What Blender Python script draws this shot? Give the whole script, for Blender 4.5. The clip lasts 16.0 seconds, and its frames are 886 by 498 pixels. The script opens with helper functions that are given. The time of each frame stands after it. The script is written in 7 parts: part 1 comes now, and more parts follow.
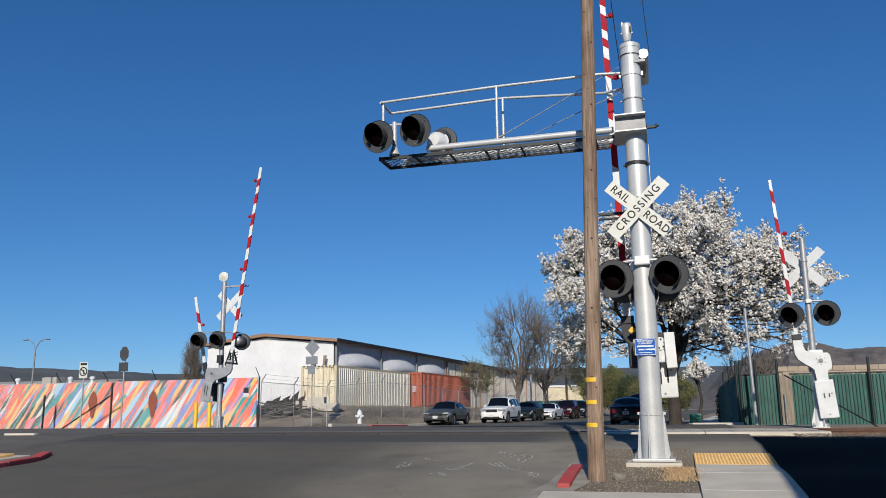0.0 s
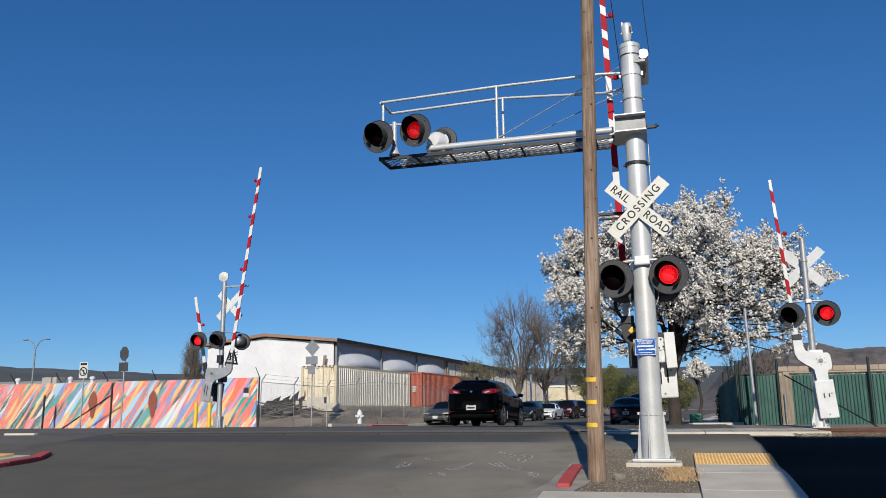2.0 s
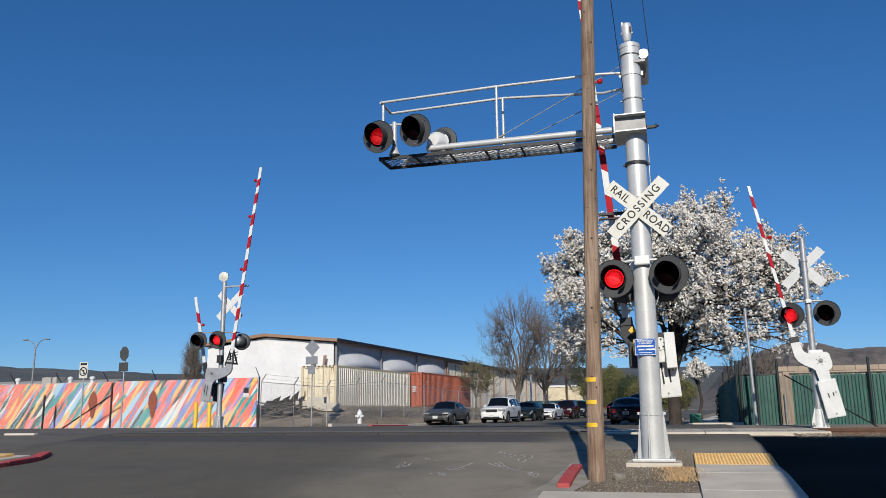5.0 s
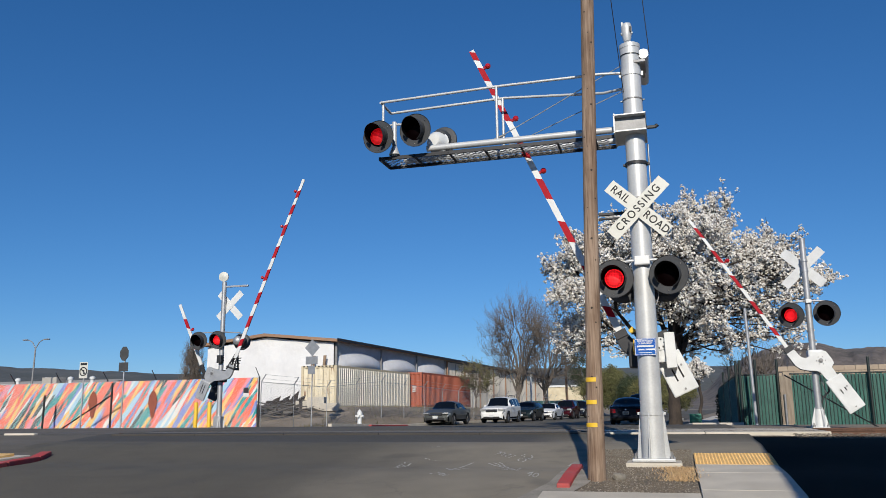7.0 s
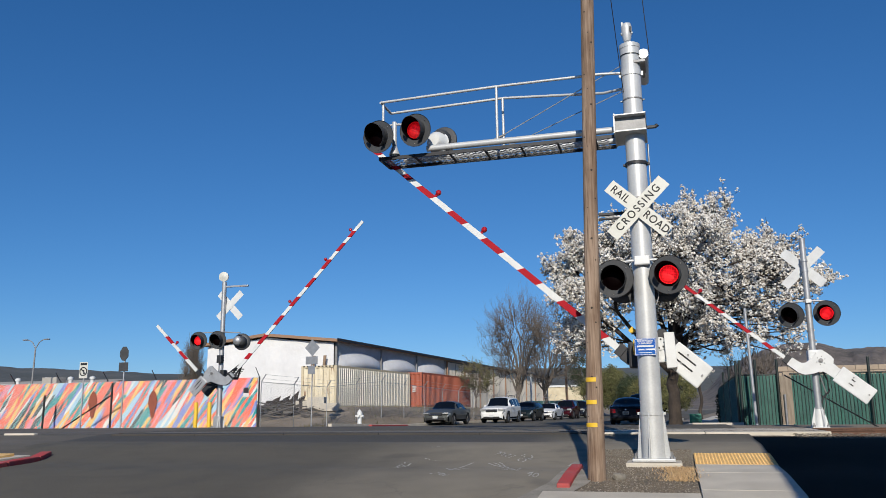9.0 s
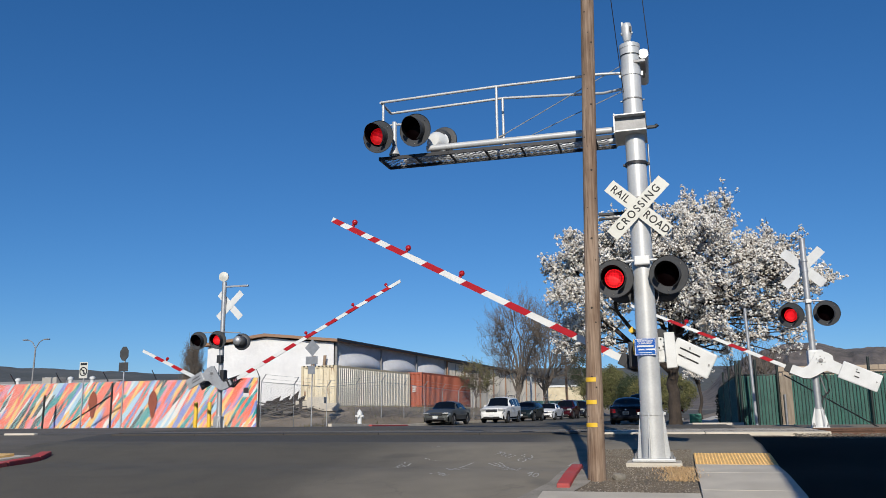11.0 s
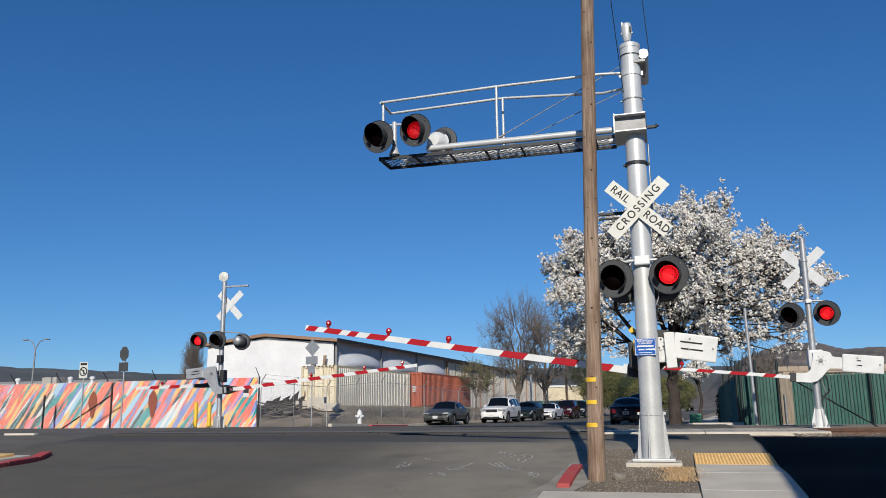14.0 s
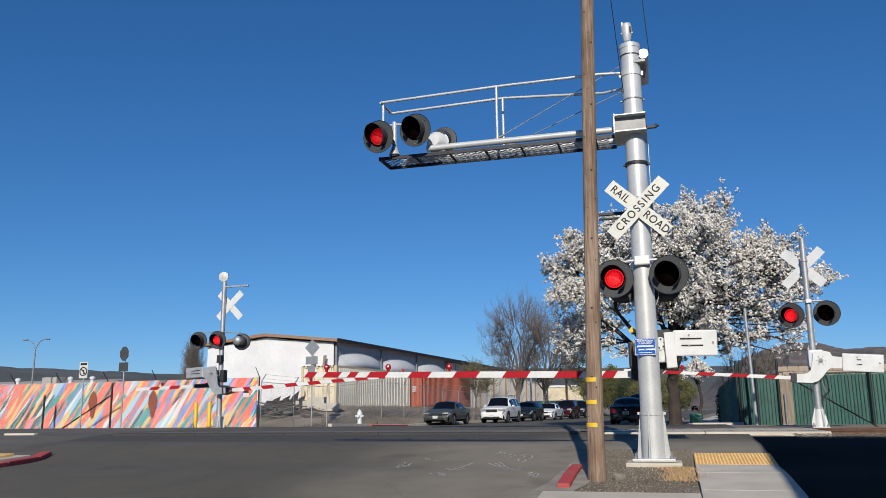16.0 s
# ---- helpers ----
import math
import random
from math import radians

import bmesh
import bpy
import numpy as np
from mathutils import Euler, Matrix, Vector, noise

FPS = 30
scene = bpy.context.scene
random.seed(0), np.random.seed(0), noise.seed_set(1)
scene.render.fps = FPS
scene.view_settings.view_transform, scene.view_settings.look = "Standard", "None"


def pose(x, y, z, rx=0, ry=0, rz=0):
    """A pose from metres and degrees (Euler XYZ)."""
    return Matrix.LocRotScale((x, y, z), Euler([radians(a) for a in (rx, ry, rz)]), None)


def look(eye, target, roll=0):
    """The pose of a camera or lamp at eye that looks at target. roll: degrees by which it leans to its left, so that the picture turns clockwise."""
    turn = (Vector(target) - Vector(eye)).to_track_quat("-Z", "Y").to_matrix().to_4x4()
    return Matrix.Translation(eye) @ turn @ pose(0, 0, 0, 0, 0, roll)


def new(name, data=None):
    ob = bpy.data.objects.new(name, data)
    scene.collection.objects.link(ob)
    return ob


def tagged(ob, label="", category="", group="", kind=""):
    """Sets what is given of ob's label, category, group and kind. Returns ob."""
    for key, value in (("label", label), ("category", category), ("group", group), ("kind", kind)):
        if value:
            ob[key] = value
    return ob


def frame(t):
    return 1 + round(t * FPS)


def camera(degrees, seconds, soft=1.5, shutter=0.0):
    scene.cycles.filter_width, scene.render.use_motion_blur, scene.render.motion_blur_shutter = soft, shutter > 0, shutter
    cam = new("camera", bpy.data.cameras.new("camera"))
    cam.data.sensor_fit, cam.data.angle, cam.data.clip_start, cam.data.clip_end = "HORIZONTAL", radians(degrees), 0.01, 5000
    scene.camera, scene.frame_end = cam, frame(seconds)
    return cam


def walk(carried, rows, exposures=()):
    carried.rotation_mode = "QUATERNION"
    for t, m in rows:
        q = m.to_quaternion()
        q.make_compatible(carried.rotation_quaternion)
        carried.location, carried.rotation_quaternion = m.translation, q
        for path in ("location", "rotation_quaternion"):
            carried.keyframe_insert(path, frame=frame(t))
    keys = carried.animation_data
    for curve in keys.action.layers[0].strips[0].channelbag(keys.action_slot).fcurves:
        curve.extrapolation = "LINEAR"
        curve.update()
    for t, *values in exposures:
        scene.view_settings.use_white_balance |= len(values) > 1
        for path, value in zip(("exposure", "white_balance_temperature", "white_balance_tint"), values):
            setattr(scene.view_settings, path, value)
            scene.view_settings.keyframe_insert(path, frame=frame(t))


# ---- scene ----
cam = camera(57.64, 16.0, soft=0.4)
EYE = (0.0, 0.0, 1.4)
YAW, PITCH = radians(15.5), radians(11.35)
AIM = (-math.sin(YAW) * math.cos(PITCH), math.cos(YAW) * math.cos(PITCH), 1.4 + math.sin(PITCH))
STAND = look(EYE, AIM, -0.65)
walk(cam, [(0.0, STAND), (16.0, STAND)])

# ---------------------------------------------------------------- light
SUN_AZ, SUN_EL = radians(170.0), radians(27.0)
scene.view_settings.exposure = 0.0
world = bpy.data.worlds.new("world")
scene.world = world
world.use_nodes = True
wn = world.node_tree.nodes
sky = wn.new("ShaderNodeTexSky")
sky.sky_type, sky.sun_disc = "NISHITA", False
sky.sun_elevation, sky.sun_rotation = SUN_EL, SUN_AZ
sky.air_density, sky.dust_density, sky.ozone_density = 1.0, 0.0, 4.0
sky.altitude = 1500
split, join = wn.new("ShaderNodeSeparateColor"), wn.new("ShaderNodeCombineColor")
world.node_tree.links.new(sky.outputs[0], split.inputs[0])
for i, (power, gain) in enumerate(((1.16, 0.334), (0.9, 0.797), (0.81, 1.356))):
    p, g = wn.new("ShaderNodeMath"), wn.new("ShaderNodeMath")
    p.operation, g.operation = "POWER", "MULTIPLY"
    p.inputs[1].default_value, g.inputs[1].default_value = power, gain
    world.node_tree.links.new(split.outputs[i], p.inputs[0])
    world.node_tree.links.new(p.outputs[0], g.inputs[0])
    world.node_tree.links.new(g.outputs[0], join.inputs[i])
world.node_tree.links.new(join.outputs[0], wn["Background"].inputs[0])
wn["Background"].inputs[1].default_value = 0.094
sun_data = bpy.data.lights.new("sun", "SUN")
sun_data.energy, sun_data.angle, sun_data.color = 4.4, radians(0.55), (1.0, 0.93, 0.82)
sun = new("sun", sun_data)
sx, sy, sz = math.sin(SUN_AZ) * math.cos(SUN_EL), math.cos(SUN_AZ) * math.cos(SUN_EL), math.sin(SUN_EL)
sun.matrix_world = look((60 * sx, 60 * sy, 60 * sz), (0, 0, 0))

# ---------------------------------------------------------------- materials
MATS = {}


def rgb(c):
    return (c[0], c[1], c[2], 1.0)


def mat(name, col, rough=0.6, metal=0.0, col2=None, scale=6.0, fine=60.0, bump=0.15, dist=0.01, rand=0.0, coat=0.0, stretch=(1, 1, 1), spec=0.5):
    """A weathered surface: two scales of noise blend col to col2, with fine relief."""
    if name in MATS:
        return MATS[name]
    m = bpy.data.materials.new(name)
    m.use_nodes = True
    nt = m.node_tree
    b = nt.nodes["Principled BSDF"]
    b.inputs["Roughness"].default_value, b.inputs["Metallic"].default_value = rough, metal
    b.inputs["Coat Weight"].default_value = coat
    b.inputs["Coat Roughness"].default_value = 0.06
    b.inputs["Specular IOR Level"].default_value = spec
    tc = nt.nodes.new("ShaderNodeTexCoord")
    mp = nt.nodes.new("ShaderNodeMapping")
    mp.inputs["Scale"].default_value = stretch
    nt.links.new(tc.outputs["Object"], mp.inputs["Vector"])
    n1, n2 = nt.nodes.new("ShaderNodeTexNoise"), nt.nodes.new("ShaderNodeTexNoise")
    n1.inputs["Scale"].default_value, n1.inputs["Detail"].default_value = scale, 5
    n2.inputs["Scale"].default_value, n2.inputs["Detail"].default_value = fine, 3
    for n in (n1, n2):
        nt.links.new(mp.outputs[0], n.inputs["Vector"])
    add = nt.nodes.new("ShaderNodeMath")
    add.operation = "MULTIPLY_ADD"
    nt.links.new(n2.outputs["Fac"], add.inputs[0])
    add.inputs[1].default_value = 0.45
    nt.links.new(n1.outputs["Fac"], add.inputs[2])
    ramp = nt.nodes.new("ShaderNodeValToRGB")
    ramp.color_ramp.elements[0].position, ramp.color_ramp.elements[1].position = 0.5, 0.95
    ramp.color_ramp.elements[0].color = rgb(col)
    ramp.color_ramp.elements[1].color = rgb(col2 or [c * 0.72 for c in col])
    nt.links.new(add.outputs[0], ramp.inputs[0])
    out = ramp.outputs[0]
    if rand:
        oi = nt.nodes.new("ShaderNodeObjectInfo")
        hsv = nt.nodes.new("ShaderNodeHueSaturation")
        mr = nt.nodes.new("ShaderNodeMapRange")
        mr.inputs["To Min"].default_value, mr.inputs["To Max"].default_value = 1 - rand, 1 + rand
        nt.links.new(oi.outputs["Random"], mr.inputs["Value"])
        nt.links.new(mr.outputs[0], hsv.inputs["Value"])
        nt.links.new(out, hsv.inputs["Color"])
        out = hsv.outputs[0]
    nt.links.new(out, b.inputs["Base Color"])
    if bump:
        bp = nt.nodes.new("ShaderNodeBump")
        bp.inputs["Strength"].default_value, bp.inputs["Distance"].default_value = bump, dist
        nt.links.new(add.outputs[0], bp.inputs["Height"])
        nt.links.new(bp.outputs[0], b.inputs["Normal"])
    MATS[name] = m
    return m


def island_mat(name, cols, rough=0.7, spread=1.0, trans=0.0):
    """Each loose island takes one of the colours."""
    m = bpy.data.materials.new(name)
    m.use_nodes = True
    nt = m.node_tree
    b = nt.nodes["Principled BSDF"]
    b.inputs["Roughness"].default_value = rough
    g = nt.nodes.new("ShaderNodeNewGeometry")
    r = nt.nodes.new("ShaderNodeValToRGB")
    while len(r.color_ramp.elements) < len(cols):
        r.color_ramp.elements.new(0.5)
    for i, c in enumerate(cols):
        r.color_ramp.elements[i].position = i / max(1, len(cols) - 1)
        r.color_ramp.elements[i].color = rgb(c)
    nt.links.new(g.outputs["Random Per Island"], r.inputs[0])
    nt.links.new(r.outputs[0], b.inputs["Base Color"])
    if trans:
        b.inputs["Transmission Weight"].default_value = 0
        b.inputs["Subsurface Weight"].default_value = trans
        b.inputs["Subsurface Radius"].default_value = (0.03, 0.03, 0.03)
    return m


def glow_mat(name, col, strength):
    m = bpy.data.materials.new(name)
    m.use_nodes = True
    nt = m.node_tree
    b = nt.nodes["Principled BSDF"]
    b.inputs["Base Color"].default_value = rgb((0.25, 0.0, 0.0))
    b.inputs["Emission Strength"].default_value = strength
    tc = nt.nodes.new("ShaderNodeTexCoord")
    v = nt.nodes.new("ShaderNodeTexVoronoi")
    v.inputs["Scale"].default_value, v.inputs["Randomness"].default_value = 40, 0.15
    nt.links.new(tc.outputs["Object"], v.inputs["Vector"])
    r = nt.nodes.new("ShaderNodeValToRGB")
    r.color_ramp.elements[0].color, r.color_ramp.elements[1].color = rgb(col), rgb([c * 0.3 for c in col])
    r.color_ramp.elements[0].position, r.color_ramp.elements[1].position = 0.3, 0.58
    nt.links.new(v.outputs["Distance"], r.inputs[0])
    nt.links.new(r.outputs[0], b.inputs["Emission Color"])
    MATS[name] = m
    return m


def glass_mat(name, col=(0.02, 0.025, 0.03), rough=0.03, coat=1.0):
    """Dark tinted glass with a clear gloss."""
    m = bpy.data.materials.new(name)
    m.use_nodes = True
    b = m.node_tree.nodes["Principled BSDF"]
    b.inputs["Base Color"].default_value = rgb(col)
    b.inputs["Roughness"].default_value = rough
    b.inputs["IOR"].default_value = 1.5
    MATS[name] = m
    return m


def mural_mat():
    """Long slanted brush strokes in coral, gold, blue, teal, pink and white, over fine vertical slats."""
    m = bpy.data.materials.new("mural_paint")
    m.use_nodes = True
    nt = m.node_tree
    b = nt.nodes["Principled BSDF"]
    b.inputs["Roughness"].default_value = 0.75
    tc = nt.nodes.new("ShaderNodeTexCoord")
    sep = nt.nodes.new("ShaderNodeSeparateXYZ")
    nt.links.new(tc.outputs["Object"], sep.inputs[0])

    def calc(op, a, c):
        n = nt.nodes.new("ShaderNodeMath")
        n.operation = op
        for i, v in enumerate((a, c)):
            if isinstance(v, (int, float)):
                n.inputs[i].default_value = v
            else:
                nt.links.new(v, n.inputs[i])
        return n.outputs[0]
    ca, sa = math.cos(radians(35)), math.sin(radians(35))
    across = calc("SUBTRACT", calc("MULTIPLY", sep.outputs[0], ca), calc("MULTIPLY", sep.outputs[2], sa))
    along = calc("ADD", calc("MULTIPLY", sep.outputs[0], sa), calc("MULTIPLY", sep.outputs[2], ca))

    def strokes(sa_, sb_, off, cols):
        comb = nt.nodes.new("ShaderNodeCombineXYZ")
        nt.links.new(calc("ADD", calc("MULTIPLY", across, sa_), off), comb.inputs[0])
        nt.links.new(calc("MULTIPLY", along, sb_), comb.inputs[1])
        v = nt.nodes.new("ShaderNodeTexVoronoi")
        v.inputs["Scale"].default_value = 1.0
        v.inputs["Randomness"].default_value = 0.9
        nt.links.new(comb.outputs[0], v.inputs["Vector"])
        sp = nt.nodes.new("ShaderNodeSeparateColor")
        nt.links.new(v.outputs["Color"], sp.inputs[0])
        r = nt.nodes.new("ShaderNodeValToRGB")
        r.color_ramp.interpolation = "CONSTANT"
        while len(r.color_ramp.elements) < len(cols):
            r.color_ramp.elements.new(0.5)
        for i, (p, c) in enumerate(cols):
            r.color_ramp.elements[i].position = p
            r.color_ramp.elements[i].color = rgb(c)
        nt.links.new(sp.outputs[0], r.inputs[0])
        return r.outputs[0], sp.outputs[1]
    coral, gold, blue, teal, pink, white, sky_, dark = ((0.92, 0.17, 0.09), (0.92, 0.58, 0.13), (0.2, 0.28, 0.68), (0.01, 0.33, 0.34), (0.88, 0.28, 0.36), (0.82, 0.82, 0.78), (0.4, 0.66, 0.82), (0.02, 0.05, 0.05))
    c1, f1 = strokes(5.8, 0.6, 0.0, [(0, coral), (0.34, gold), (0.48, blue), (0.59, pink), (0.7, coral), (0.83, white), (0.88, sky_)])
    c2, f2 = strokes(6.6, 0.78, 7.3, [(0, dark), (0.2, teal), (0.52, blue), (0.66, gold), (0.8, white), (0.9, sky_)])
    mix = nt.nodes.new("ShaderNodeMix")
    mix.data_type = "RGBA"
    nt.links.new(calc("GREATER_THAN", f2, 0.64), mix.inputs["Factor"])
    nt.links.new(c1, mix.inputs["A"])
    nt.links.new(c2, mix.inputs["B"])
    nz = nt.nodes.new("ShaderNodeTexNoise")
    nz.inputs["Scale"].default_value = 9
    nt.links.new(tc.outputs["Object"], nz.inputs["Vector"])
    wear = nt.nodes.new("ShaderNodeMix")
    wear.data_type, wear.blend_type = "RGBA", "MULTIPLY"
    wear.inputs["Factor"].default_value = 0.18
    nt.links.new(mix.outputs["Result"], wear.inputs["A"])
    nt.links.new(nz.outputs["Color"], wear.inputs["B"])
    nt.links.new(wear.outputs["Result"], b.inputs["Base Color"])
    MATS["mural_paint"] = m
    return m


ASPHALT = mat("asphalt", (0.115, 0.105, 0.088), 0.9, col2=(0.08, 0.074, 0.063), scale=0.6, fine=35, bump=0.3, dist=0.008)
# Drive asphalt: base colour lowered so the building's shadow on it reads near black.
ASPHALT_SHADED = mat("shade_darkened_asphalt", (0.028, 0.024, 0.02), 0.95, spec=0.05, col2=(0.019, 0.017, 0.015), scale=0.8, fine=40, bump=0.3, dist=0.008)
ASPHALT_MID = mat("patched_asphalt", (0.062, 0.057, 0.05), 0.9, col2=(0.045, 0.041, 0.036), scale=0.8, fine=40, bump=0.3, dist=0.008)
ASPHALT_DUST = mat("dusty_asphalt", (0.15, 0.133, 0.106), 0.95, col2=(0.085, 0.075, 0.06), scale=0.7, fine=30, bump=0.3, dist=0.008, stretch=(0.5, 1.6, 1))
ASPHALT_PALE = mat("old_asphalt", (0.185, 0.17, 0.148), 0.92, col2=(0.12, 0.112, 0.10), scale=1.2, fine=45, bump=0.4, dist=0.01)
CONCRETE = mat("concrete", (0.60, 0.55, 0.46), 0.85, col2=(0.45, 0.41, 0.34), scale=1.6, fine=70, bump=0.2, dist=0.004, rand=0.06)
GUTTER = mat("dirty_concrete", (0.36, 0.33, 0.28), 0.9, col2=(0.19, 0.175, 0.145), scale=2.2, fine=40, bump=0.3, dist=0.006)
DIRT = mat("dirt", (0.30, 0.25, 0.19), 0.95, col2=(0.17, 0.138, 0.102), scale=0.5, fine=14, bump=0.6, dist=0.05)
GRAVEL_BED = mat("gravel_bed", (0.21, 0.175, 0.135), 0.95, col2=(0.11, 0.094, 0.074), scale=3, fine=50, bump=0.8, dist=0.02)
STEEL = mat("silver_paint", (0.60, 0.61, 0.60), 0.42, 0.22, col2=(0.48, 0.49, 0.49), scale=2.5, fine=40, bump=0.06, dist=0.003)
GALV = mat("galvanised_steel", (0.46, 0.47, 0.48), 0.5, 0.55, col2=(0.33, 0.34, 0.35), scale=5, fine=60, bump=0.08, dist=0.003)
GREY_STEEL = mat("grey_steel", (0.30, 0.30, 0.30), 0.55, 0.4, col2=(0.2, 0.2, 0.2), scale=5, fine=60, bump=0.08, dist=0.003)
DARK_STEEL = mat("dark_steel", (0.035, 0.036, 0.04), 0.55, 0.3, scale=6, fine=60, bump=0.08, dist=0.003)
BLACK = mat("matt_black", (0.012, 0.012, 0.013), 0.7, scale=8, fine=80, bump=0.1, dist=0.003)
# Hood interior: black paint taken darker than the outside, as painted-in deep shade.
HOOD_SHADE = mat("hood_shade_black", (0.0025, 0.0025, 0.003), 0.9, scale=8, fine=80, bump=0.0, spec=0.05)
LAMP_BLACK = mat("lamp_black_paint", (0.034, 0.037, 0.041), 0.55, col2=(0.05, 0.053, 0.057), scale=8, fine=80, bump=0.05, dist=0.002)
WHITE = mat("white_paint", (0.68, 0.695, 0.69), 0.5, col2=(0.57, 0.58, 0.57), scale=4, fine=50, bump=0.05, dist=0.002)
SIGN_WHITE = mat("sign_white", (0.62, 0.62, 0.56), 0.45, col2=(0.55, 0.55, 0.49), scale=6, fine=90, bump=0.02, dist=0.001)
ALU = mat("sign_back", (0.34, 0.35, 0.36), 0.45, 0.6, col2=(0.26, 0.27, 0.28), scale=5, fine=50, bump=0.03, dist=0.002)
RED_TAPE = mat("red_reflective_tape", (0.40, 0.012, 0.02), 0.65, spec=0.15, col2=(0.33, 0.01, 0.02), scale=6, fine=80, bump=0.03, dist=0.002)
LENS_OFF = mat("dark_red_lens", (0.0022, 0.0003, 0.0006), 0.5, scale=20, fine=120, bump=0.1, dist=0.002, spec=0.04)
RED_BALL = mat("red_glass", (0.45, 0.01, 0.015), 0.2, scale=20, fine=90, bump=0.02, dist=0.002, coat=0.6)
LED = glow_mat("red_led_glow", (1.0, 0.012, 0.02), 1.35)
LED_OFF_AXIS = glow_mat("red_led_glow_off_axis", (1.0, 0.008, 0.016), 0.55)
WOOD = mat("weathered_wood", (0.38, 0.265, 0.175), 0.85, col2=(0.13, 0.085, 0.055), scale=3.5, fine=26, bump=0.5, dist=0.012, stretch=(6, 6, 0.35))
YELLOW = mat("yellow_paint", (0.78, 0.50, 0.03), 0.55, col2=(0.68, 0.42, 0.03), scale=6, fine=60, bump=0.08, dist=0.003)
TACTILE = mat("tactile_yellow", (0.78, 0.50, 0.19), 0.7, col2=(0.66, 0.41, 0.15), scale=5, fine=50, bump=0.1, dist=0.003)
KERB_RED = mat("red_kerb_paint", (0.50, 0.06, 0.06), 0.75, spec=0.2, col2=(0.36, 0.09, 0.085), scale=5, fine=40, bump=0.2, dist=0.005)
RUST = mat("rusty_rail", (0.16, 0.085, 0.055), 0.75, 0.3, col2=(0.09, 0.05, 0.035), scale=5, fine=50, bump=0.2, dist=0.004)
BLUE_SIGN = mat("blue_sign", (0.012, 0.11, 0.42), 0.65, spec=0.15, col2=(0.02, 0.10, 0.43), scale=6, fine=60, bump=0.02, dist=0.001)
RUBBER = mat("tyre_rubber", (0.014, 0.014, 0.015), 0.8, scale=12, fine=90, bump=0.2, dist=0.003)
ALLOY = mat("alloy", (0.17, 0.175, 0.18), 0.35, 0.7, scale=12, fine=90, bump=0.03, dist=0.002)
GLASS = glass_mat("tinted_glass", (0.004, 0.005, 0.006))
DARK_GLASS = glass_mat("privacy_glass", (0.0015, 0.0015, 0.002))
DARK_GLASS.node_tree.nodes["Principled BSDF"].inputs["Specular IOR Level"].default_value = 0.16
SIGN_BACK = mat("dark_sign_back", (0.075, 0.078, 0.08), 0.6, 0.3, col2=(0.05, 0.052, 0.055), scale=5, fine=50, bump=0.03, dist=0.002)
TAIL_RED = mat("tail_lamp_red", (0.24, 0.003, 0.008), 0.15, col2=(0.10, 0.002, 0.004), scale=18, fine=60, bump=0.05, dist=0.003, coat=0.8)
HEAD_CLEAR = mat("headlamp_clear", (0.46, 0.47, 0.46), 0.12, 0.3, scale=18, fine=60, bump=0.05, dist=0.003, coat=0.8)
PLATE = mat("plate_white", (0.62, 0.63, 0.62), 0.4, scale=30, fine=90, bump=0.02, dist=0.001)
CHROME = mat("chrome", (0.7, 0.7, 0.7), 0.12, 1.0, scale=10, fine=60, bump=0.0)
GREEN_SLAT = mat("green_slat", (0.03, 0.14, 0.11), 0.45, rand=0.1, col2=(0.022, 0.095, 0.077), scale=3, fine=30, bump=0.05, dist=0.003)
GREEN_POST = mat("green_post", (0.012, 0.022, 0.019), 0.5, scale=5, fine=50, bump=0.05, dist=0.003)
CREAM = mat("cream_container_paint", (0.62, 0.54, 0.37), 0.6, col2=(0.50, 0.42, 0.28), scale=1.2, fine=20, bump=0.1, dist=0.01)
ORANGE = mat("rust_orange_paint", (0.40, 0.10, 0.05), 0.65, col2=(0.30, 0.08, 0.045), scale=1.2, fine=20, bump=0.1, dist=0.01)
WRAP = mat("white_sheeting", (0.74, 0.74, 0.73), 0.45, col2=(0.64, 0.64, 0.64), scale=0.5, fine=3, bump=0.5, dist=0.12)
GREY_SHEET = mat("grey_sheeting", (0.44, 0.44, 0.45), 0.6, col2=(0.33, 0.33, 0.34), scale=0.5, fine=4, bump=0.3, dist=0.06)
CREAM_PALE = mat("faded_cream_paint", (0.75, 0.71, 0.61), 0.6, col2=(0.62, 0.58, 0.48), scale=1.0, fine=16, bump=0.1, dist=0.01)
GREY_WALL = mat("grey_wall_panel", (0.22, 0.22, 0.22), 0.8, col2=(0.15, 0.15, 0.15), scale=0.7, fine=8, bump=0.1, dist=0.02)
TAN_WALL = mat("tan_corrugated_wall", (0.76, 0.71, 0.61), 0.75, col2=(0.63, 0.57, 0.48), scale=0.6, fine=10, bump=0.1, dist=0.02, stretch=(1, 1, 0.2))
ROOF_BROWN = mat("brown_roof_edge", (0.34, 0.205, 0.125), 0.7, col2=(0.25, 0.15, 0.095), scale=1, fine=14, bump=0.1, dist=0.01)
BLOCK = mat("beige_blockwork", (0.42, 0.34, 0.25), 0.9, col2=(0.33, 0.265, 0.20), scale=2, fine=30, bump=0.3, dist=0.01, rand=0.08)
FAR_WALL = mat("pale_far_wall", (0.40, 0.37, 0.33), 0.85, col2=(0.32, 0.30, 0.27), scale=0.4, fine=4, bump=0.1, dist=0.02)
BARK = mat("bark", (0.062, 0.047, 0.037), 0.95, col2=(0.025, 0.02, 0.017), scale=5, fine=30, bump=0.8, dist=0.03, stretch=(1, 1, 0.4))
BARK_PALE = mat("pale_bark", (0.18, 0.152, 0.127), 0.95, col2=(0.10, 0.084, 0.07), scale=5, fine=30, bump=0.5, dist=0.02, stretch=(1, 1, 0.4))
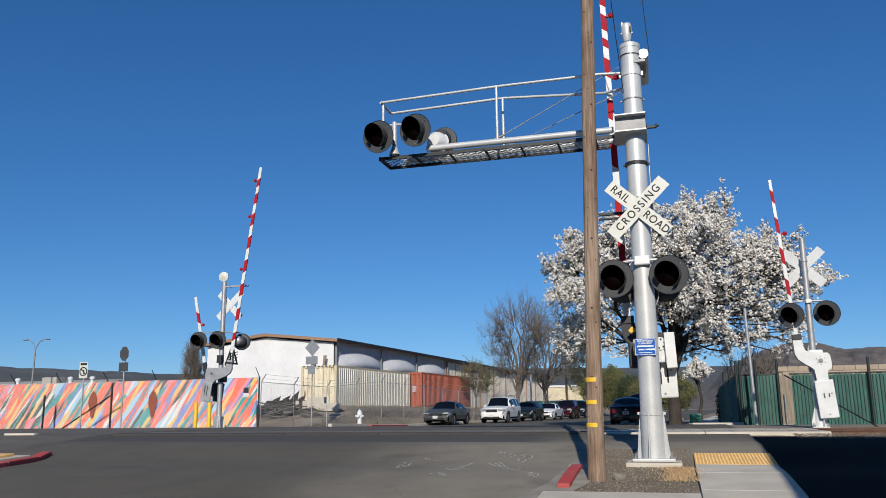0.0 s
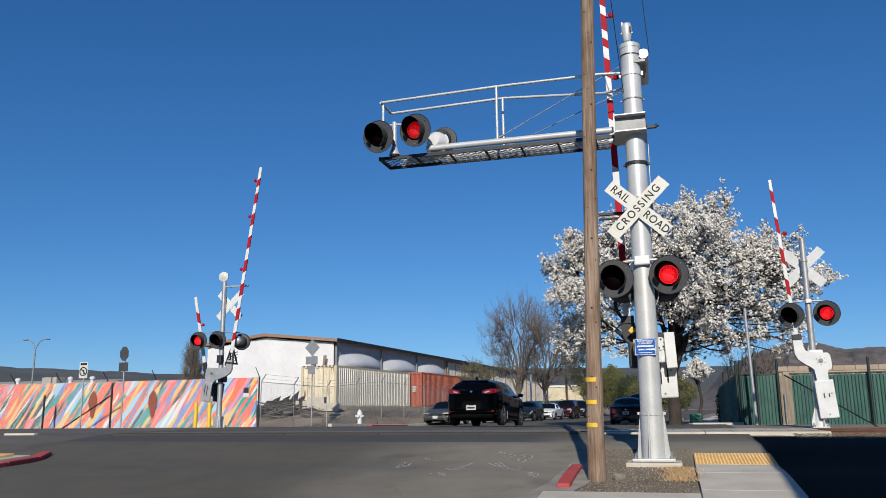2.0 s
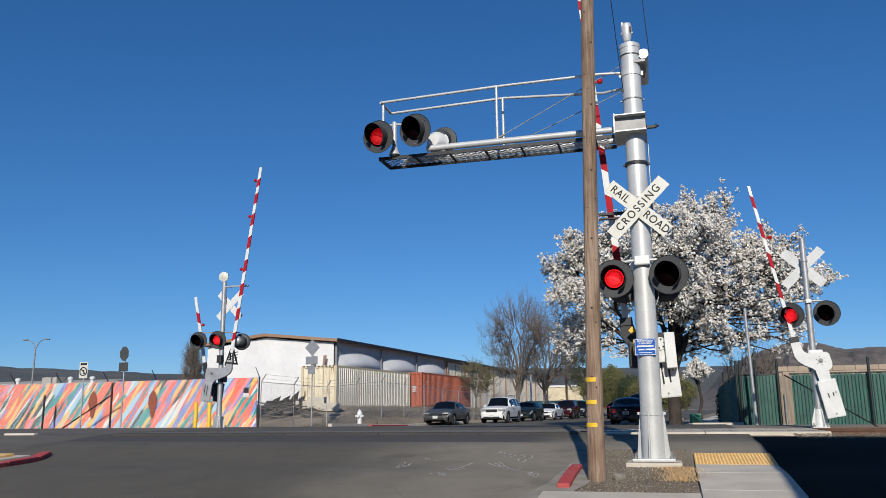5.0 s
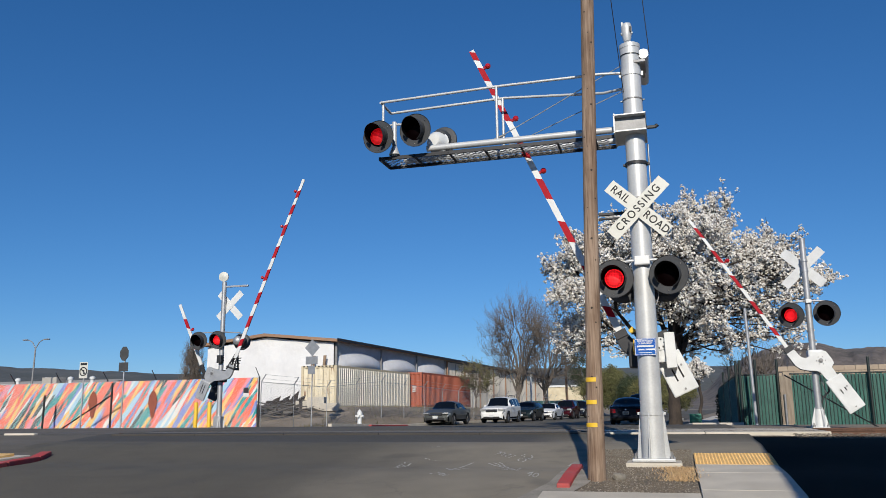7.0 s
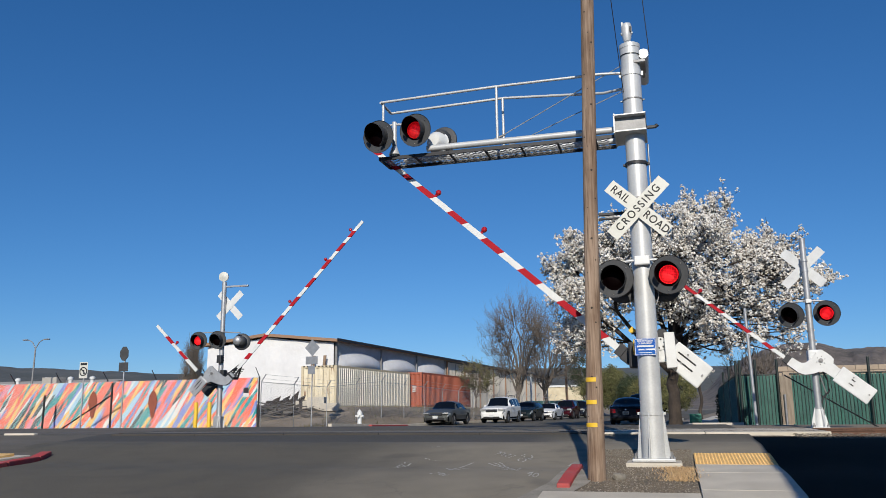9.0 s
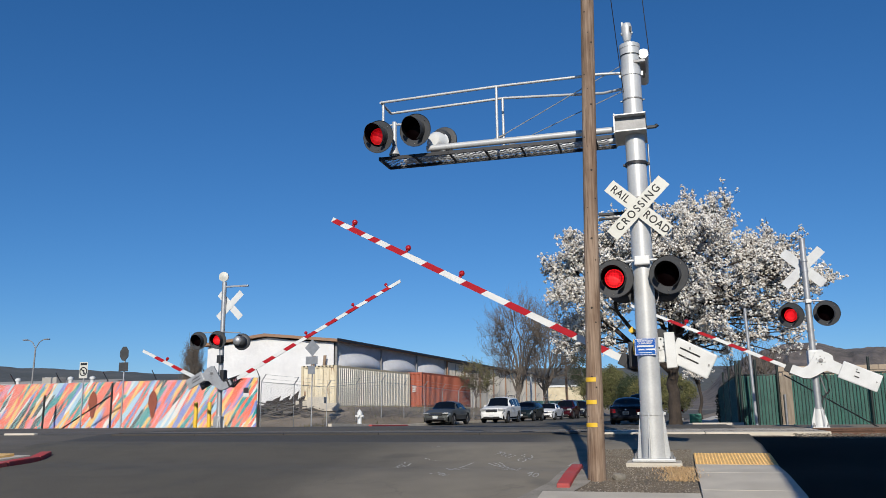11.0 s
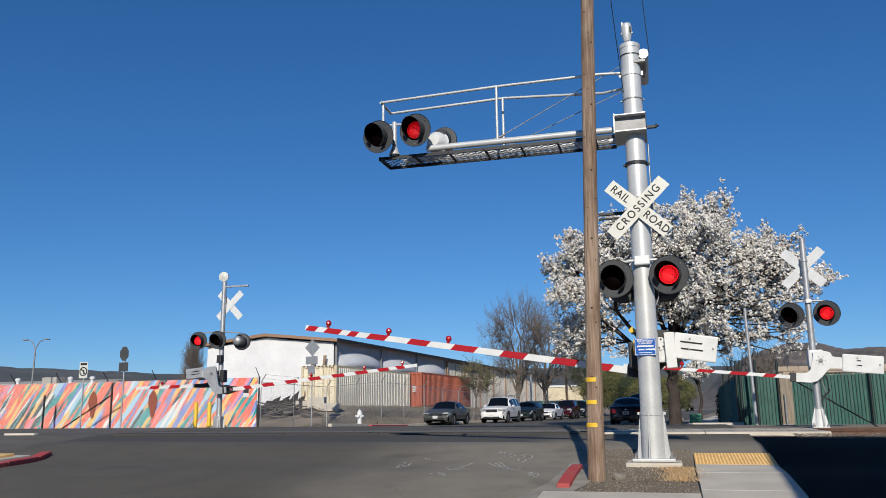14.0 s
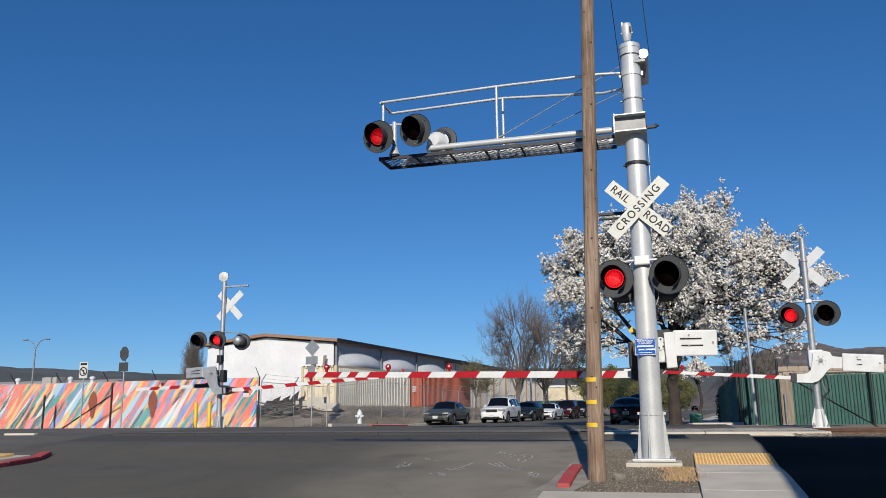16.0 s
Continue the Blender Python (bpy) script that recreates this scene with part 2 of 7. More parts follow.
MURAL = mural_mat()
CAR_BLACK = mat("black_trim", (0.0025, 0.0025, 0.0025), 0.7, scale=8, fine=60, bump=0.0, spec=0.07)


def road_mat():
    """Street asphalt: stone grain, stains, a paler worn area near the gutter, a newer dark band at the tracks, and fine cracks."""
    m = bpy.data.materials.new("street_asphalt")
    m.use_nodes = True
    nt = m.node_tree
    b = nt.nodes["Principled BSDF"]
    b.inputs["Roughness"].default_value = 0.88
    tc = nt.nodes.new("ShaderNodeTexCoord")
    sep = nt.nodes.new("ShaderNodeSeparateXYZ")
    nt.links.new(tc.outputs["Object"], sep.inputs[0])

    def noise_at(scale, detail=4):
        n = nt.nodes.new("ShaderNodeTexNoise")
        n.inputs["Scale"].default_value, n.inputs["Detail"].default_value = scale, detail
        nt.links.new(tc.outputs["Object"], n.inputs["Vector"])
        return n.outputs["Fac"]

    def calc(op, a, c, d=0.0):
        n = nt.nodes.new("ShaderNodeMath")
        n.operation = op
        for i, v in enumerate((a, c, d)):
            if isinstance(v, (int, float)):
                n.inputs[i].default_value = v
            else:
                nt.links.new(v, n.inputs[i])
        return n.outputs[0]

    def step(v, lo, hi):
        n = nt.nodes.new("ShaderNodeMapRange")
        n.interpolation_type = "SMOOTHSTEP"
        n.inputs["From Min"].default_value, n.inputs["From Max"].default_value = lo, hi
        nt.links.new(v, n.inputs["Value"])
        return n.outputs[0]

    def blend(f, a, c):
        n = nt.nodes.new("ShaderNodeMix")
        n.data_type = "RGBA"
        nt.links.new(f, n.inputs["Factor"])
        for s, v in (("A", a), ("B", c)):
            if isinstance(v, tuple):
                n.inputs[s].default_value = rgb(v)
            else:
                nt.links.new(v, n.inputs[s])
        return n.outputs["Result"]
    x, y = sep.outputs[0], sep.outputs[1]
    big_, mid, grain = noise_at(0.35), noise_at(1.7, 6), noise_at(55, 2)
    wob = calc("MULTIPLY_ADD", big_, 3.0, -1.5)
    col = blend(mid, (0.07, 0.062, 0.045), (0.118, 0.104, 0.076))
    side = calc("ADD", calc("MULTIPLY_ADD", y, 0.16, x), wob)
    worn = calc("MULTIPLY", step(side, -4.1, -1.0), calc("SUBTRACT", 1.0, step(calc("MULTIPLY_ADD", wob, 0.5, y), 14.6, 17.0)))
    col = blend(calc("MULTIPLY", worn, 0.85), col, blend(mid, (0.18, 0.158, 0.12), (0.32, 0.281, 0.213)))
    yw = calc("MULTIPLY_ADD", wob, 0.25, y)
    edge = calc("MULTIPLY_ADD", wob, 0.08, y)
    near_edge = calc("MULTIPLY_ADD", x, 0.03, edge)
    patch = calc("MULTIPLY", step(near_edge, 15.36, 15.5), calc("SUBTRACT", 1.0, step(edge, 18.2, 18.4)))
    patch = calc("MULTIPLY", patch, calc("SUBTRACT", 1.0, step(calc("MULTIPLY_ADD", wob, 0.5, x), -3.0, -2.0)))
    col = blend(calc("MULTIPLY", patch, 0.8), col, (0.05, 0.047, 0.043))
    band_ = calc("MULTIPLY", step(yw, 22.2, 22.6), calc("SUBTRACT", 1.0, step(yw, 26.0, 27.5)))
    col = blend(calc("MULTIPLY", band_, 0.5), col, (0.065, 0.06, 0.055))
    stain = step(noise_at(0.9, 3), 0.58, 0.72)
    col = blend(calc("MULTIPLY", stain, 0.35), col, (0.05, 0.048, 0.046))
    v = nt.nodes.new("ShaderNodeTexVoronoi")
    v.feature = "DISTANCE_TO_EDGE"
    v.inputs["Scale"].default_value = 0.55
    warp = nt.nodes.new("ShaderNodeVectorMath")
    warp.operation = "MULTIPLY_ADD"
    wn_ = nt.nodes.new("ShaderNodeTexNoise")
    wn_.inputs["Scale"].default_value = 2.2
    nt.links.new(tc.outputs["Object"], wn_.inputs["Vector"])
    nt.links.new(wn_.outputs["Color"], warp.inputs[0])
    warp.inputs[1].default_value = (0.9, 0.9, 0.0)
    nt.links.new(tc.outputs["Object"], warp.inputs[2])
    nt.links.new(warp.outputs[0], v.inputs["Vector"])
    crack = calc("MULTIPLY", calc("SUBTRACT", 1.0, step(v.outputs["Distance"], 0.004, 0.014)), step(noise_at(0.6), 0.5, 0.62))
    col = blend(calc("MULTIPLY", crack, 0.14), col, (0.03, 0.029, 0.028))
    col = blend(calc("MULTIPLY", step(grain, 0.56, 0.72), 0.4), col, (0.22, 0.204, 0.16))
    nt.links.new(col, b.inputs["Base Color"])
    bp = nt.nodes.new("ShaderNodeBump")
    bp.inputs["Strength"].default_value, bp.inputs["Distance"].default_value = 0.35, 0.008
    nt.links.new(calc("SUBTRACT", grain, crack), bp.inputs["Height"])
    nt.links.new(bp.outputs[0], b.inputs["Normal"])
    return m


ROAD = road_mat()


def pole_mat():
    """Weathered pole timber: brown-grey, long drying cracks, dark stains and pale wear."""
    m = bpy.data.materials.new("pole_timber")
    m.use_nodes = True
    nt = m.node_tree
    b = nt.nodes["Principled BSDF"]
    b.inputs["Roughness"].default_value = 0.9
    b.inputs["Specular IOR Level"].default_value = 0.2
    tc = nt.nodes.new("ShaderNodeTexCoord")

    def grain(scale, stretch, detail=4):
        mp = nt.nodes.new("ShaderNodeMapping")
        mp.inputs["Scale"].default_value = stretch
        nt.links.new(tc.outputs["Object"], mp.inputs["Vector"])
        n = nt.nodes.new("ShaderNodeTexNoise")
        n.inputs["Scale"].default_value, n.inputs["Detail"].default_value = scale, detail
        nt.links.new(mp.outputs[0], n.inputs["Vector"])
        return n.outputs["Fac"]

    def ramp(v, stops):
        r = nt.nodes.new("ShaderNodeValToRGB")
        while len(r.color_ramp.elements) < len(stops):
            r.color_ramp.elements.new(0.5)
        for e, (p, c) in zip(r.color_ramp.elements, stops):
            e.position, e.color = p, rgb(c)
        nt.links.new(v, r.inputs[0])
        return r.outputs[0]

    def multiply(a, c):
        n = nt.nodes.new("ShaderNodeMix")
        n.data_type, n.blend_type = "RGBA", "MULTIPLY"
        n.inputs["Factor"].default_value = 1.0
        nt.links.new(a, n.inputs["A"])
        nt.links.new(c, n.inputs["B"])
        return n.outputs["Result"]
    fibre = grain(5.0, (9, 9, 0.25), 6)
    col = ramp(fibre, [(0.3, (0.22, 0.155, 0.112)), (0.5, (0.31, 0.228, 0.168)), (0.72, (0.40, 0.312, 0.24))])
    crack = ramp(grain(9.0, (7, 7, 0.16), 2), [(0.33, (0.6, 0.58, 0.56)), (0.40, (1, 1, 1))])
    stain = ramp(grain(2.6, (2.2, 2.2, 0.6), 6), [(0.36, (0.6, 0.55, 0.52)), (0.58, (1, 1, 1))])
    nt.links.new(multiply(multiply(col, crack), stain), b.inputs["Base Color"])
    bp = nt.nodes.new("ShaderNodeBump")
    bp.inputs["Strength"].default_value, bp.inputs["Distance"].default_value = 0.8, 0.012
    nt.links.new(fibre, bp.inputs["Height"])
    nt.links.new(bp.outputs[0], b.inputs["Normal"])
    return m


POLE = pole_mat()

# ---------------------------------------------------------------- mesh helpers


class Shape:
    """Collects simple solids into one bmesh."""

    def __init__(self):
        self.bm = bmesh.new()

    def box(self, c, s, rot=None, bevel=0.0, taper=None):
        m = Matrix.Translation(c) @ (rot.to_4x4() if rot else Matrix.Identity(4)) @ Matrix.Diagonal((s[0], s[1], s[2], 1))
        r = bmesh.ops.create_cube(self.bm, size=1.0, matrix=m)
        if bevel:
            edges = list({e for v in r["verts"] for e in v.link_edges})
            bmesh.ops.bevel(self.bm, geom=edges, offset=bevel, segments=2, affect="EDGES", profile=0.6)
        return self

    def tube(self, a, b, r0, r1=None, seg=16, caps=True):
        a, b = Vector(a), Vector(b)
        r1 = r0 if r1 is None else r1
        q = (b - a).to_track_quat("Z", "Y").to_matrix()
        lo, hi = [], []
        for i in range(seg):
            t = 2 * math.pi * i / seg
            d = q @ Vector((math.cos(t), math.sin(t), 0))
            lo.append(self.bm.verts.new(a + d * r0))
            hi.append(self.bm.verts.new(b + d * r1))
        for i in range(seg):
            j = (i + 1) % seg
            self.bm.faces.new((lo[i], lo[j], hi[j], hi[i])).smooth = seg > 6
        if caps:
            self.bm.faces.new(lo[::-1])
            self.bm.faces.new(hi)
        return self

    def path(self, pts, r, seg=8):
        """A round bar along a line of points."""
        pts = [Vector(p) for p in pts]
        rings = []
        for i, p in enumerate(pts):
            d = (pts[min(i + 1, len(pts) - 1)] - pts[max(i - 1, 0)]).normalized()
            q = d.to_track_quat("Z", "Y").to_matrix()
            rr = r[i] if isinstance(r, (list, tuple)) else r
            rings.append([self.bm.verts.new(p + q @ Vector((math.cos(6.2832 * k / seg) * rr, math.sin(6.2832 * k / seg) * rr, 0))) for k in range(seg)])
        for a, b in zip(rings, rings[1:]):
            for k in range(seg):
                self.bm.faces.new((a[k], a[(k + 1) % seg], b[(k + 1) % seg], b[k])).smooth = True
        self.bm.faces.new(rings[0][::-1])
        self.bm.faces.new(rings[-1])
        return self

    def lathe(self, prof, m=None, seg=24, a0=0.0, a1=360.0):
        """Turns (radius, height) pairs round Z, then places them by m."""
        m = m or Matrix.Identity(4)
        full = abs(a1 - a0) >= 359.9
        n = seg if full else seg + 1
        rings = []
        for r, h in prof:
            ring = []
            for k in range(n):
                t = radians(a0 + (a1 - a0) * k / seg)
                ring.append(self.bm.verts.new(m @ Vector((max(r, 1e-4) * math.cos(t), max(r, 1e-4) * math.sin(t), h))))
            rings.append(ring)
        for a, b in zip(rings, rings[1:]):
            for k in range(n if full else n - 1):
                j = (k + 1) % n
                self.bm.faces.new((a[k], a[j], b[j], b[k])).smooth = True
        return self

    def prism(self, poly, depth, m=None):
        """A flat outline in XZ, thickened along Y from 0 to depth."""
        m = m or Matrix.Identity(4)
        f = [self.bm.verts.new(m @ Vector((x, 0, z))) for x, z in poly]
        b = [self.bm.verts.new(m @ Vector((x, depth, z))) for x, z in poly]
        n = len(poly)
        self.bm.faces.new(f)
        self.bm.faces.new(b[::-1])
        for i in range(n):
            j = (i + 1) % n
            self.bm.faces.new((f[i], b[i], b[j], f[j]))
        return self

    def ball(self, c, r, u=14, v=10, sq=(1, 1, 1)):
        bmesh.ops.create_uvsphere(self.bm, u_segments=u, v_segments=v, radius=r, matrix=Matrix.Translation(c) @ Matrix.Diagonal((*sq, 1)))
        return self

    def grid(self, nx, ny, fn, smooth=True):
        vs = [[self.bm.verts.new(fn(i / nx, j / ny)) for j in range(ny + 1)] for i in range(nx + 1)]
        for i in range(nx):
            for j in range(ny):
                self.bm.faces.new((vs[i][j], vs[i + 1][j], vs[i + 1][j + 1], vs[i][j + 1])).smooth = smooth
        return self


def part(name, shape, material, parent=None, label="", smooth=False):
    bm = shape.bm if isinstance(shape, Shape) else shape
    bmesh.ops.recalc_face_normals(bm, faces=bm.faces[:])
    for e in bm.edges:
        if len(e.link_faces) == 2 and e.calc_face_angle(0.0) > 0.87:
            e.smooth = False
    me = bpy.data.meshes.new(name)
    bm.to_mesh(me)
    bm.free()
    me.materials.append(material)
    ob = new(name, me)
    if parent:
        ob.parent = parent
    if label:
        ob["label"] = label
    return ob


def share(name, mesh, parent, m):
    ob = new(name, mesh)
    ob.parent = parent
    ob.matrix_basis = m
    return ob


def holder(name, m, label, category, group="", kind=""):
    e = new(name)
    e.matrix_basis = m
    e.empty_display_size = 0.2
    return tagged(e, label, category, group, kind)


def thing(name, shape, material, label, category, group="", kind=""):
    return tagged(part(name, shape, material), label, category, group, kind)


def text_shape(body, size, depth=0.002, squeeze=1.0, gap=1.0, bold=0.03):
    """Letters in the built-in font, lying in XZ and facing -Y, centred."""
    cu = bpy.data.curves.new("letters", "FONT")
    cu.body, cu.size, cu.extrude, cu.align_x, cu.align_y = body, size, depth, "CENTER", "CENTER"
    cu.offset, cu.space_character = size * bold, gap
    tmp = bpy.data.objects.new("letters", cu)
    me = bpy.data.meshes.new_from_object(tmp)
    s = Shape()
    s.bm.from_mesh(me)
    bmesh.ops.transform(s.bm, matrix=Matrix.Rotation(radians(90), 4, "X") @ Matrix.Diagonal((squeeze, 1, 1, 1)), verts=s.bm.verts[:])
    bpy.data.objects.remove(tmp)
    bpy.data.meshes.remove(me)
    return s


def ease(points, v):
    """Smooth steps through (v, value) pairs."""
    if v <= points[0][0]:
        return points[0][1]
    for (a, p), (b, q) in zip(points, points[1:]):
        if v <= b:
            t = (v - a) / (b - a)
            return p + (q - p) * t * t * (3 - 2 * t)
    return points[-1][1]


def linear(points, v):
    if v <= points[0][0]:
        return points[0][1]
    for (a, p), (b, q) in zip(points, points[1:]):
        if v <= b:
            return p + (q - p) * (v - a) / (b - a)
    return points[-1][1]


HUMP = [(-60, 0), (4, 0.05), (8, 0.22), (12.4, 0.53), (15.5, 0.8), (18, 0.92), (24, 0.94), (30, 0.8), (45, 0.56), (90, 0.5), (3000, 0.5)]


def rise(y):
    """Height of the street along its length: a hump at the tracks."""
    return ease(HUMP, y)


def bend(y):
    return max(0.0, y - 40.0) * 0.07


def lot(x, y):
    """Raised dirt lot beyond the far pavement."""
    k = ease([(-18.6, 1.0), (-15.4, 0.0)], x - bend(y))
    return k * ease([(39.5, 0.0), (46, 1.0), (140, 1.0), (170, 0.0)], y) * 1.15


def land(x, y):
    dip = ease([(2.6, 0.0), (3.6, 1.0)], x) * ease([(16.6, 0.0), (17.6, 1.0), (19.8, 1.0), (20.6, 0.0)], y)
    return rise(y) + lot(x, y) - 0.17 * dip

# ---------------------------------------------------------------- ground, street and tracks


def spread(*runs):
    out = []
    for a, b, n in runs:
        out += [a + (b - a) * i / n for i in range(n)]
    return out


GX = spread((-3000, -200, 6), (-200, -60, 7), (-60, 14, 74), (14, 60, 10), (60, 3000, 8)) + [3000]
GY = spread((-400, -20, 6), (-20, 100, 120), (100, 220, 20), (220, 3500, 10)) + [3500]
gs = Shape()
gs.grid(len(GX) - 1, len(GY) - 1, lambda u, v: Vector((GX[round(u * (len(GX) - 1))], GY[round(v * (len(GY) - 1))], land(GX[round(u * (len(GX) - 1))], GY[round(v * (len(GY) - 1))]) - 0.03)))
thing("ground", gs, DIRT, "bare brown dirt ground with dry weeds", "ground", kind="structure")


def strip(name, left, right, ys, material, label, category, lift=0.0, nx=10, kind="structure"):
    """A paved sheet between two side lines, following the street's height."""
    s = Shape()
    n = len(ys) - 1

    def fn(u, v):
        y = ys[round(v * n)]
        a, b = left(y), right(y)
        x = a + (b - a) * u
        return Vector((x, y, rise(y) + lift))
    s.grid(nx, n, fn)
    return thing(name, s, material, label, category, kind=kind)


KERB_R = [(-30, -2.6), (9.2, -2.15), (10.0, -1.75), (11.0, -1.5), (13.2, -1.45), (14.2, -1.2), (26, -1.0), (40, -1.0)]
KERB_L = [(-30, -11.2), (11.5, -11.4), (13.4, -12.0), (14.6, -13.4), (22, -14.2), (40, -14.3)]
YS = spread((-30, 6, 18), (6, 34, 84), (34, 120, 43), (120, 420, 20)) + [420]
right_line = lambda y: linear(KERB_R, y) + bend(y)
left_line = lambda y: linear(KERB_L, y) + bend(y)
strip("road", left_line, right_line, YS, ROAD, "worn dark grey asphalt street rising over the tracks", "road", nx=14)
YT = spread((13.4, 25.6, 50)) + [25.6]
strip("crossing_apron", lambda y: right_line(y) + 0.001, lambda y: 1.415, YT, ROAD, "asphalt apron beside the tracks", "pavement", lift=-0.004)
strip("side_apron", lambda y: -60.0, lambda y: left_line(y) + 0.5, spread((13.3, 32, 60)) + [32], ASPHALT_DUST, "worn dusty asphalt apron along the tracks", "pavement", lift=-0.006)

# The drive's colour carries extra darkness for the shade lying over it.
strip("driveway", lambda y: 1.42, lambda y: 16.0, spread((2.0, 16.7, 30)) + [16.7], ASPHALT_SHADED, "asphalt drive beside the pavement, coloured near black for building shade", "pavement", lift=-0.002)

# rails and crossing panels
TRACK_Y = 18.6
WORN_RAIL = mat("worn_rail_top", (0.10, 0.095, 0.09), 0.45, 0.6, col2=(0.05, 0.045, 0.04), scale=5, fine=50, bump=0.1, dist=0.003)
for dy in (-0.72, 0.72):
    rl = holder("rail", pose(0, TRACK_Y + dy, rise(TRACK_Y)), "rust-brown steel railway rail, worn where the street crosses", "rail", group="rails of the track")
    part("crossing_rail", Shape().box((-5.3, 0, 0.006), (16.4, 0.06, 0.02), bevel=0.005), WORN_RAIL, rl)
    for x0, x1 in ((-60, -13.5), (2.9, 40)):
        c, w = (x0 + x1) / 2, x1 - x0
        if x1 < 0:
            part("outer_rail", Shape().box((c, 0, -0.022), (w, 0.06, 0.04), bevel=0.005), WORN_RAIL, rl)
            continue
        part("outer_rail", Shape().box((c, 0, 0.012), (w, 0.07, 0.03), bevel=0.008).box((c, 0, -0.06), (w, 0.018, 0.12)).box((c, 0, -0.12), (w, 0.14, 0.02)), RUST, rl)
side_bed = Shape()
side_bed.box((16.8, TRACK_Y - 1.85, 0.70), (27, 0.8, 0.28), bevel=0.1)
side_bed.box((16.8, TRACK_Y + 0.2, 0.66), (27, 3.4, 0.24), bevel=0.05)
thing("ballast", side_bed, GRAVEL_BED, "grey-brown gravel ballast along the track", "ballast", kind="stuff")
panel_me = None
floor_cross = holder("crossing_panels", pose(0, 0, 0), "pale concrete crossing panels between the rails", "crossing", kind="structure")
for i in range(7):
    for row, (y0, w) in enumerate(((TRACK_Y - 1.1, 0.62), (TRACK_Y, 1.3), (TRACK_Y + 1.1, 0.62))):
        x = -13.2 + i * 2.3 + 1.15
        mt = CONCRETE if x > -1.2 else (ASPHALT_MID, ASPHALT_PALE, ASPHALT)[row]
        if panel_me is None:
            panel_me = {}
        key = (row == 1, mt.name)
        if key not in panel_me:
            o = part("panel", Shape().box((0, 0, 0), (2.29, w, 0.1), bevel=0.012), mt, floor_cross)
            panel_me[key] = o.data
            o.matrix_basis = pose(x, y0, rise(TRACK_Y) - 0.044)
        else:
            share("panel", panel_me[key], floor_cross, pose(x, y0, rise(TRACK_Y) - 0.044))


thing("panel_end", Shape().box((-16.2, 17.55, rise(17.55) - 0.02), (0.95, 0.14, 0.12), bevel=0.02), CONCRETE, "pale concrete crossing panel end beside the track", "slab", kind="structure")


def kerb(name, pts, material, label, h=0.15, w=0.16, side=1):
    """Kerb stones of about 1.2 m along a line of plan points."""
    e = holder(name, pose(0, 0, 0), label, "kerb", kind="structure")
    for (x0, y0), (x1, y1) in zip(pts, pts[1:]):
        L = math.hypot(x1 - x0, y1 - y0)
        n = max(1, round(L / 1.2))
        for i in range(n):
            a = Vector((x0 + (x1 - x0) * i / n, y0 + (y1 - y0) * i / n, 0))
            b = Vector((x0 + (x1 - x0) * (i + 1) / n, y0 + (y1 - y0) * (i + 1) / n, 0))
            a.z, b.z = rise(a.y) + h / 2, rise(b.y) + h / 2
            d = b - a
            q = d.to_track_quat("X", "Z").to_matrix()
            s = Shape().box((0, 0, 0), (d.length - 0.012, w, h + 0.12), bevel=0.02)
            o = part("kerb_stone", s, material, e)
            o.matrix_basis = Matrix.Translation((a + b) / 2 - Vector((0, 0, 0.06))) @ q.to_4x4()
    return e


kerb("red_kerb", [(-1.4, 10.62), (-1.41, 11.6), (-1.43, 12.6)], KERB_RED, "faded red-painted concrete kerb", h=0.06, w=0.17)
strip("gutter", lambda y: right_line(y) - 0.12, lambda y: right_line(y) + 0.4, spread((4.6, 13.3, 40)) + [13.3], GUTTER, "dirty grey concrete gutter along the kerb", "gutter", lift=0.006, nx=3)
kerb("corner_kerb", [(-10.9, 8.0), (-11.4, 12.0), (-11.62, 13.0), (-11.9, 13.6)], KERB_RED, "red-painted corner kerb", h=0.085, w=0.2)
kerb("far_kerb", [(-14.55, 33.5), (-14.5, 40), (-14.5 + bend(60), 60)], CONCRETE, "pale concrete kerb along the lot", h=0.13, w=0.18)
kerb("far_red_kerb", [(-14.35, 38), (-14.3, 41), (-14.25, 45)], KERB_RED, "faded red kerb by the hydrant", h=0.1, w=0.2)
kerb("right_kerb", [(-0.92, 26.2), (-0.9, 40), (-0.9 + bend(62), 62)], CONCRETE, "pale concrete kerb beside the tree strip", h=0.13, w=0.18)


def slabs(name, x0, x1, ys, label, lift=0.0, shift=None):
    """Pavement slabs laid one after another up the slope."""
    e = holder(name, pose(0, 0, 0), label, "pavement", kind="structure")
    for a, b in zip(ys, ys[1:]):
        dx = shift((a + b) / 2) if shift else 0.0
        za, zb = rise(a), rise(b)
        s = Shape().box((0, 0, 0), (x1 - x0, math.hypot(b - a, zb - za) - 0.012, 0.12), bevel=0.008)
        o = part("slab", s, CONCRETE, e)
        o.matrix_basis = Matrix.Translation(((x0 + x1) / 2 + dx, (a + b) / 2, (za + zb) / 2 - 0.06 + lift)) @ Matrix.Rotation(math.atan2(zb - za, b - a), 4, "X")
    return e


slabs("pavement_near", 0.27, 1.41, [4.6, 6.1, 7.6, 9.1, 10.5, 11.8, 12.9], "pale concrete pavement slabs", 0.03)
slabs("pavement_kerbside", -1.62, 0.26, [4.6, 6.1, 7.6, 9.0, 10.35], "pale concrete pavement slabs beside the kerb", 0.02)
slabs("pavement_far", 0.55, 2.0, [25.8 + 1.6 * i for i in range(40)], "pale concrete pavement under the blossom tree", 0.05, bend)
slabs("corner_pavement", -16.5, -12.0, [8.6, 10.2, 11.8, 13.3], "pale concrete corner pavement", 0.06)
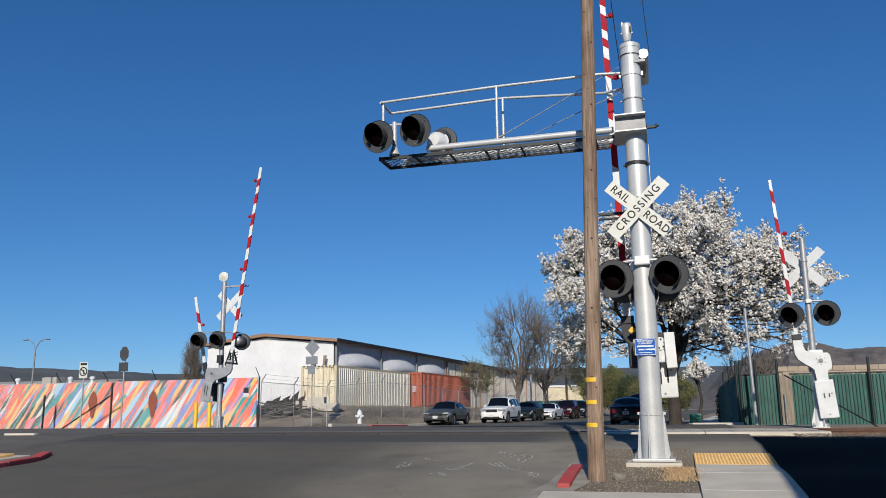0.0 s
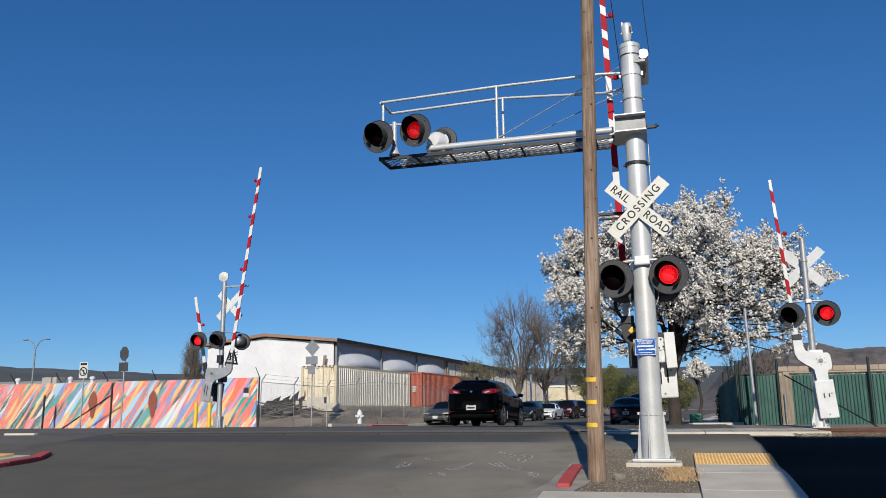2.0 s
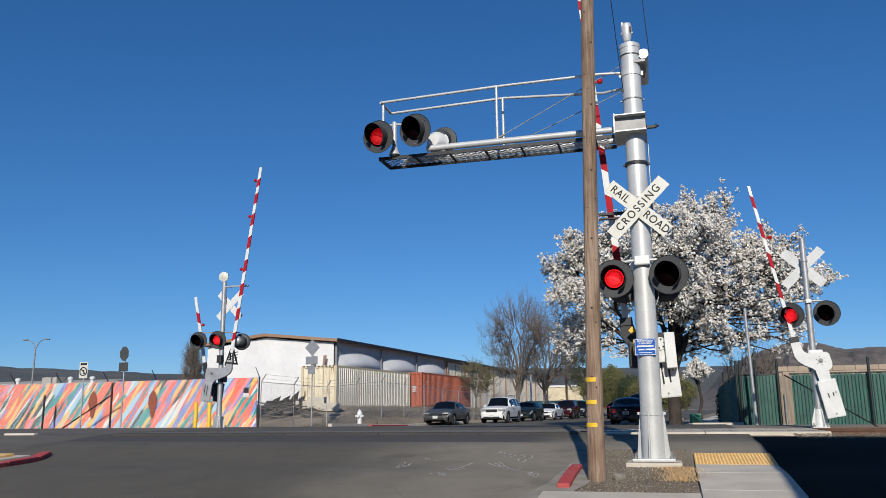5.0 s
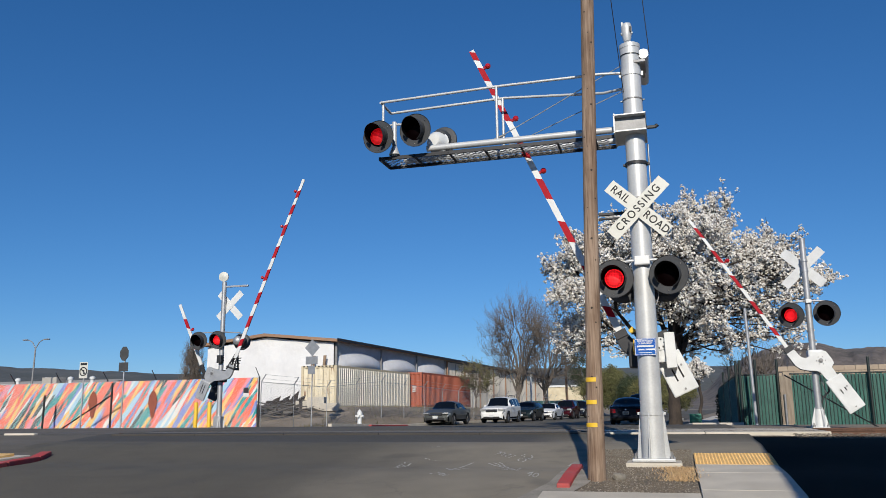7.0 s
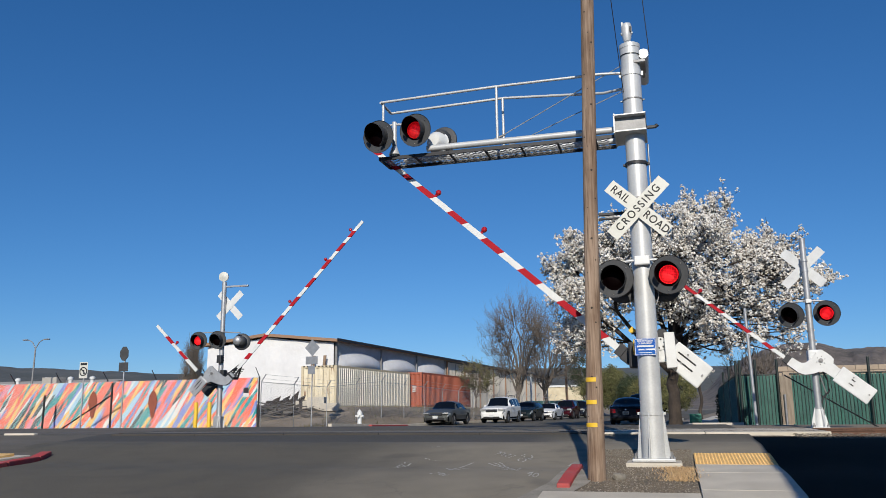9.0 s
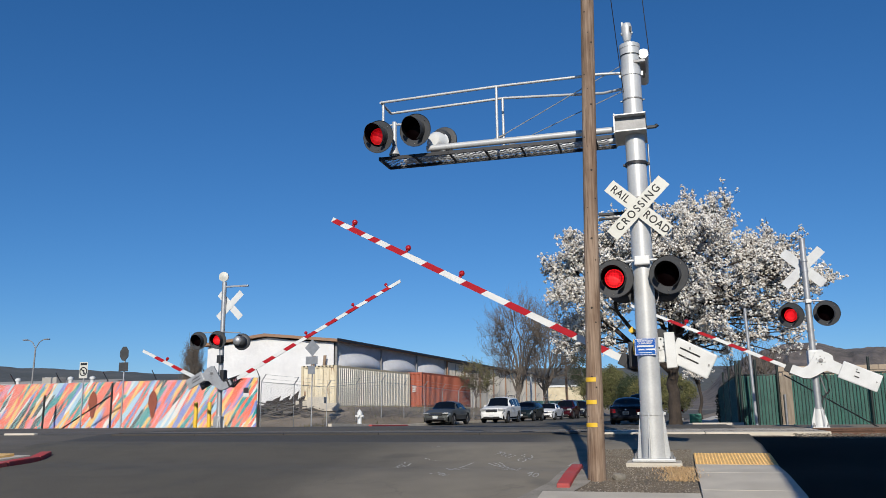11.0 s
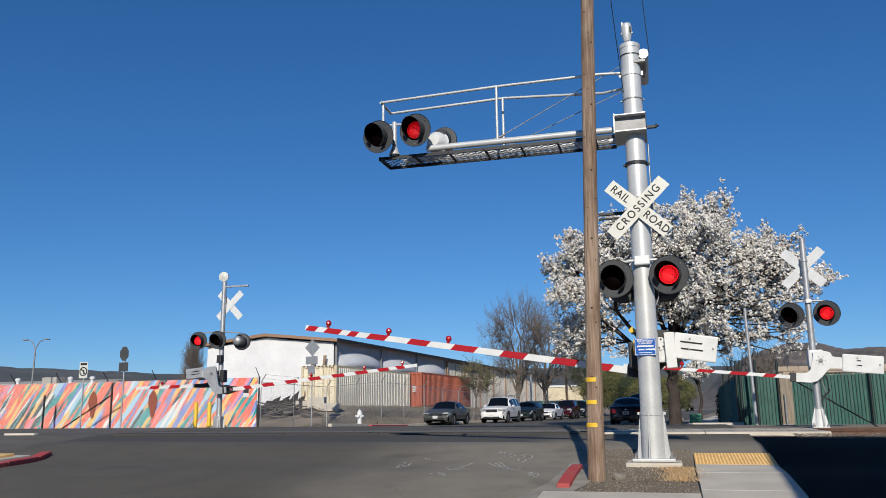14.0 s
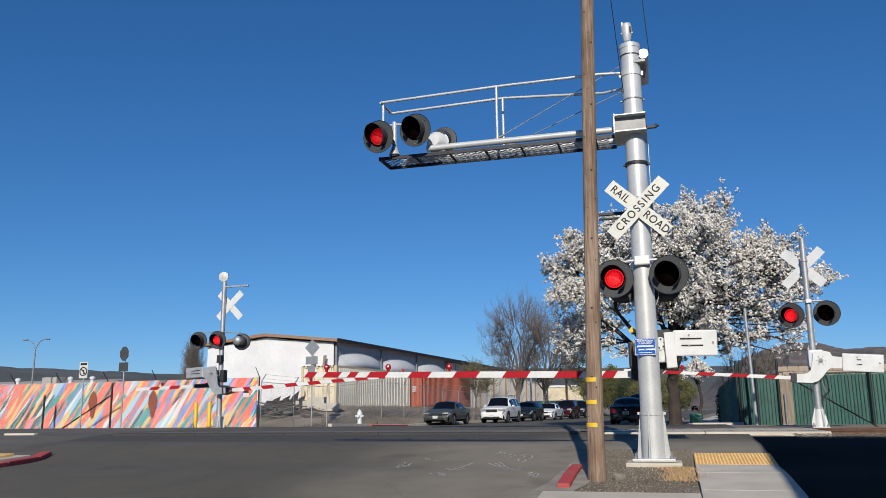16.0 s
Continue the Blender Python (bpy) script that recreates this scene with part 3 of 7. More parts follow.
dotted = holder("tactile_paving", pose(0.85, 13.4, rise(13.4)), "yellow tactile paving plate with raised dots", "paving", kind="structure")
tilt = math.atan2(rise(13.95) - rise(12.9), 1.05)
pl = part("plate", Shape().box((0, 0, 0), (1.15, 1.0, 0.06), bevel=0.006), TACTILE, dotted)
dots = Shape()
for i in range(23):
    for j in range(20):
        dots.tube((-0.55 + i * 0.05, -0.475 + j * 0.05, 0.03), (-0.55 + i * 0.05, -0.475 + j * 0.05, 0.036), 0.011, 0.008, seg=6)
dd = part("dots", dots, TACTILE, dotted)
for o in (pl, dd):
    o.matrix_basis = Matrix.Rotation(tilt, 4, "X")
dotted.location.z += 0.01
lp = holder("tactile_paving", pose(-13.3, 12.6, rise(12.6) + 0.07), "yellow tactile paving plate on the corner", "paving", kind="structure")
part("plate", Shape().box((0, 0, 0), (2.2, 1.0, 0.06), bevel=0.006), TACTILE, lp).matrix_basis = Matrix.Rotation(tilt, 4, "X")

gb = Shape()
gb.grid(8, 16, lambda u, v: Vector((-1.42 + 0.2 * v + (1.68 - 0.25 * v) * u, 10.35 + 4.1 * v, rise(10.35 + 4.1 * v) - 0.008 + 0.014 * noise.noise(Vector((u * 6, v * 9, 0))))))
thing("gravel_strip", gb, GRAVEL_BED, "dirt strip strewn with gravel round the posts", "gravel", kind="stuff")


def scatter(name, n, where, size, material, label, category, flat=0.6):
    """Many loose pebbles or chips as one mesh."""
    rng = np.random.default_rng(len(name) + n)
    base = np.array([(1, 0, 0), (0, 1, 0), (-1, 0, 0), (0, -1, 0), (0, 0, 1), (0, 0, -1)], float)
    tri = np.array([(0, 1, 4), (1, 2, 4), (2, 3, 4), (3, 0, 4), (1, 0, 5), (2, 1, 5), (3, 2, 5), (0, 3, 5)])
    V, F = [], []
    for i in range(n):
        p, k = where(rng)
        s = size * (0.5 + rng.random()) * k
        v = base * s * (0.7 + 0.6 * rng.random((6, 3))) * (1, 1, flat)
        a = rng.random() * 6.28
        c, d = math.cos(a), math.sin(a)
        v = v @ np.array([(c, d, 0), (-d, c, 0), (0, 0, 1)])
        V.append(v + np.array(p))
        F.append(tri + 6 * i)
    me = bpy.data.meshes.new(name)
    me.from_pydata(np.concatenate(V).tolist(), [], np.concatenate(F).tolist())
    me.materials.append(material)
    return tagged(new(name, me), label, category, kind="stuff")


PEBBLE = island_mat("pebble", [(0.12, 0.10, 0.075), (0.23, 0.19, 0.145), (0.17, 0.14, 0.10), (0.38, 0.34, 0.28)], 0.9)


PEBBLE_BROWN = island_mat("brown_pebble", [(0.10, 0.08, 0.06), (0.2, 0.165, 0.125), (0.14, 0.115, 0.085), (0.3, 0.26, 0.2)], 0.9)


def in_strip(rng):
    x, y = -1.2 + 1.45 * rng.random(), 10.4 + 4.0 * rng.random()
    return (x, y, rise(y) + 0.0), 1.0


def by_track(rng):
    x, y = 2.2 + 12 * rng.random(), 16.3 + 0.9 * rng.random()
    return (x, y, rise(y) + 0.0), 0.95


scatter("pebbles", 9000, in_strip, 0.0095, PEBBLE, "loose grey and tan gravel stones", "gravel")
scatter("trackside_gravel", 5000, by_track, 0.015, PEBBLE_BROWN, "loose grey gravel beside the rail", "gravel")
STRAW = island_mat("straw", [(0.52, 0.34, 0.17), (0.6, 0.43, 0.24), (0.38, 0.24, 0.12)], 0.9)


def blades(name, n, where, h, w, material, label):
    """Thin bent blades of grass as one mesh."""
    rng = np.random.default_rng(n)
    V, F = [], []
    for i in range(n):
        p = np.array(where(rng))
        a = rng.random() * 6.28
        lean = (rng.random(2) - 0.5) * h * 1.6
        hh = h * (0.4 + 0.8 * rng.random())
        e = np.array((math.cos(a), math.sin(a), 0)) * w
        mid = p + np.array((lean[0] * 0.4, lean[1] * 0.4, hh * 0.6))
        tip = p + np.array((lean[0], lean[1], hh * 0.85))
        V += [p - e, p + e, mid + e * 0.7, mid - e * 0.7, tip]
        k = 5 * i
        F += [(k, k + 1, k + 2, k + 3), (k + 3, k + 2, k + 4)]
    me = bpy.data.meshes.new(name)
    me.from_pydata([tuple(v) for v in V], [], F)
    me.materials.append(material)
    return tagged(new(name, me), label, "grass", kind="stuff")


def near_base(rng):
    x, y = 0.04 + rng.normal() * 0.12, 11.1 + rng.random() * 1.4
    return (x, y, rise(y) + 0.01)


rock = Shape().ball((-0.74, 11.3, rise(11.3) + 0.03), 0.09, 10, 7, (1.1, 0.8, 0.7))
for v in rock.bm.verts:
    v.co += Vector((1, 0.6, 0.8)) * 0.035 * noise.noise(v.co * 9)
thing("rock", rock, GUTTER, "pale rough stone at the foot of the wooden pole", "rock")
blades("dry_grass", 1500, near_base, 0.055, 0.004, STRAW, "tuft of dry straw-coloured grass at the footing")

# chalk survey marks on the asphalt
CHALK = mat("chalk_paint", (0.62, 0.61, 0.57), 0.9, col2=(0.36, 0.35, 0.32), scale=20, fine=60, bump=0.0)
marks = []


def chalk_arrow(x0, y0, x1, y1, head=0.3, strokes=1):
    """A sprayed arrow from tail to tip, with side strokes."""
    d = Vector((x1 - x0, y1 - y0)).normalized()
    n = Vector((-d.y, d.x))
    for k in range(strokes):
        marks.append([(x0 + n.x * 0.09 * k, y0 + n.y * 0.09 * k), (x1 - d.x * 0.25 * k + n.x * 0.03 * k, y1 - d.y * 0.25 * k + n.y * 0.03 * k)])
    for sg in (-1, 1):
        marks.append([(x1 - d.x * head + sg * n.x * head * 0.55, y1 - d.y * head + sg * n.y * head * 0.55), (x1, y1)])


def chalk_scribble(x, y, w, h, n):
    """Quick sprayed strokes side by side that cannot be read."""
    pick = random.Random(int(-x * 100))
    for k in range(n):
        cx, cy = x + w * ((k + 0.5) / n - 0.5), y - 0.1 * k
        turn = [pick.uniform(-0.5, 0.5) * w / n for _ in range(5)]
        marks.append([(cx + turn[q] + (0.3 * w / n if q in (1, 2) else 0), cy + h * (0.5 - q / 4)) for q in range(5)])
        if k % 2:
            marks.append([(cx - 0.4 * w / n, cy + h * 0.1), (cx + 0.5 * w / n, cy - h * 0.15)])


chalk_arrow(-3.16, 13.1, -3.25, 12.0, 0.34)
chalk_arrow(-2.9, 13.05, -2.24, 12.05, 0.38, 3)
chalk_scribble(-2.4, 13.6, 0.26, 0.6, 2)
chalk_scribble(-2.8, 14.0, 0.36, 0.26, 4)
chalk_scribble(-3.3, 11.68, 0.3, 0.2, 3)
chalk_scribble(-4.25, 12.75, 0.2, 0.7, 2)
marks += [[(-4.1, 13.5), (-3.95, 13.3), (-3.75, 13.25)], [(-1.5, 13.2), (-1.6, 12.8)], [(-4.3, 14.6), (-4.16, 14.62)]]
chalk = Shape()
for ln in marks:
    for (x0, y0), (x1, y1) in zip(ln, ln[1:]):
        d = Vector((y0 - y1, x1 - x0, 0)).normalized() * 0.0095
        trail = [(x0 + (x1 - x0) * q / 5 + random.gauss(0, 0.014) * (0 < q < 5), y0 + (y1 - y0) * q / 5 + random.gauss(0, 0.02) * (0 < q < 5)) for q in range(6)]
        for (xa, ya), (xb, yb) in zip(trail, trail[1:]):
            w0, w1 = random.uniform(0.5, 1.5), random.uniform(0.5, 1.5)
            chalk.bm.faces.new([chalk.bm.verts.new((x + k * d.x, y + k * d.y, rise(y) + 0.005)) for x, y, k in ((xa, ya, w0), (xa, ya, -w0), (xb, yb, -w1), (xb, yb, w1))])
thing("chalk_marks", chalk, CHALK, "white sprayed survey marks on the asphalt", "marking", kind="stuff")
num = text_shape("40", 0.25, 0.0004, 0.85, bold=-0.012)
bmesh.ops.transform(num.bm, matrix=pose(-1.95, 11.6, rise(11.6) + 0.006) @ Matrix.Rotation(math.atan2(rise(11.9) - rise(11.3), 0.6), 4, "X") @ Matrix(((1, 0, 0, 0), (-1.5, 2.3, 0, 0), (0, 0, 1, 0), (0, 0, 0, 1))) @ Matrix.Rotation(radians(-90), 4, "X"), verts=num.bm.verts[:])
thing("sprayed_number", num, CHALK, "white sprayed number forty on the asphalt", "marking", kind="stuff")

# ---------------------------------------------------------------- crossing signals
BACK = Matrix.Rotation(radians(90), 4, "X")
GLOWS = []


def lamp_head(owner, at, face, radius, phase=None, tilt_down=4, glow=None):
    """A round flashing lamp: dark disc, cut-away hood with a black lining darkened for shade, lens, and a glowing disc
    behind the lens.
    """
    plate = part("lamp_disc", Shape().lathe([(0.0, 0.012), (radius * 0.6, 0.012), (radius * 0.97, 0.016), (radius, 0.03), (radius, 0.012), (radius * 0.97, 0.0), (radius * 0.6, -0.01), (0, -0.01)], BACK, 44), LAMP_BLACK, owner, "matt black round lamp disc")
    plate.matrix_basis = pose(*at, 0, 0, face) @ pose(0, 0, 0, tilt_down)
    part("housing", Shape().lathe([(0, -0.24), (0.09, -0.235), (0.155, -0.16), (0.175, -0.05), (0.175, 0.0)], BACK, 24), LAMP_BLACK, plate)
    r0 = radius * 0.63

    def reach_of(a):
        return 0.085 + 0.225 * (0.5 + 0.5 * math.cos(a - radians(73))) ** 0.8

    def hood(u, v):
        a = radians(-72 + 290 * u)
        edge, h = ((r0, 0.012), (r0 * 1.03, reach_of(a)), (r0 * 1.0, reach_of(a)), (r0 * 0.985, 0.012))[round(v * 3)]
        return BACK @ Vector((edge * math.cos(a), edge * math.sin(a), h))

    def lining(u, v):
        a = radians(-71 + 288 * u)
        return BACK @ Vector((r0 * 0.975 * math.cos(a), r0 * 0.975 * math.sin(a), 0.013 + (reach_of(a) - 0.018) * v))
    part("hood", Shape().grid(44, 3, hood), LAMP_BLACK, plate)
    # Inner skin and lens are coloured near black to deepen the shade under the hood.
    part("hood_lining", Shape().grid(44, 2, lining), HOOD_SHADE, plate)
    part("lens", Shape().lathe([(r0 * 0.97, 0.016), (0.152, 0.02), (0.13, 0.034), (0.075, 0.046), (0, 0.05)], BACK, 28), LENS_OFF, plate, "dark red glass lens")
    for q in (40, 140, 265):
        part("rivet", Shape().ball(BACK @ Vector((radius * 0.82 * math.cos(radians(q)), radius * 0.82 * math.sin(radians(q)), 0.018)), 0.009, 8, 6), GREY_STEEL, plate)
    if phase is not None:
        g = part("led_disc", Shape().lathe([(0.0, 0.05), (0.075, 0.046), (0.13, 0.034), (0.15, 0.02), (0.15, 0.012), (0, 0.012)], BACK, 28), glow or LED, plate, "glowing red led disc")
        GLOWS.append((g, phase))
    return plate


def crossbuck(owner, at, face, lettered):
    holder_ = Matrix.Translation(at) @ Matrix.Rotation(radians(face), 4, "Z")
    for k, (ang, words) in enumerate(((-43, ("RAIL", "ROAD")), (45, ("CROSSING",)))):
        s = Shape().box((0, 0, 0), (1.22, 0.006, 0.229), bevel=0.0015)
        blade = part("sign_blade", s, SIGN_WHITE if lettered else WHITE, owner, "white sign board with black letters" if lettered else "white unlettered sign board")
        blade.matrix_basis = holder_ @ Matrix.Translation((0, -0.016 * k, 0)) @ Matrix.Rotation(radians(-ang), 4, "Y")
        if lettered:
            for i, wd in enumerate(words):
                x = 0 if len(words) == 1 else (-0.37, 0.37)[i]
                tx = part("letters", text_shape(wd, 0.18, 0.001, 0.9, 1.3 if len(words) == 1 else 1.08, 0.012), BLACK, blade)
                tx.matrix_basis = pose(x, -0.0048, 0)
    return holder_


def gate(owner, pivot, side, length, drop, bands, lamps, weight=(0.62, 0.24, 0.12, 0.04), paint=WHITE, reach=0.75, fat=1.0, end=0.53, hub=True, twin=0.0, bracket=None, girth=1.0, slot_len=0.5):
    """A crossing gate that turns about its pivot: cast side plate, counterweight, clamp, striped boom with lamps."""
    sd, D, f = side, drop, fat
    w, h, w0, wz = weight
    outline = [(-w0 - 0.08, -0.13 * f + wz), (-0.2 * f, -0.17 * f), (-0.13 * f, -D * 0.55), (-0.04 * f, -D * 0.85), (0.07 * f, -D - 0.05 * f), (0.2 * f, -D - 0.1 * f), (end, -D - 0.1 * f),
               (end, -D + 0.1 * f), (0.36 * f, -D + 0.11 * f), (0.28 * f, -D + 0.13 * f), (0.22 * f, -D + 0.2 * f), (0.18 * f, -0.02), (0.17 * f, 0.17 * f), (0.11 * f, 0.22 * f), (-0.1 * f, 0.225 * f), (-0.2 * f, 0.2 * f), (-0.25 * f, 0.12 * f + wz * 0.5), (-w0 - 0.08, 0.11 * f + wz)]
    s = Shape().prism([(sd * x, z) for x, z in outline], 0.05)
    arm = part("gate_arm", s, bracket or paint, owner, "striped crossing gate arm on a cast bracket")
    arm.matrix_basis = pose(*pivot)
    flange = Shape().path([(sd * x, 0.05, z) for x, z in outline[2:7]], 0.018, 6)
    part("flange", flange, GREY_STEEL, arm)
    if hub:
        disc = Shape().tube((0, -0.025, 0), (0, 0.0, 0), 0.05 * f, 0.05 * f, 18)
        for i in range(6):
            a = i * math.pi / 3
            disc.tube((0.095 * f * math.cos(a), -0.018, 0.095 * f * math.sin(a)), (0.095 * f * math.cos(a), 0.0, 0.095 * f * math.sin(a)), 0.011, seg=6)
        disc.tube((0, -0.045, 0), (0, -0.02, 0), 0.03, seg=8)
        part("hub", disc, GREY_STEEL, arm)
    for dy in ((0.0, twin) if twin else (0.0,)):
        cw = Shape().box((sd * -(w0 + w / 2), dy - 0.01, wz), (w, 0.06, h), bevel=0.025)
        if dy:
            cw.box((sd * -(w0 * 0.5 + 0.1), dy, wz), (w0 + 0.2, 0.05, h * 0.5), bevel=0.01)
        part("counterweight", cw, DARK_STEEL if dy else paint, arm)
    slot = Shape()
    for k in (0.16, -0.1):
        slot.box((sd * -(w0 + w * (0.4 if k > 0 else 0.43)), -0.0425, wz + k * h), (w * slot_len, 0.005, 0.026), bevel=0.002)
    part("slot", slot, BLACK, arm)
    for x, z in ((0.36, 0.3), (0.36, -0.1), (0.9, 0.02)):
        part("nut", Shape().tube((sd * -(w0 + w * x), -0.06, wz + z * h), (sd * -(w0 + w * x), -0.04, wz + z * h), 0.018, seg=6), GREY_STEEL, arm)
    clamp = Shape()
    if reach - end < 0.3:
        clamp.box((sd * (end + 0.06), 0.03, -D), (0.13, 0.1, 0.21 * f), bevel=0.008)
    else:
        for y in (0.02, 0.3):
            clamp.tube((sd * (end - 0.2), y, -D + 0.16), (sd * reach, 0.04, -D + 0.05), 0.028, seg=6)
            clamp.tube((sd * (end - 0.1), y, -D - 0.1), (sd * reach, 0.04, -D - 0.04), 0.028, seg=6)
            for q in range(4):
                x = end - 0.1 + (reach - end) * q / 4
                clamp.tube((sd * x, y, -D + 0.13 - 0.02 * q), (sd * (x + 0.12), 0.3 - y, -D - 0.1 + 0.01 * q), 0.016, seg=5)
        clamp.box((sd * (end - 0.1), 0.16, -D + 0.03), (0.06, 0.34, 0.3), bevel=0.01)
    part("clamp", clamp, DARK_STEEL, arm)
    bar = Shape()
    x0, x1 = sd * (reach - 0.12), sd * length
    bar.prism([(x0, -D - 0.058 * girth), (x1, -D - 0.047 * girth), (x1, -D + 0.047 * girth), (x0, -D + 0.058 * girth)], 0.035, Matrix.Translation((0, 0.012, 0)))
    part("boom", bar, WHITE, arm)
    for a, b in bands:
        sl = -0.04 * sd
        za, zb = (0.0595 - 0.011 * a / length) * girth, (0.0595 - 0.011 * b / length) * girth
        t = Shape().prism([(sd * a - sl, -D - za), (sd * b - sl, -D - zb), (sd * b + sl, -D + zb), (sd * a + sl, -D + za)], 0.041, Matrix.Translation((0, 0.009, 0)))
        part("red_band", t, RED_TAPE, arm)
    for d in lamps:
        q = Shape().box((sd * d, 0.03, -D + 0.075), (0.05, 0.04, 0.05), bevel=0.005)
        q.ball((sd * d, 0.03, -D + 0.135), 0.055, 12, 8)
        part("arm_lamp", q, RED_BALL, arm)
    return arm


def footing(owner, z, r, h=0.42, material=STEEL, plate=0.5, flare=0.0, turn=22, cone=1.36):
    """Square base plate, foot with four gusset ribs, and bolts."""
    flare = flare or r * 1.75
    part("base_plate", Shape().box((0, 0, z + 0.02), (plate, plate, 0.04), bevel=0.006), material, owner)
    part("foot", Shape().lathe([(r * cone, z + 0.04), (r * (0.55 * cone + 0.45), z + 0.12 + h * 0.4), (r * 1.04, z + h), (r * 1.04, z + h + 0.02)], None, 28), material, owner)
    for i in range(4):
        a = radians(turn + 90 * i)
        m = Matrix.Rotation(a, 4, "Z")
        rib = Shape().prism([(r, z + 0.04), (flare, z + 0.04), (flare, z + 0.1), (flare * 0.97, z + 0.16), (r * 1.1, z + h * 1.12), (r, z + h * 1.14)], 0.016, m @ Matrix.Translation((0, -0.008, 0)))
        part("rib", rib, material, owner)
        c = Vector((plate * 0.42 * (1 if math.cos(a) > 0 else -1), plate * 0.42 * (1 if math.sin(a) > 0 else -1), z))
        part("bolt", Shape().tube(c + Vector((0, 0, 0.03)), c + Vector((0, 0, 0.12)), 0.018, seg=8).tube(c + Vector((0, 0, 0.04)), c + Vector((0, 0, 0.075)), 0.034, seg=6), GREY_STEEL, owner)


def band(owner, z, r, material=STEEL, h=0.06, ears=True):
    s = Shape().lathe([(r, z - h / 2), (r + 0.012, z - h / 2), (r + 0.012, z + h / 2), (r, z + h / 2)], None, 28)
    if ears:
        s.box((r + 0.022, 0, z), (0.04, 0.03, h * 0.8), bevel=0.004).box((-r - 0.022, 0, z), (0.04, 0.03, h * 0.8), bevel=0.004)
    part("collar", s, material, owner)


# the cantilever signal at the near kerb; local origin at its footing
MX, MY, MZ = -0.32, 13.2, 0.64
big = holder("cantilever_signal", pose(MX, MY, 0), "tall silver-painted crossing signal mast with cantilever walkway and striped gate", "crossing signal")
plinth = Shape().box((MX, MY, MZ - 0.14), (0.82, 0.86, 0.2), bevel=0.02)
thing("concrete_footing", plinth, CONCRETE, "weathered concrete footing under the signal mast", "footing")
footing(big, MZ - 0.03, 0.17, 0.66, plate=0.63, flare=0.255, turn=-14, cone=1.06)
part("mast", Shape().lathe([(0.172, MZ), (0.165, 3.0), (0.158, 7.42), (0.0, 7.42)], None, 36), STEEL, big, "silver-painted steel mast")
part("cap", Shape().lathe([(0.166, 7.27), (0.166, 7.4), (0.174, 7.4), (0.174, 7.47), (0.0, 7.475)], None, 32), STEEL, big)
part("bell", Shape().tube((-0.03, 0, 7.46), (-0.03, 0, 7.56), 0.035, seg=12).lathe([(0.0, 7.54), (0.055, 7.55), (0.07, 7.6), (0.088, 7.7), (0.09, 7.82), (0.075, 7.87), (0.0, 7.885)], Matrix.Translation((-0.03, 0, 0)), 20).box((-0.03, 0, 7.7), (0.2, 0.06, 0.03), bevel=0.008).tube((-0.1, -0.03, 7.82), (-0.1, -0.03, 7.9), 0.02, seg=10), STEEL, big, "silver crossing bell")
part("bell_clapper", Shape().box((0.035, -0.07, 7.74), (0.03, 0.03, 0.1), bevel=0.008), DARK_STEEL, big)
for z in (1.32, 5.36):
    band(big, z, 0.172, DARK_STEEL if z > 2 else STEEL, 0.05)
band(big, 6.48, 0.158, GREY_STEEL, 0.022)
band(big, 6.95, 0.158, h=0.1)
band(big, 7.27, 0.16, DARK_STEEL, 0.012, False)
# bracket box holding the arm
for z in (5.86, 6.14):
    part("bracket_plate", Shape().box((-0.06, 0.05, z), (0.52, 0.75, 0.025), bevel=0.004), STEEL, big)
part("bracket_plate", Shape().box((-0.31, 0.05, 6.0), (0.025, 0.75, 0.34), bevel=0.004), STEEL, big)
for y in (0.4, -0.2):
    part("bracket_web", Shape().box((-0.06, y, 6.0), (0.5, 0.02, 0.27)), GREY_STEEL, big)
part("bracket_bolts", Shape().box((0.28, 0.1, 6.02), (0.16, 0.05, 0.05), bevel=0.01).tube((0.34, 0.1, 6.02), (0.38, 0.1, 6.05), 0.03, seg=8), DARK_STEEL, big)
# walkway
YN, YF, AX0, AX1, AZ = -0.05, 0.52, -4.5, -0.33, 5.93
part("beam", Shape().tube((AX0 + 0.9, YN, AZ + 0.05), (AX1, YN, AZ + 0.05), 0.055, seg=16), STEEL, big, "silver pipe beam")
part("beam", Shape().tube((AX0 + 0.3, YF, AZ + 0.05), (AX1, YF, AZ + 0.05), 0.055, seg=16), STEEL, big, "silver pipe beam")
ang = Shape()
for y in (YN + 0.03, YF + 0.03):
    ang.box(((AX0 + AX1) / 2, y, AZ - 0.05), (AX1 - AX0, 0.03, 0.06))
ang.box((AX0, (YN + YF) / 2, AZ - 0.05), (0.03, YF - YN, 0.06))
for i in range(1, 7):
    ang.box((AX0 + i * (AX1 - AX0) / 6.5, (YN + YF) / 2, AZ - 0.045), (0.03, YF - YN, 0.03))
part("walkway_frame", ang, DARK_STEEL, big, "dark steel angle frame")
mesh_ = Shape()
px = 0.11
nx_, ny_ = int((AX1 - AX0) / px), 5
for i in range(nx_):
    for j in range(ny_):
        cx, cy = AX0 + (i + 0.5) * px, YN + 0.04 + (j + 0.5) * (YF - YN - 0.02) / ny_
        hy = (YF - YN - 0.02) / ny_ / 2
        for (ax, ay), (bx, by) in (((-px / 2, 0), (0, hy)), ((0, hy), (px / 2, 0)), ((px / 2, 0), (0, -hy)), ((0, -hy), (-px / 2, 0))):
            mesh_.tube((cx + ax, cy + ay, AZ - 0.03), (cx + bx, cy + by, AZ - 0.03), 0.0075, seg=3, caps=False)
part("walkway_mesh", mesh_, GALV, big, "expanded metal walkway floor")
RZ = 7.0
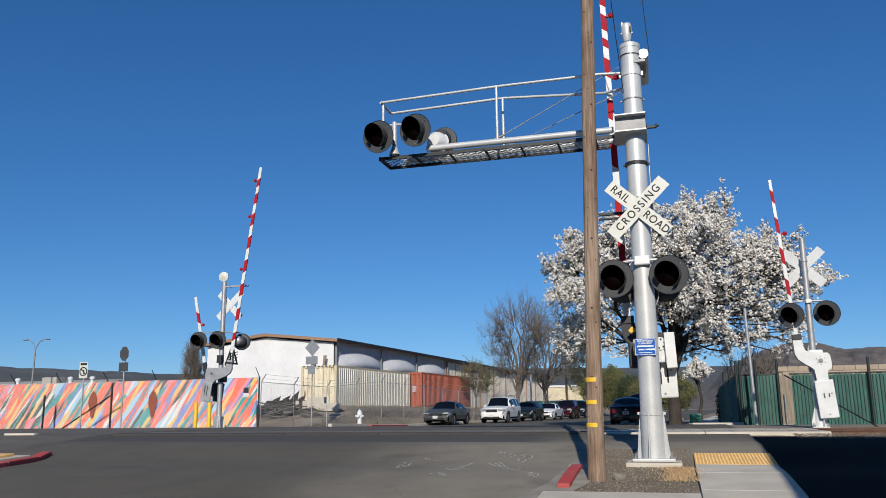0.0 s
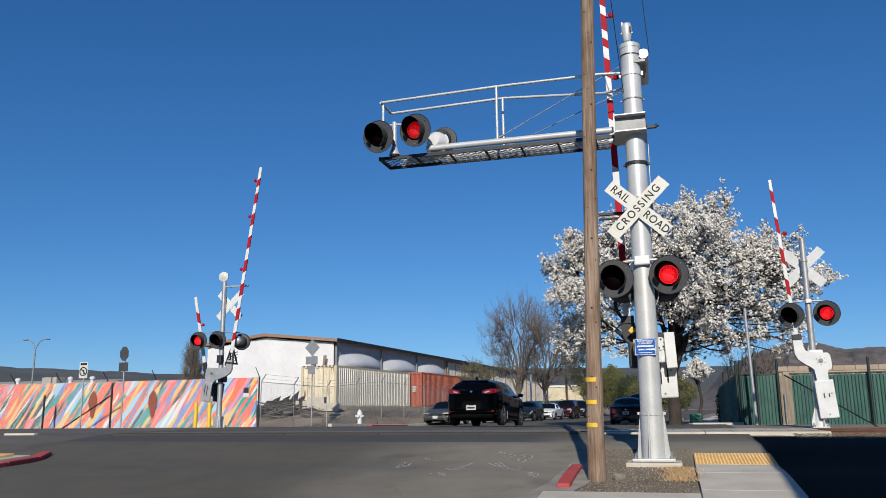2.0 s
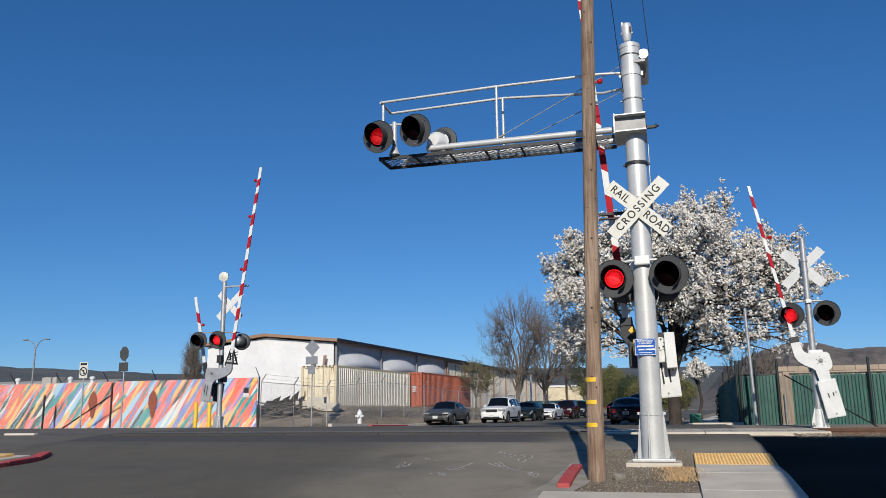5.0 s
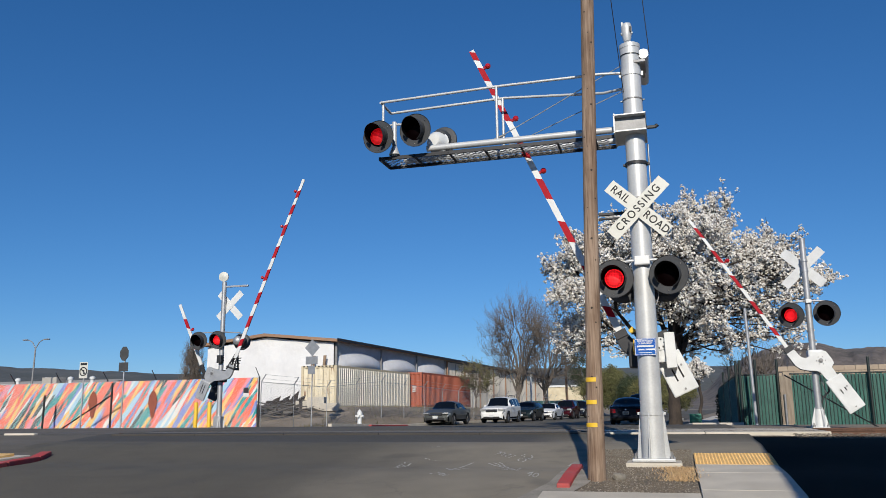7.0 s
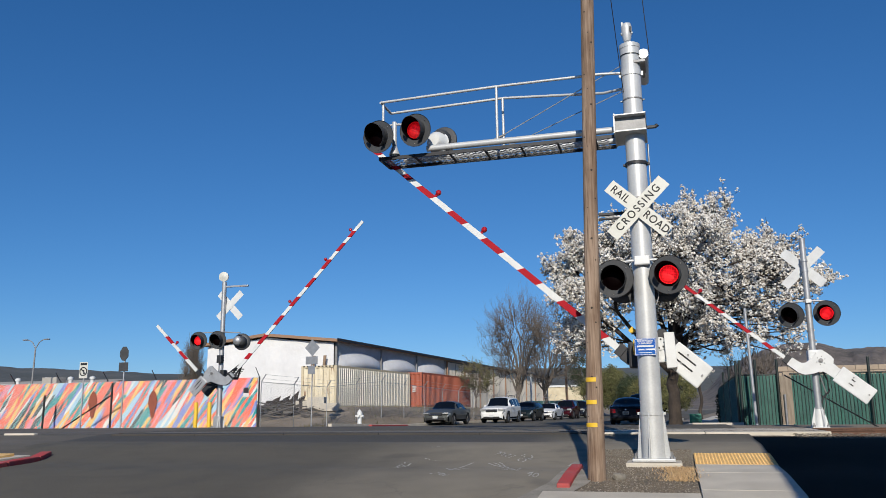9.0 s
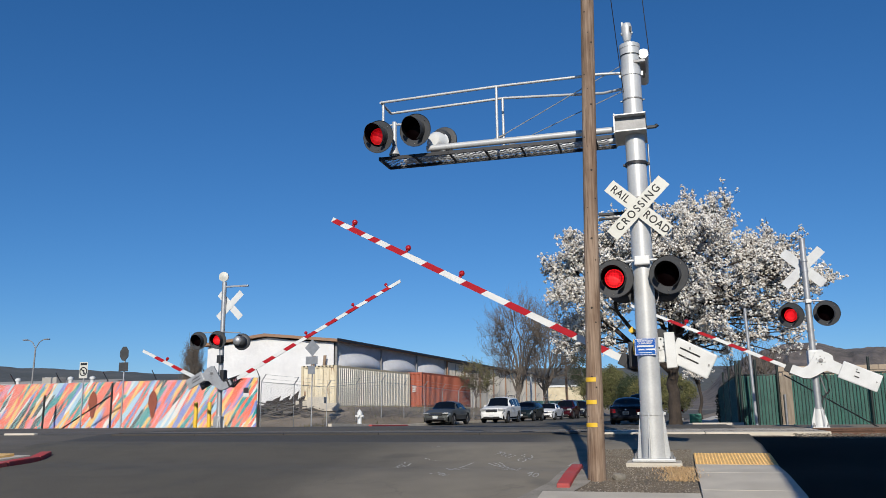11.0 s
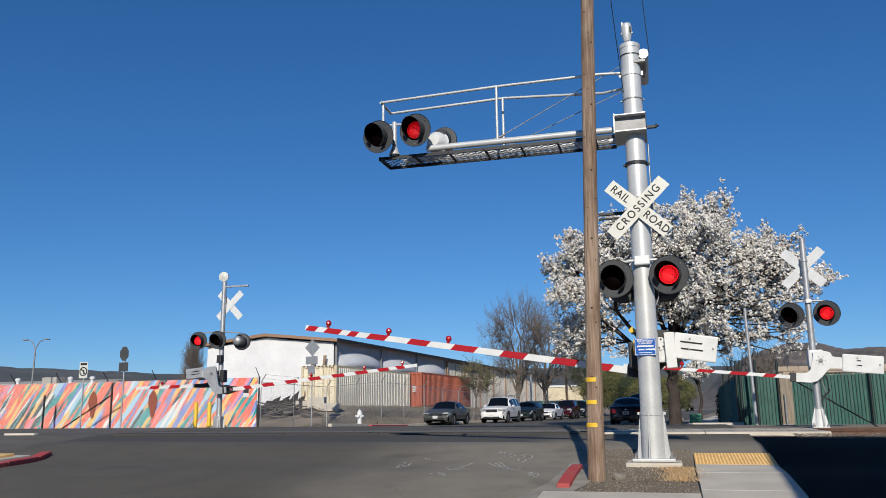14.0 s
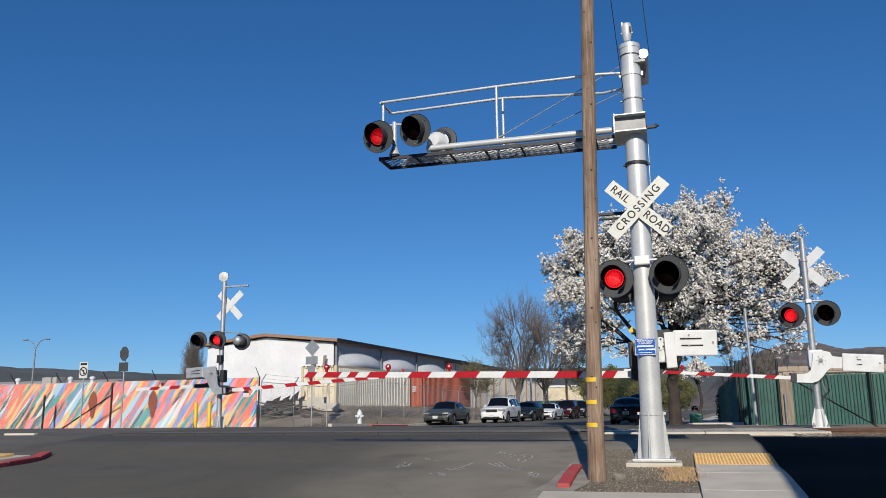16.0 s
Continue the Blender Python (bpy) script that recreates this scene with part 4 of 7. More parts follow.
for y in (YN, YF):
    part("hand_rail", Shape().path([(AX0 + 0.02, y, RZ - 0.05), (-2.3, y, RZ), (-0.5, y, RZ - (0.0 if y == YN else 0.12)), (-0.1, y * 0.4, RZ - (0.02 if y == YN else 0.2))], 0.024, 10), STEEL, big)
    part("rail_post", Shape().tube((-2.32, y, AZ + 0.05), (-2.32, y, RZ), 0.024, seg=10), STEEL, big)
part("hand_rail", Shape().tube((AX0 + 0.02, YN, RZ - 0.05), (AX0 + 0.02, YF, RZ - 0.05), 0.024, seg=10), STEEL, big)
part("rail_post", Shape().tube((AX0 + 0.05, YN + 0.05, AZ + 0.35), (AX0 + 0.05, YN + 0.05, RZ - 0.05), 0.024, seg=10), STEEL, big)
for y0, x_end, z_end in ((YN, 0.0, 7.2), (YF, -0.1, 6.75)):
    part("stay_cable", Shape().tube((-2.34, y0, AZ + 0.1), (x_end, y0 * 0.3, z_end), 0.008, seg=6), GALV, big)
    part("turnbuckle", Shape().tube((-2.45, y0, AZ + 0.06), (-2.18, y0, AZ + 0.17), 0.022, seg=8), GREY_STEEL, big)
part("rear_strut", Shape().tube((0.225, -0.05, 7.28), (0.2, 1.15, 7.28), 0.085, seg=24), STEEL, big, "silver tube reaching back from the mast top")
part("strut_bracket", Shape().box((0.1, 0.1, 7.12), (0.3, 0.5, 0.05), bevel=0.01).box((0.2, 0.3, 7.18), (0.05, 0.7, 0.1), bevel=0.01), GREY_STEEL, big)
part("lamp_pole", Shape().tube((-4.22, YN + 0.02, AZ - 0.02), (-4.22, YN + 0.02, AZ + 0.62), 0.042, seg=14).lathe([(0.1, AZ), (0.09, AZ + 0.03), (0.045, AZ + 0.16)], Matrix.Translation((-4.22, YN + 0.02, 0)), 16).path([(-4.55, YN + 0.05, AZ + 0.55), (-4.22, YN + 0.02, AZ + 0.58), (-3.9, YN + 0.05, AZ + 0.55)], 0.022), STEEL, big)
lamp_head(big, (-4.43, -0.28, 6.21), -6, 0.295, 0, 6, LED_OFF_AXIS)
lamp_head(big, (-3.74, -0.28, 6.26), -6, 0.295, 1, 6, LED_OFF_AXIS)
rear = lamp_head(big, (-3.46, 0.5, 6.3), 176, 0.27, None, 4)
part("lamp_shell", Shape().lathe([(0, 0.19), (0.11, 0.185), (0.175, 0.1), (0.185, 0.0), (0.21, -0.02)], pose(-3.5, 0.3, 6.2, 0, 0, -8) @ BACK, 24), WHITE, big, "white domed lamp housing")
crossbuck(big, (-0.01, -0.215, 4.565), 0, True)
part("sign_clamp", Shape().box((0, -0.18, 4.62), (0.08, 0.06, 0.3), bevel=0.006), GREY_STEEL, big)
part("side_bracket", Shape().box((-0.42, 0.12, 4.58), (0.5, 0.06, 0.045), bevel=0.006).box((-0.42, 0.12, 4.5), (0.5, 0.06, 0.03), bevel=0.006), DARK_STEEL, big)
part("cross_arm", Shape().path([(-0.48, -0.14, 3.66), (-0.2, -0.16, 3.72), (0.2, -0.16, 3.72), (0.42, -0.14, 3.66)], 0.024, 10).box((0, -0.18, 3.71), (0.25, 0.1, 0.15), bevel=0.02), STEEL, big)
lamp_head(big, (-0.44, -0.26, 3.43), -4, 0.305, 0)
lamp_head(big, (0.40, -0.26, 3.45), -10, 0.305, 1)
lamp_head(big, (-0.34, 0.35, 3.4), 176, 0.29, None)
lamp_head(big, (0.32, 0.35, 3.38), 184, 0.28, None)
part("conduit", Shape().path([(0.2, 0.02, 5.7), (0.21, 0.02, 5.0), (0.2, -0.02, 4.2)], 0.014, 8), GALV, big)
part("conduit", Shape().path([(0.22, -0.1, 3.3), (0.22, -0.12, 3.12), (0.18, -0.13, 3.0)], 0.009, 6), GREY_STEEL, big)
bs = part("notice", Shape().box((-0.03, -0.185, 2.34), (0.325, 0.006, 0.262), bevel=0.0025), BLUE_SIGN, big, "blue emergency notice with white border and lettering")
bd = Shape()
for x, z, w, h in ((-0.03, 2.461, 0.3, 0.008), (-0.03, 2.219, 0.3, 0.008)):
    bd.box((x, -0.1895, z), (w, 0.002, h))
for x in (-0.183, 0.123):
    bd.box((x, -0.1895, 2.34), (0.008, 0.002, 0.235))
for x, z, w, h in ((-0.03, 2.352, 0.25, 0.026), (-0.09, 2.30, 0.09, 0.022), (0.045, 2.30, 0.14, 0.024), (-0.03, 2.25, 0.2, 0.01)):
    bd.box((x, -0.1895, z), (w, 0.002, h))
part("border", bd, WHITE, bs)
for tx, z in (("REPORT PROBLEM", 2.432), ("OR EMERGENCY", 2.395)):
    part("letters", text_shape(tx, 0.036, 0.0006, 0.82), WHITE, bs).matrix_basis = pose(-0.03, -0.1895, z)
part("yellow_marker", Shape().prism([(-0.235, 2.715), (-0.17, 2.65), (-0.235, 2.585), (-0.3, 2.65)], 0.008, Matrix.Translation((0, 0.3, 0))), YELLOW, big, "small yellow diamond marker")
part("marker_arm", Shape().box((-0.15, 0.31, 2.6), (0.2, 0.02, 0.03)), DARK_STEEL, big)
part("yellow_tag", Shape().box((-0.2, 0.0, 2.35), (0.03, 0.14, 0.24), bevel=0.004), YELLOW, big)
part("gate_machine", Shape().box((-0.19, 0.34, 2.25), (0.24, 0.24, 0.42), bevel=0.03).box((0, 0.2, 2.3), (0.1, 0.2, 0.3)), DARK_STEEL, big, "dark gate machine box")
NEAR_GATE = gate(big, (0.2, 0.5, 2.44), -1, 6.35, 0.5, [(0.74, 0.94), (1.31, 1.72), (2.19, 2.61), (3.07, 3.49), (3.94, 4.31), (4.74, 5.09), (5.31, 5.47), (5.64, 5.94), (6.12, 6.31)], (3.59, 4.72, 5.91), (0.68, 0.42, 0.2, 0.0), reach=0.55, end=0.36, hub=False, bracket=DARK_STEEL)
part("gate_housing", Shape().box((0.348, 0.33, 2.31), (0.165, 0.26, 0.565), Matrix.Rotation(radians(-2), 3, "Y"), 0.012).box((0.2, 0.36, 2.3), (0.2, 0.14, 0.36), bevel=0.02), WHITE, big, "white gate machine housing")
hubs = Shape().tube((0.19, 0.27, 2.42), (0.19, 0.3, 2.42), 0.105, seg=24)
part("hub_plate", hubs, WHITE, big)
for i in range(6):
    a = i * math.pi / 3 + 0.3
    c = Vector((0.19 + 0.07 * math.cos(a), 0.255, 2.42 + 0.07 * math.sin(a)))
    part("hub_bolt", Shape().tube(c, c + Vector((0, 0.02, 0)), 0.014, seg=6), DARK_STEEL, big)

# the pavement signal beyond the track
RX, RY = 3.28, 20.8
rs = holder("crossing_signal", pose(RX, RY, 0), "galvanised crossing signal post with two black lamps and short gate", "crossing signal", group="crossing signals beyond the track")
part("mast", Shape().lathe([(0.075, 0.92), (0.07, 5.4), (0.0, 5.42)], None, 20), GALV, rs)
footing(rs, 0.9, 0.09, 0.42, WHITE, 0.36, 0.2)
crossbuck(rs, (-0.02, 0.1, 4.7), 180 - 16, False)
for z in (4.6, 4.85):
    band(rs, z, 0.072, GALV, 0.05, False)
part("cross_arm", Shape().path([(-0.4, -0.06, 3.85), (0, -0.09, 3.87), (0.4, -0.06, 3.85)], 0.02, 8).box((0, -0.08, 3.86), (0.14, 0.08, 0.09), bevel=0.01), GALV, rs)
lamp_head(rs, (-0.42, -0.18, 3.53), -22, 0.3, 0)
lamp_head(rs, (0.36, -0.18, 3.55), -18, 0.3, 1)
part("conduit", Shape().path([(0.08, 0, 2.2), (0.2, 0.0, 1.7), (0.1, 0.0, 1.2)], 0.014, 6).box((0.0, 0.14, 2.4), (0.2, 0.2, 0.4), bevel=0.02), GREY_STEEL, rs)
RIGHT_GATE = gate(rs, (0.12, -0.2, 2.45), -1, 4.48, 0.43, [(0.98, 1.22), (1.6, 1.98), (2.36, 2.74), (3.12, 3.5), (3.9, 4.2)], (3.1,), (0.87, 0.41, 0.45, -0.02), girth=0.72, slot_len=0.1)
part("gate_housing", Shape().box((0.04, 0.02, 2.5), (0.34, 0.3, 0.42), bevel=0.05), WHITE, rs, "white gate machine housing")
part("hose", Shape().path([(0.12, -0.05, 2.3), (0.25, -0.02, 2.0), (0.27, 0.0, 1.75), (0.12, 0.0, 1.6), (0.08, 0, 1.45)], 0.02, 8), DARK_STEEL, rs)

# the signal on the far left corner
LX, LY = -14.32, 23.95
ls = holder("crossing_signal", pose(LX, LY, 0), "galvanised crossing signal post with three lamps, bell and two gates", "crossing signal", group="crossing signals beyond the track")
part("mast", Shape().lathe([(0.085, 0.92), (0.075, 5.75), (0.0, 5.77)], None, 20), GALV, ls)
footing(ls, 0.9, 0.1, 0.42, GALV, 0.38, 0.19)
part("base_casting", Shape().box((0, 0, 1.12), (0.26, 0.26, 0.36), bevel=0.03), GALV, ls)
part("bell", Shape().lathe([(0, -0.14), (0.1, -0.13), (0.16, -0.06), (0.165, 0.02), (0.0, 0.08)], pose(-0.04, 0, 5.93, 90, 0, 12), 20), SIGN_WHITE, ls, "round galvanised bell")
part("bracket", Shape().box((0.45, 0, 5.58), (0.9, 0.07, 0.06), bevel=0.01), GALV, ls)
crossbuck(ls, (0.2, 0.06, 4.95), 176, False)
part("cross_arm", Shape().path([(-0.8, -0.06, 4.05), (0, -0.1, 4.05), (0.7, -0.06, 4.0)], 0.02, 8), GALV, ls)
lamp_head(ls, (-0.78, -0.16, 3.78), 6, 0.3, 1)
lamp_head(ls, (-0.07, -0.16, 3.78), 6, 0.3, 0)
lamp_head(ls, (0.68, 0.1, 3.72), 200, 0.28, None)
part("lamp_shell", Shape().lathe([(0.0, 0.17), (0.1, 0.16), (0.15, 0.1), (0.165, 0.0)], pose(0.62, -0.02, 3.74) @ BACK, 20), GALV, ls, "silver domed lamp housing")
part("control_box", Shape().box((0.02, -0.1, 3.15), (0.16, 0.2, 0.26), bevel=0.02).box((0.05, 0.05, 2.6), (0.2, 0.26, 0.4), bevel=0.03), DARK_STEEL, ls)
LEFT_GATE = gate(ls, (-0.13, -0.35, 2.68), 1, 7.02, 0.6, [(1.15, 1.4), (1.8, 2.2), (2.62, 3.02), (3.42, 3.82), (4.22, 4.62), (5.0, 5.4), (5.75, 6.1), (6.35, 6.6)], (3.5, 5.3, 6.55), (0.63, 0.34, 0.3, 0.07), GALV, 0.86, 1.0, end=0.5, twin=0.75)
SIDE_GATE = gate(ls, (-0.46, 0.2, 2.5), -1, 2.92, 0.18, [(1.2, 1.6), (2.0, 2.36)], (1.9,), (0.42, 0.18, 0.14, 0.02), DARK_STEEL, 0.75, 0.6, end=0.5)

# ---------------------------------------------------------------- wooden pole and wires
wp = holder("utility_pole", pose(-1.03, 11.25, 0), "weathered brown wooden utility pole with yellow bands", "utility pole")
pole_pts = [Vector((0.0, 0, 0.3)), Vector((0.03, 0, 2.0)), Vector((0.09, 0, 4.2)), Vector((0.15, 0.0, 6.2)), Vector((0.25, 0, 9.5))]
part("post", Shape().path(pole_pts, [0.125, 0.107, 0.10, 0.098, 0.092], 28), POLE, wp)
for z, dx in ((1.79, 0.025), (1.49, 0.02), (1.19, 0.015)):
    part("yellow_band", Shape().lathe([(0.102, z - 0.028), (0.132 - 0.0098 * z, z - 0.028), (0.132 - 0.0098 * z, z + 0.028), (0.102, z + 0.028)], Matrix.Translation((dx, 0, 0)), 28, 185, 288), YELLOW, wp, "yellow reflective band")
for i in range(22):
    z = 1.3 + i * 0.31 + 0.1 * math.sin(i * 2.3)
    a = radians(222 + (i * 67) % 96)
    d = Vector((math.cos(a), math.sin(a), 0))
    c = Vector((linear([(0.3, 0), (2.0, 0.03), (4.2, 0.09), (6.2, 0.15), (9.5, 0.25)], z), 0, z)) + d * (linear([(0.3, 0.12), (2.0, 0.107), (4.2, 0.1), (6.2, 0.098), (9.5, 0.092)], z) - 0.006)
    part("knot", Shape().tube(c, c + d * 0.009, 0.008 + 0.008 * (i % 3) / 2, seg=8), BARK, wp)
wires = [((-0.62, 11.6, 9.2), (-0.45, 13.2, 6.5)), ((-0.1, 12.6, 9.0), (0.0, 13.12, 7.25))]
for a, b in wires:
    pts = [Vector(a).lerp(Vector(b), i / 10) + Vector((0, 0, -0.1 * math.sin(math.pi * i / 10))) for i in range(11)]
    thing("cable", Shape().path(pts, 0.007, 5), BLACK, "thin black overhead cable at the signal mast", "cable", group="overhead cables")

# ---------------------------------------------------------------- painted fence and the signs before it
MY0, MZ0, MZ1 = 34.0, 0.55, 3.0
mural = holder("mural_fence", pose(0, 0, 0), "slatted fence painted with slanted coral, gold, blue and teal strokes", "fence")
for k in range(10):
    xr = -18.42 - 2.75 * k
    s = Shape()
    n = 60
    zl, zr = MZ1 - 0.012 * k, MZ1 - 0.012 * k

    def zig(u, v, xr=xr, top=zl):
        x = xr - 2.75 + 2.75 * u
        return Vector((x, MY0 + (0.014 if round(u * 60) % 2 else 0.0), MZ0 - 0.012 * k + (top - MZ0) * v))
    s.grid(n, 1, zig)
    s.box((xr - 1.375, MY0 + 0.04, (MZ0 + zl) / 2), (2.75, 0.03, zl - MZ0 - 0.02))
    part("painted_panel", s, MURAL, mural)
for k in range(0, 11):
    x = -18.36 - 2.75 * k
    part("post", Shape().tube((x, MY0 + 0.1, 0.5), (x, MY0 + 0.1, 3.05), 0.04, seg=10).tube((x, MY0 + 0.1, 3.03), (x - 0.02, MY0 - 0.25, 3.45), 0.02, seg=6), DARK_STEEL, mural)
TERRA = mat("terracotta_paint", (0.30, 0.085, 0.05), 0.8, scale=8, fine=40, bump=0.1, dist=0.004)
for x, z in ((-27.26, 1.92), (-23.89, 1.9)):
    poly = [(0.0, 0.62), (0.16, 0.45), (0.25, 0.1), (0.2, -0.2), (0.14, -0.35), (0.1, -0.62), (0.02, -0.75), (-0.08, -0.6), (-0.14, -0.3), (-0.25, 0.0), (-0.2, 0.35), (-0.1, 0.5)]
    part("painted_leaf", Shape().prism(poly, 0.012, Matrix.Translation((x, MY0 - 0.055, z))), TERRA, mural, "terracotta leaf shape")
part("paper_notice", Shape().box((-18.95, MY0 - 0.03, 2.33), (0.3, 0.012, 0.42), bevel=0.003), WHITE, mural)
part("paper_notice", Shape().box((-18.95, MY0 - 0.04, 2.42), (0.27, 0.008, 0.25)), DARK_STEEL, mural)
fr = holder("yard_gate", pose(0, 0, 0), "thin black steel gate frame before the painted fence", "gate")
for x, z in ((-30.17, 2.34), (-26.25, 2.86)):
    part("post", Shape().tube((x * 0.97, 33.0, 0.55), (x * 0.97, 33.0, z), 0.045, seg=10), BLACK, fr)
part("brace", Shape().tube((-28.4, 33.0, 0.6), (-25.49, 33.0, 2.28), 0.035, seg=8), BLACK, fr)
link = Shape()
for i in range(360):
    for sg in (-1, 1):
        x = -18.4 - i * 0.083
        x2 = min(x + sg * 2.4, -18.4)
        link.tube((x, MY0 - 0.03, MZ0), (x2, MY0 - 0.03, MZ0 + (MZ1 - 0.03 - MZ0) * (abs(x2 - x) / 2.4 + 1e-3)), 0.0042, seg=3, caps=False)
o = part("wire_mesh", link, WHITE, mural)
o["kind"] = "stuff"
for x in (-17.12, -16.55):
    thing("bollard", Shape().lathe([(0.075, 0.8), (0.075, 1.76), (0.055, 1.8), (0.0, 1.81)], Matrix.Translation((x, 27.0, 0)), 16), YELLOW, "yellow-painted steel bollard by the track", "bollard", group="yellow bollards")


def sign_post(x, y, z0, z1, label):
    e = holder("sign_post", pose(x, y, 0), label, "road sign")
    part("post", Shape().tube((0, 0, z0), (0, 0, z1), 0.03, seg=8), GALV, e)
    return e


nt_ = sign_post(-21.36, 26, 0.8, 3.3, "white no-turn sign on a galvanised post")
part("sign_plate", Shape().box((0, -0.04, 3.05), (0.37, 0.006, 0.6), bevel=0.002), SIGN_WHITE, nt_)
ring = Shape()
ring.lathe([(0.13, 0), (0.17, 0), (0.17, 0.006), (0.13, 0.006)], pose(0, -0.044, 3.0) @ BACK, 24)
ring.box((0, -0.047, 3.0), (0.3, 0.004, 0.035), Matrix.Rotation(radians(45), 3, "Y"))
ring.box((0, -0.047, 3.28), (0.28, 0.004, 0.08))
ring.box((0.02, -0.0455, 2.98), (0.04, 0.004, 0.16)).box((-0.03, -0.0455, 3.04), (0.1, 0.004, 0.04))
part("symbol", ring, DARK_STEEL, nt_, "dark ring and slash with an arrow")
st = sign_post(-19.6, 26, 0.85, 3.88, "back of a grey octagonal stop sign on a post")
part("sign_plate", Shape().prism([(0.2 * math.cos(radians(22.5 + 45 * i)), 3.62 + 0.28 * math.sin(radians(22.5 + 45 * i))) for i in range(8)], 0.006, Matrix.Translation((0, -0.05, 0))), SIGN_BACK, st)
part("sign_plate", Shape().box((0, -0.05, 3.13), (0.4, 0.006, 0.33), bevel=0.002), SIGN_BACK, st)
di = sign_post(-17.5, 38, 0.6, 5.0, "backs of a grey diamond sign and plate on a tall post")
part("sign_plate", Shape().prism([(0, 5.06), (0.41, 4.62), (0, 4.18), (-0.41, 4.62)], 0.006, Matrix.Translation((0, -0.05, 0))), ALU, di)
part("sign_plate", Shape().box((-0.02, -0.05, 3.98), (0.66, 0.006, 0.4), bevel=0.002), ALU, di)
part("sign_plate", Shape().box((-0.02, -0.05, 3.5), (0.4, 0.006, 0.42), bevel=0.002), ALU, di)

hy = holder("fire_hydrant", pose(-14.75, 37.6, rise(37.6) + 0.1), "white-painted fire hydrant on the kerb", "hydrant")
part("barrel", Shape().lathe([(0.16, 0), (0.16, 0.04), (0.11, 0.05), (0.1, 0.45), (0.14, 0.46), (0.14, 0.52), (0.12, 0.6), (0.06, 0.68), (0.03, 0.7), (0.03, 0.74), (0, 0.75)], None, 18), WHITE, hy)
for sx_, sy_ in ((1, 0), (-1, 0), (0, -1)):
    part("outlet", Shape().tube((sx_ * 0.09, sy_ * 0.09, 0.4), (sx_ * 0.18, sy_ * 0.18, 0.4), 0.055, seg=10).tube((sx_ * 0.17, sy_ * 0.17, 0.4), (sx_ * 0.21, sy_ * 0.21, 0.4), 0.065, seg=8), WHITE, hy)

# ---------------------------------------------------------------- the lot: containers, fence, scrap


def streaked_mat():
    """Cream paint with patches and long runs of rust."""
    m = mat("streaked_cream_paint", (0.74, 0.67, 0.5), 0.6, col2=(0.62, 0.54, 0.39), scale=1.2, fine=20, bump=0.1, dist=0.01)
    nt = m.node_tree
    b = nt.nodes["Principled BSDF"]
    old = b.inputs["Base Color"].links[0].from_socket
    tc = nt.nodes.new("ShaderNodeTexCoord")
    mp = nt.nodes.new("ShaderNodeMapping")
    mp.inputs["Scale"].default_value = (4.0, 4.0, 0.7)
    n = nt.nodes.new("ShaderNodeTexNoise")
    n.inputs["Scale"].default_value, n.inputs["Detail"].default_value = 2.0, 5
    r = nt.nodes.new("ShaderNodeValToRGB")
    r.color_ramp.elements[0].position, r.color_ramp.elements[1].position = 0.60, 0.70
    mx = nt.nodes.new("ShaderNodeMix")
    mx.data_type = "RGBA"
    mx.inputs["B"].default_value = (0.26, 0.13, 0.06, 1)
    nt.links.new(tc.outputs["Object"], mp.inputs["Vector"])
    nt.links.new(mp.outputs[0], n.inputs["Vector"])
    nt.links.new(n.outputs["Fac"], r.inputs[0])
    nt.links.new(r.outputs[0], mx.inputs["Factor"])
    nt.links.new(old, mx.inputs["A"])
    nt.links.new(mx.outputs["Result"], b.inputs["Base Color"])
    return m


STREAKED = streaked_mat()


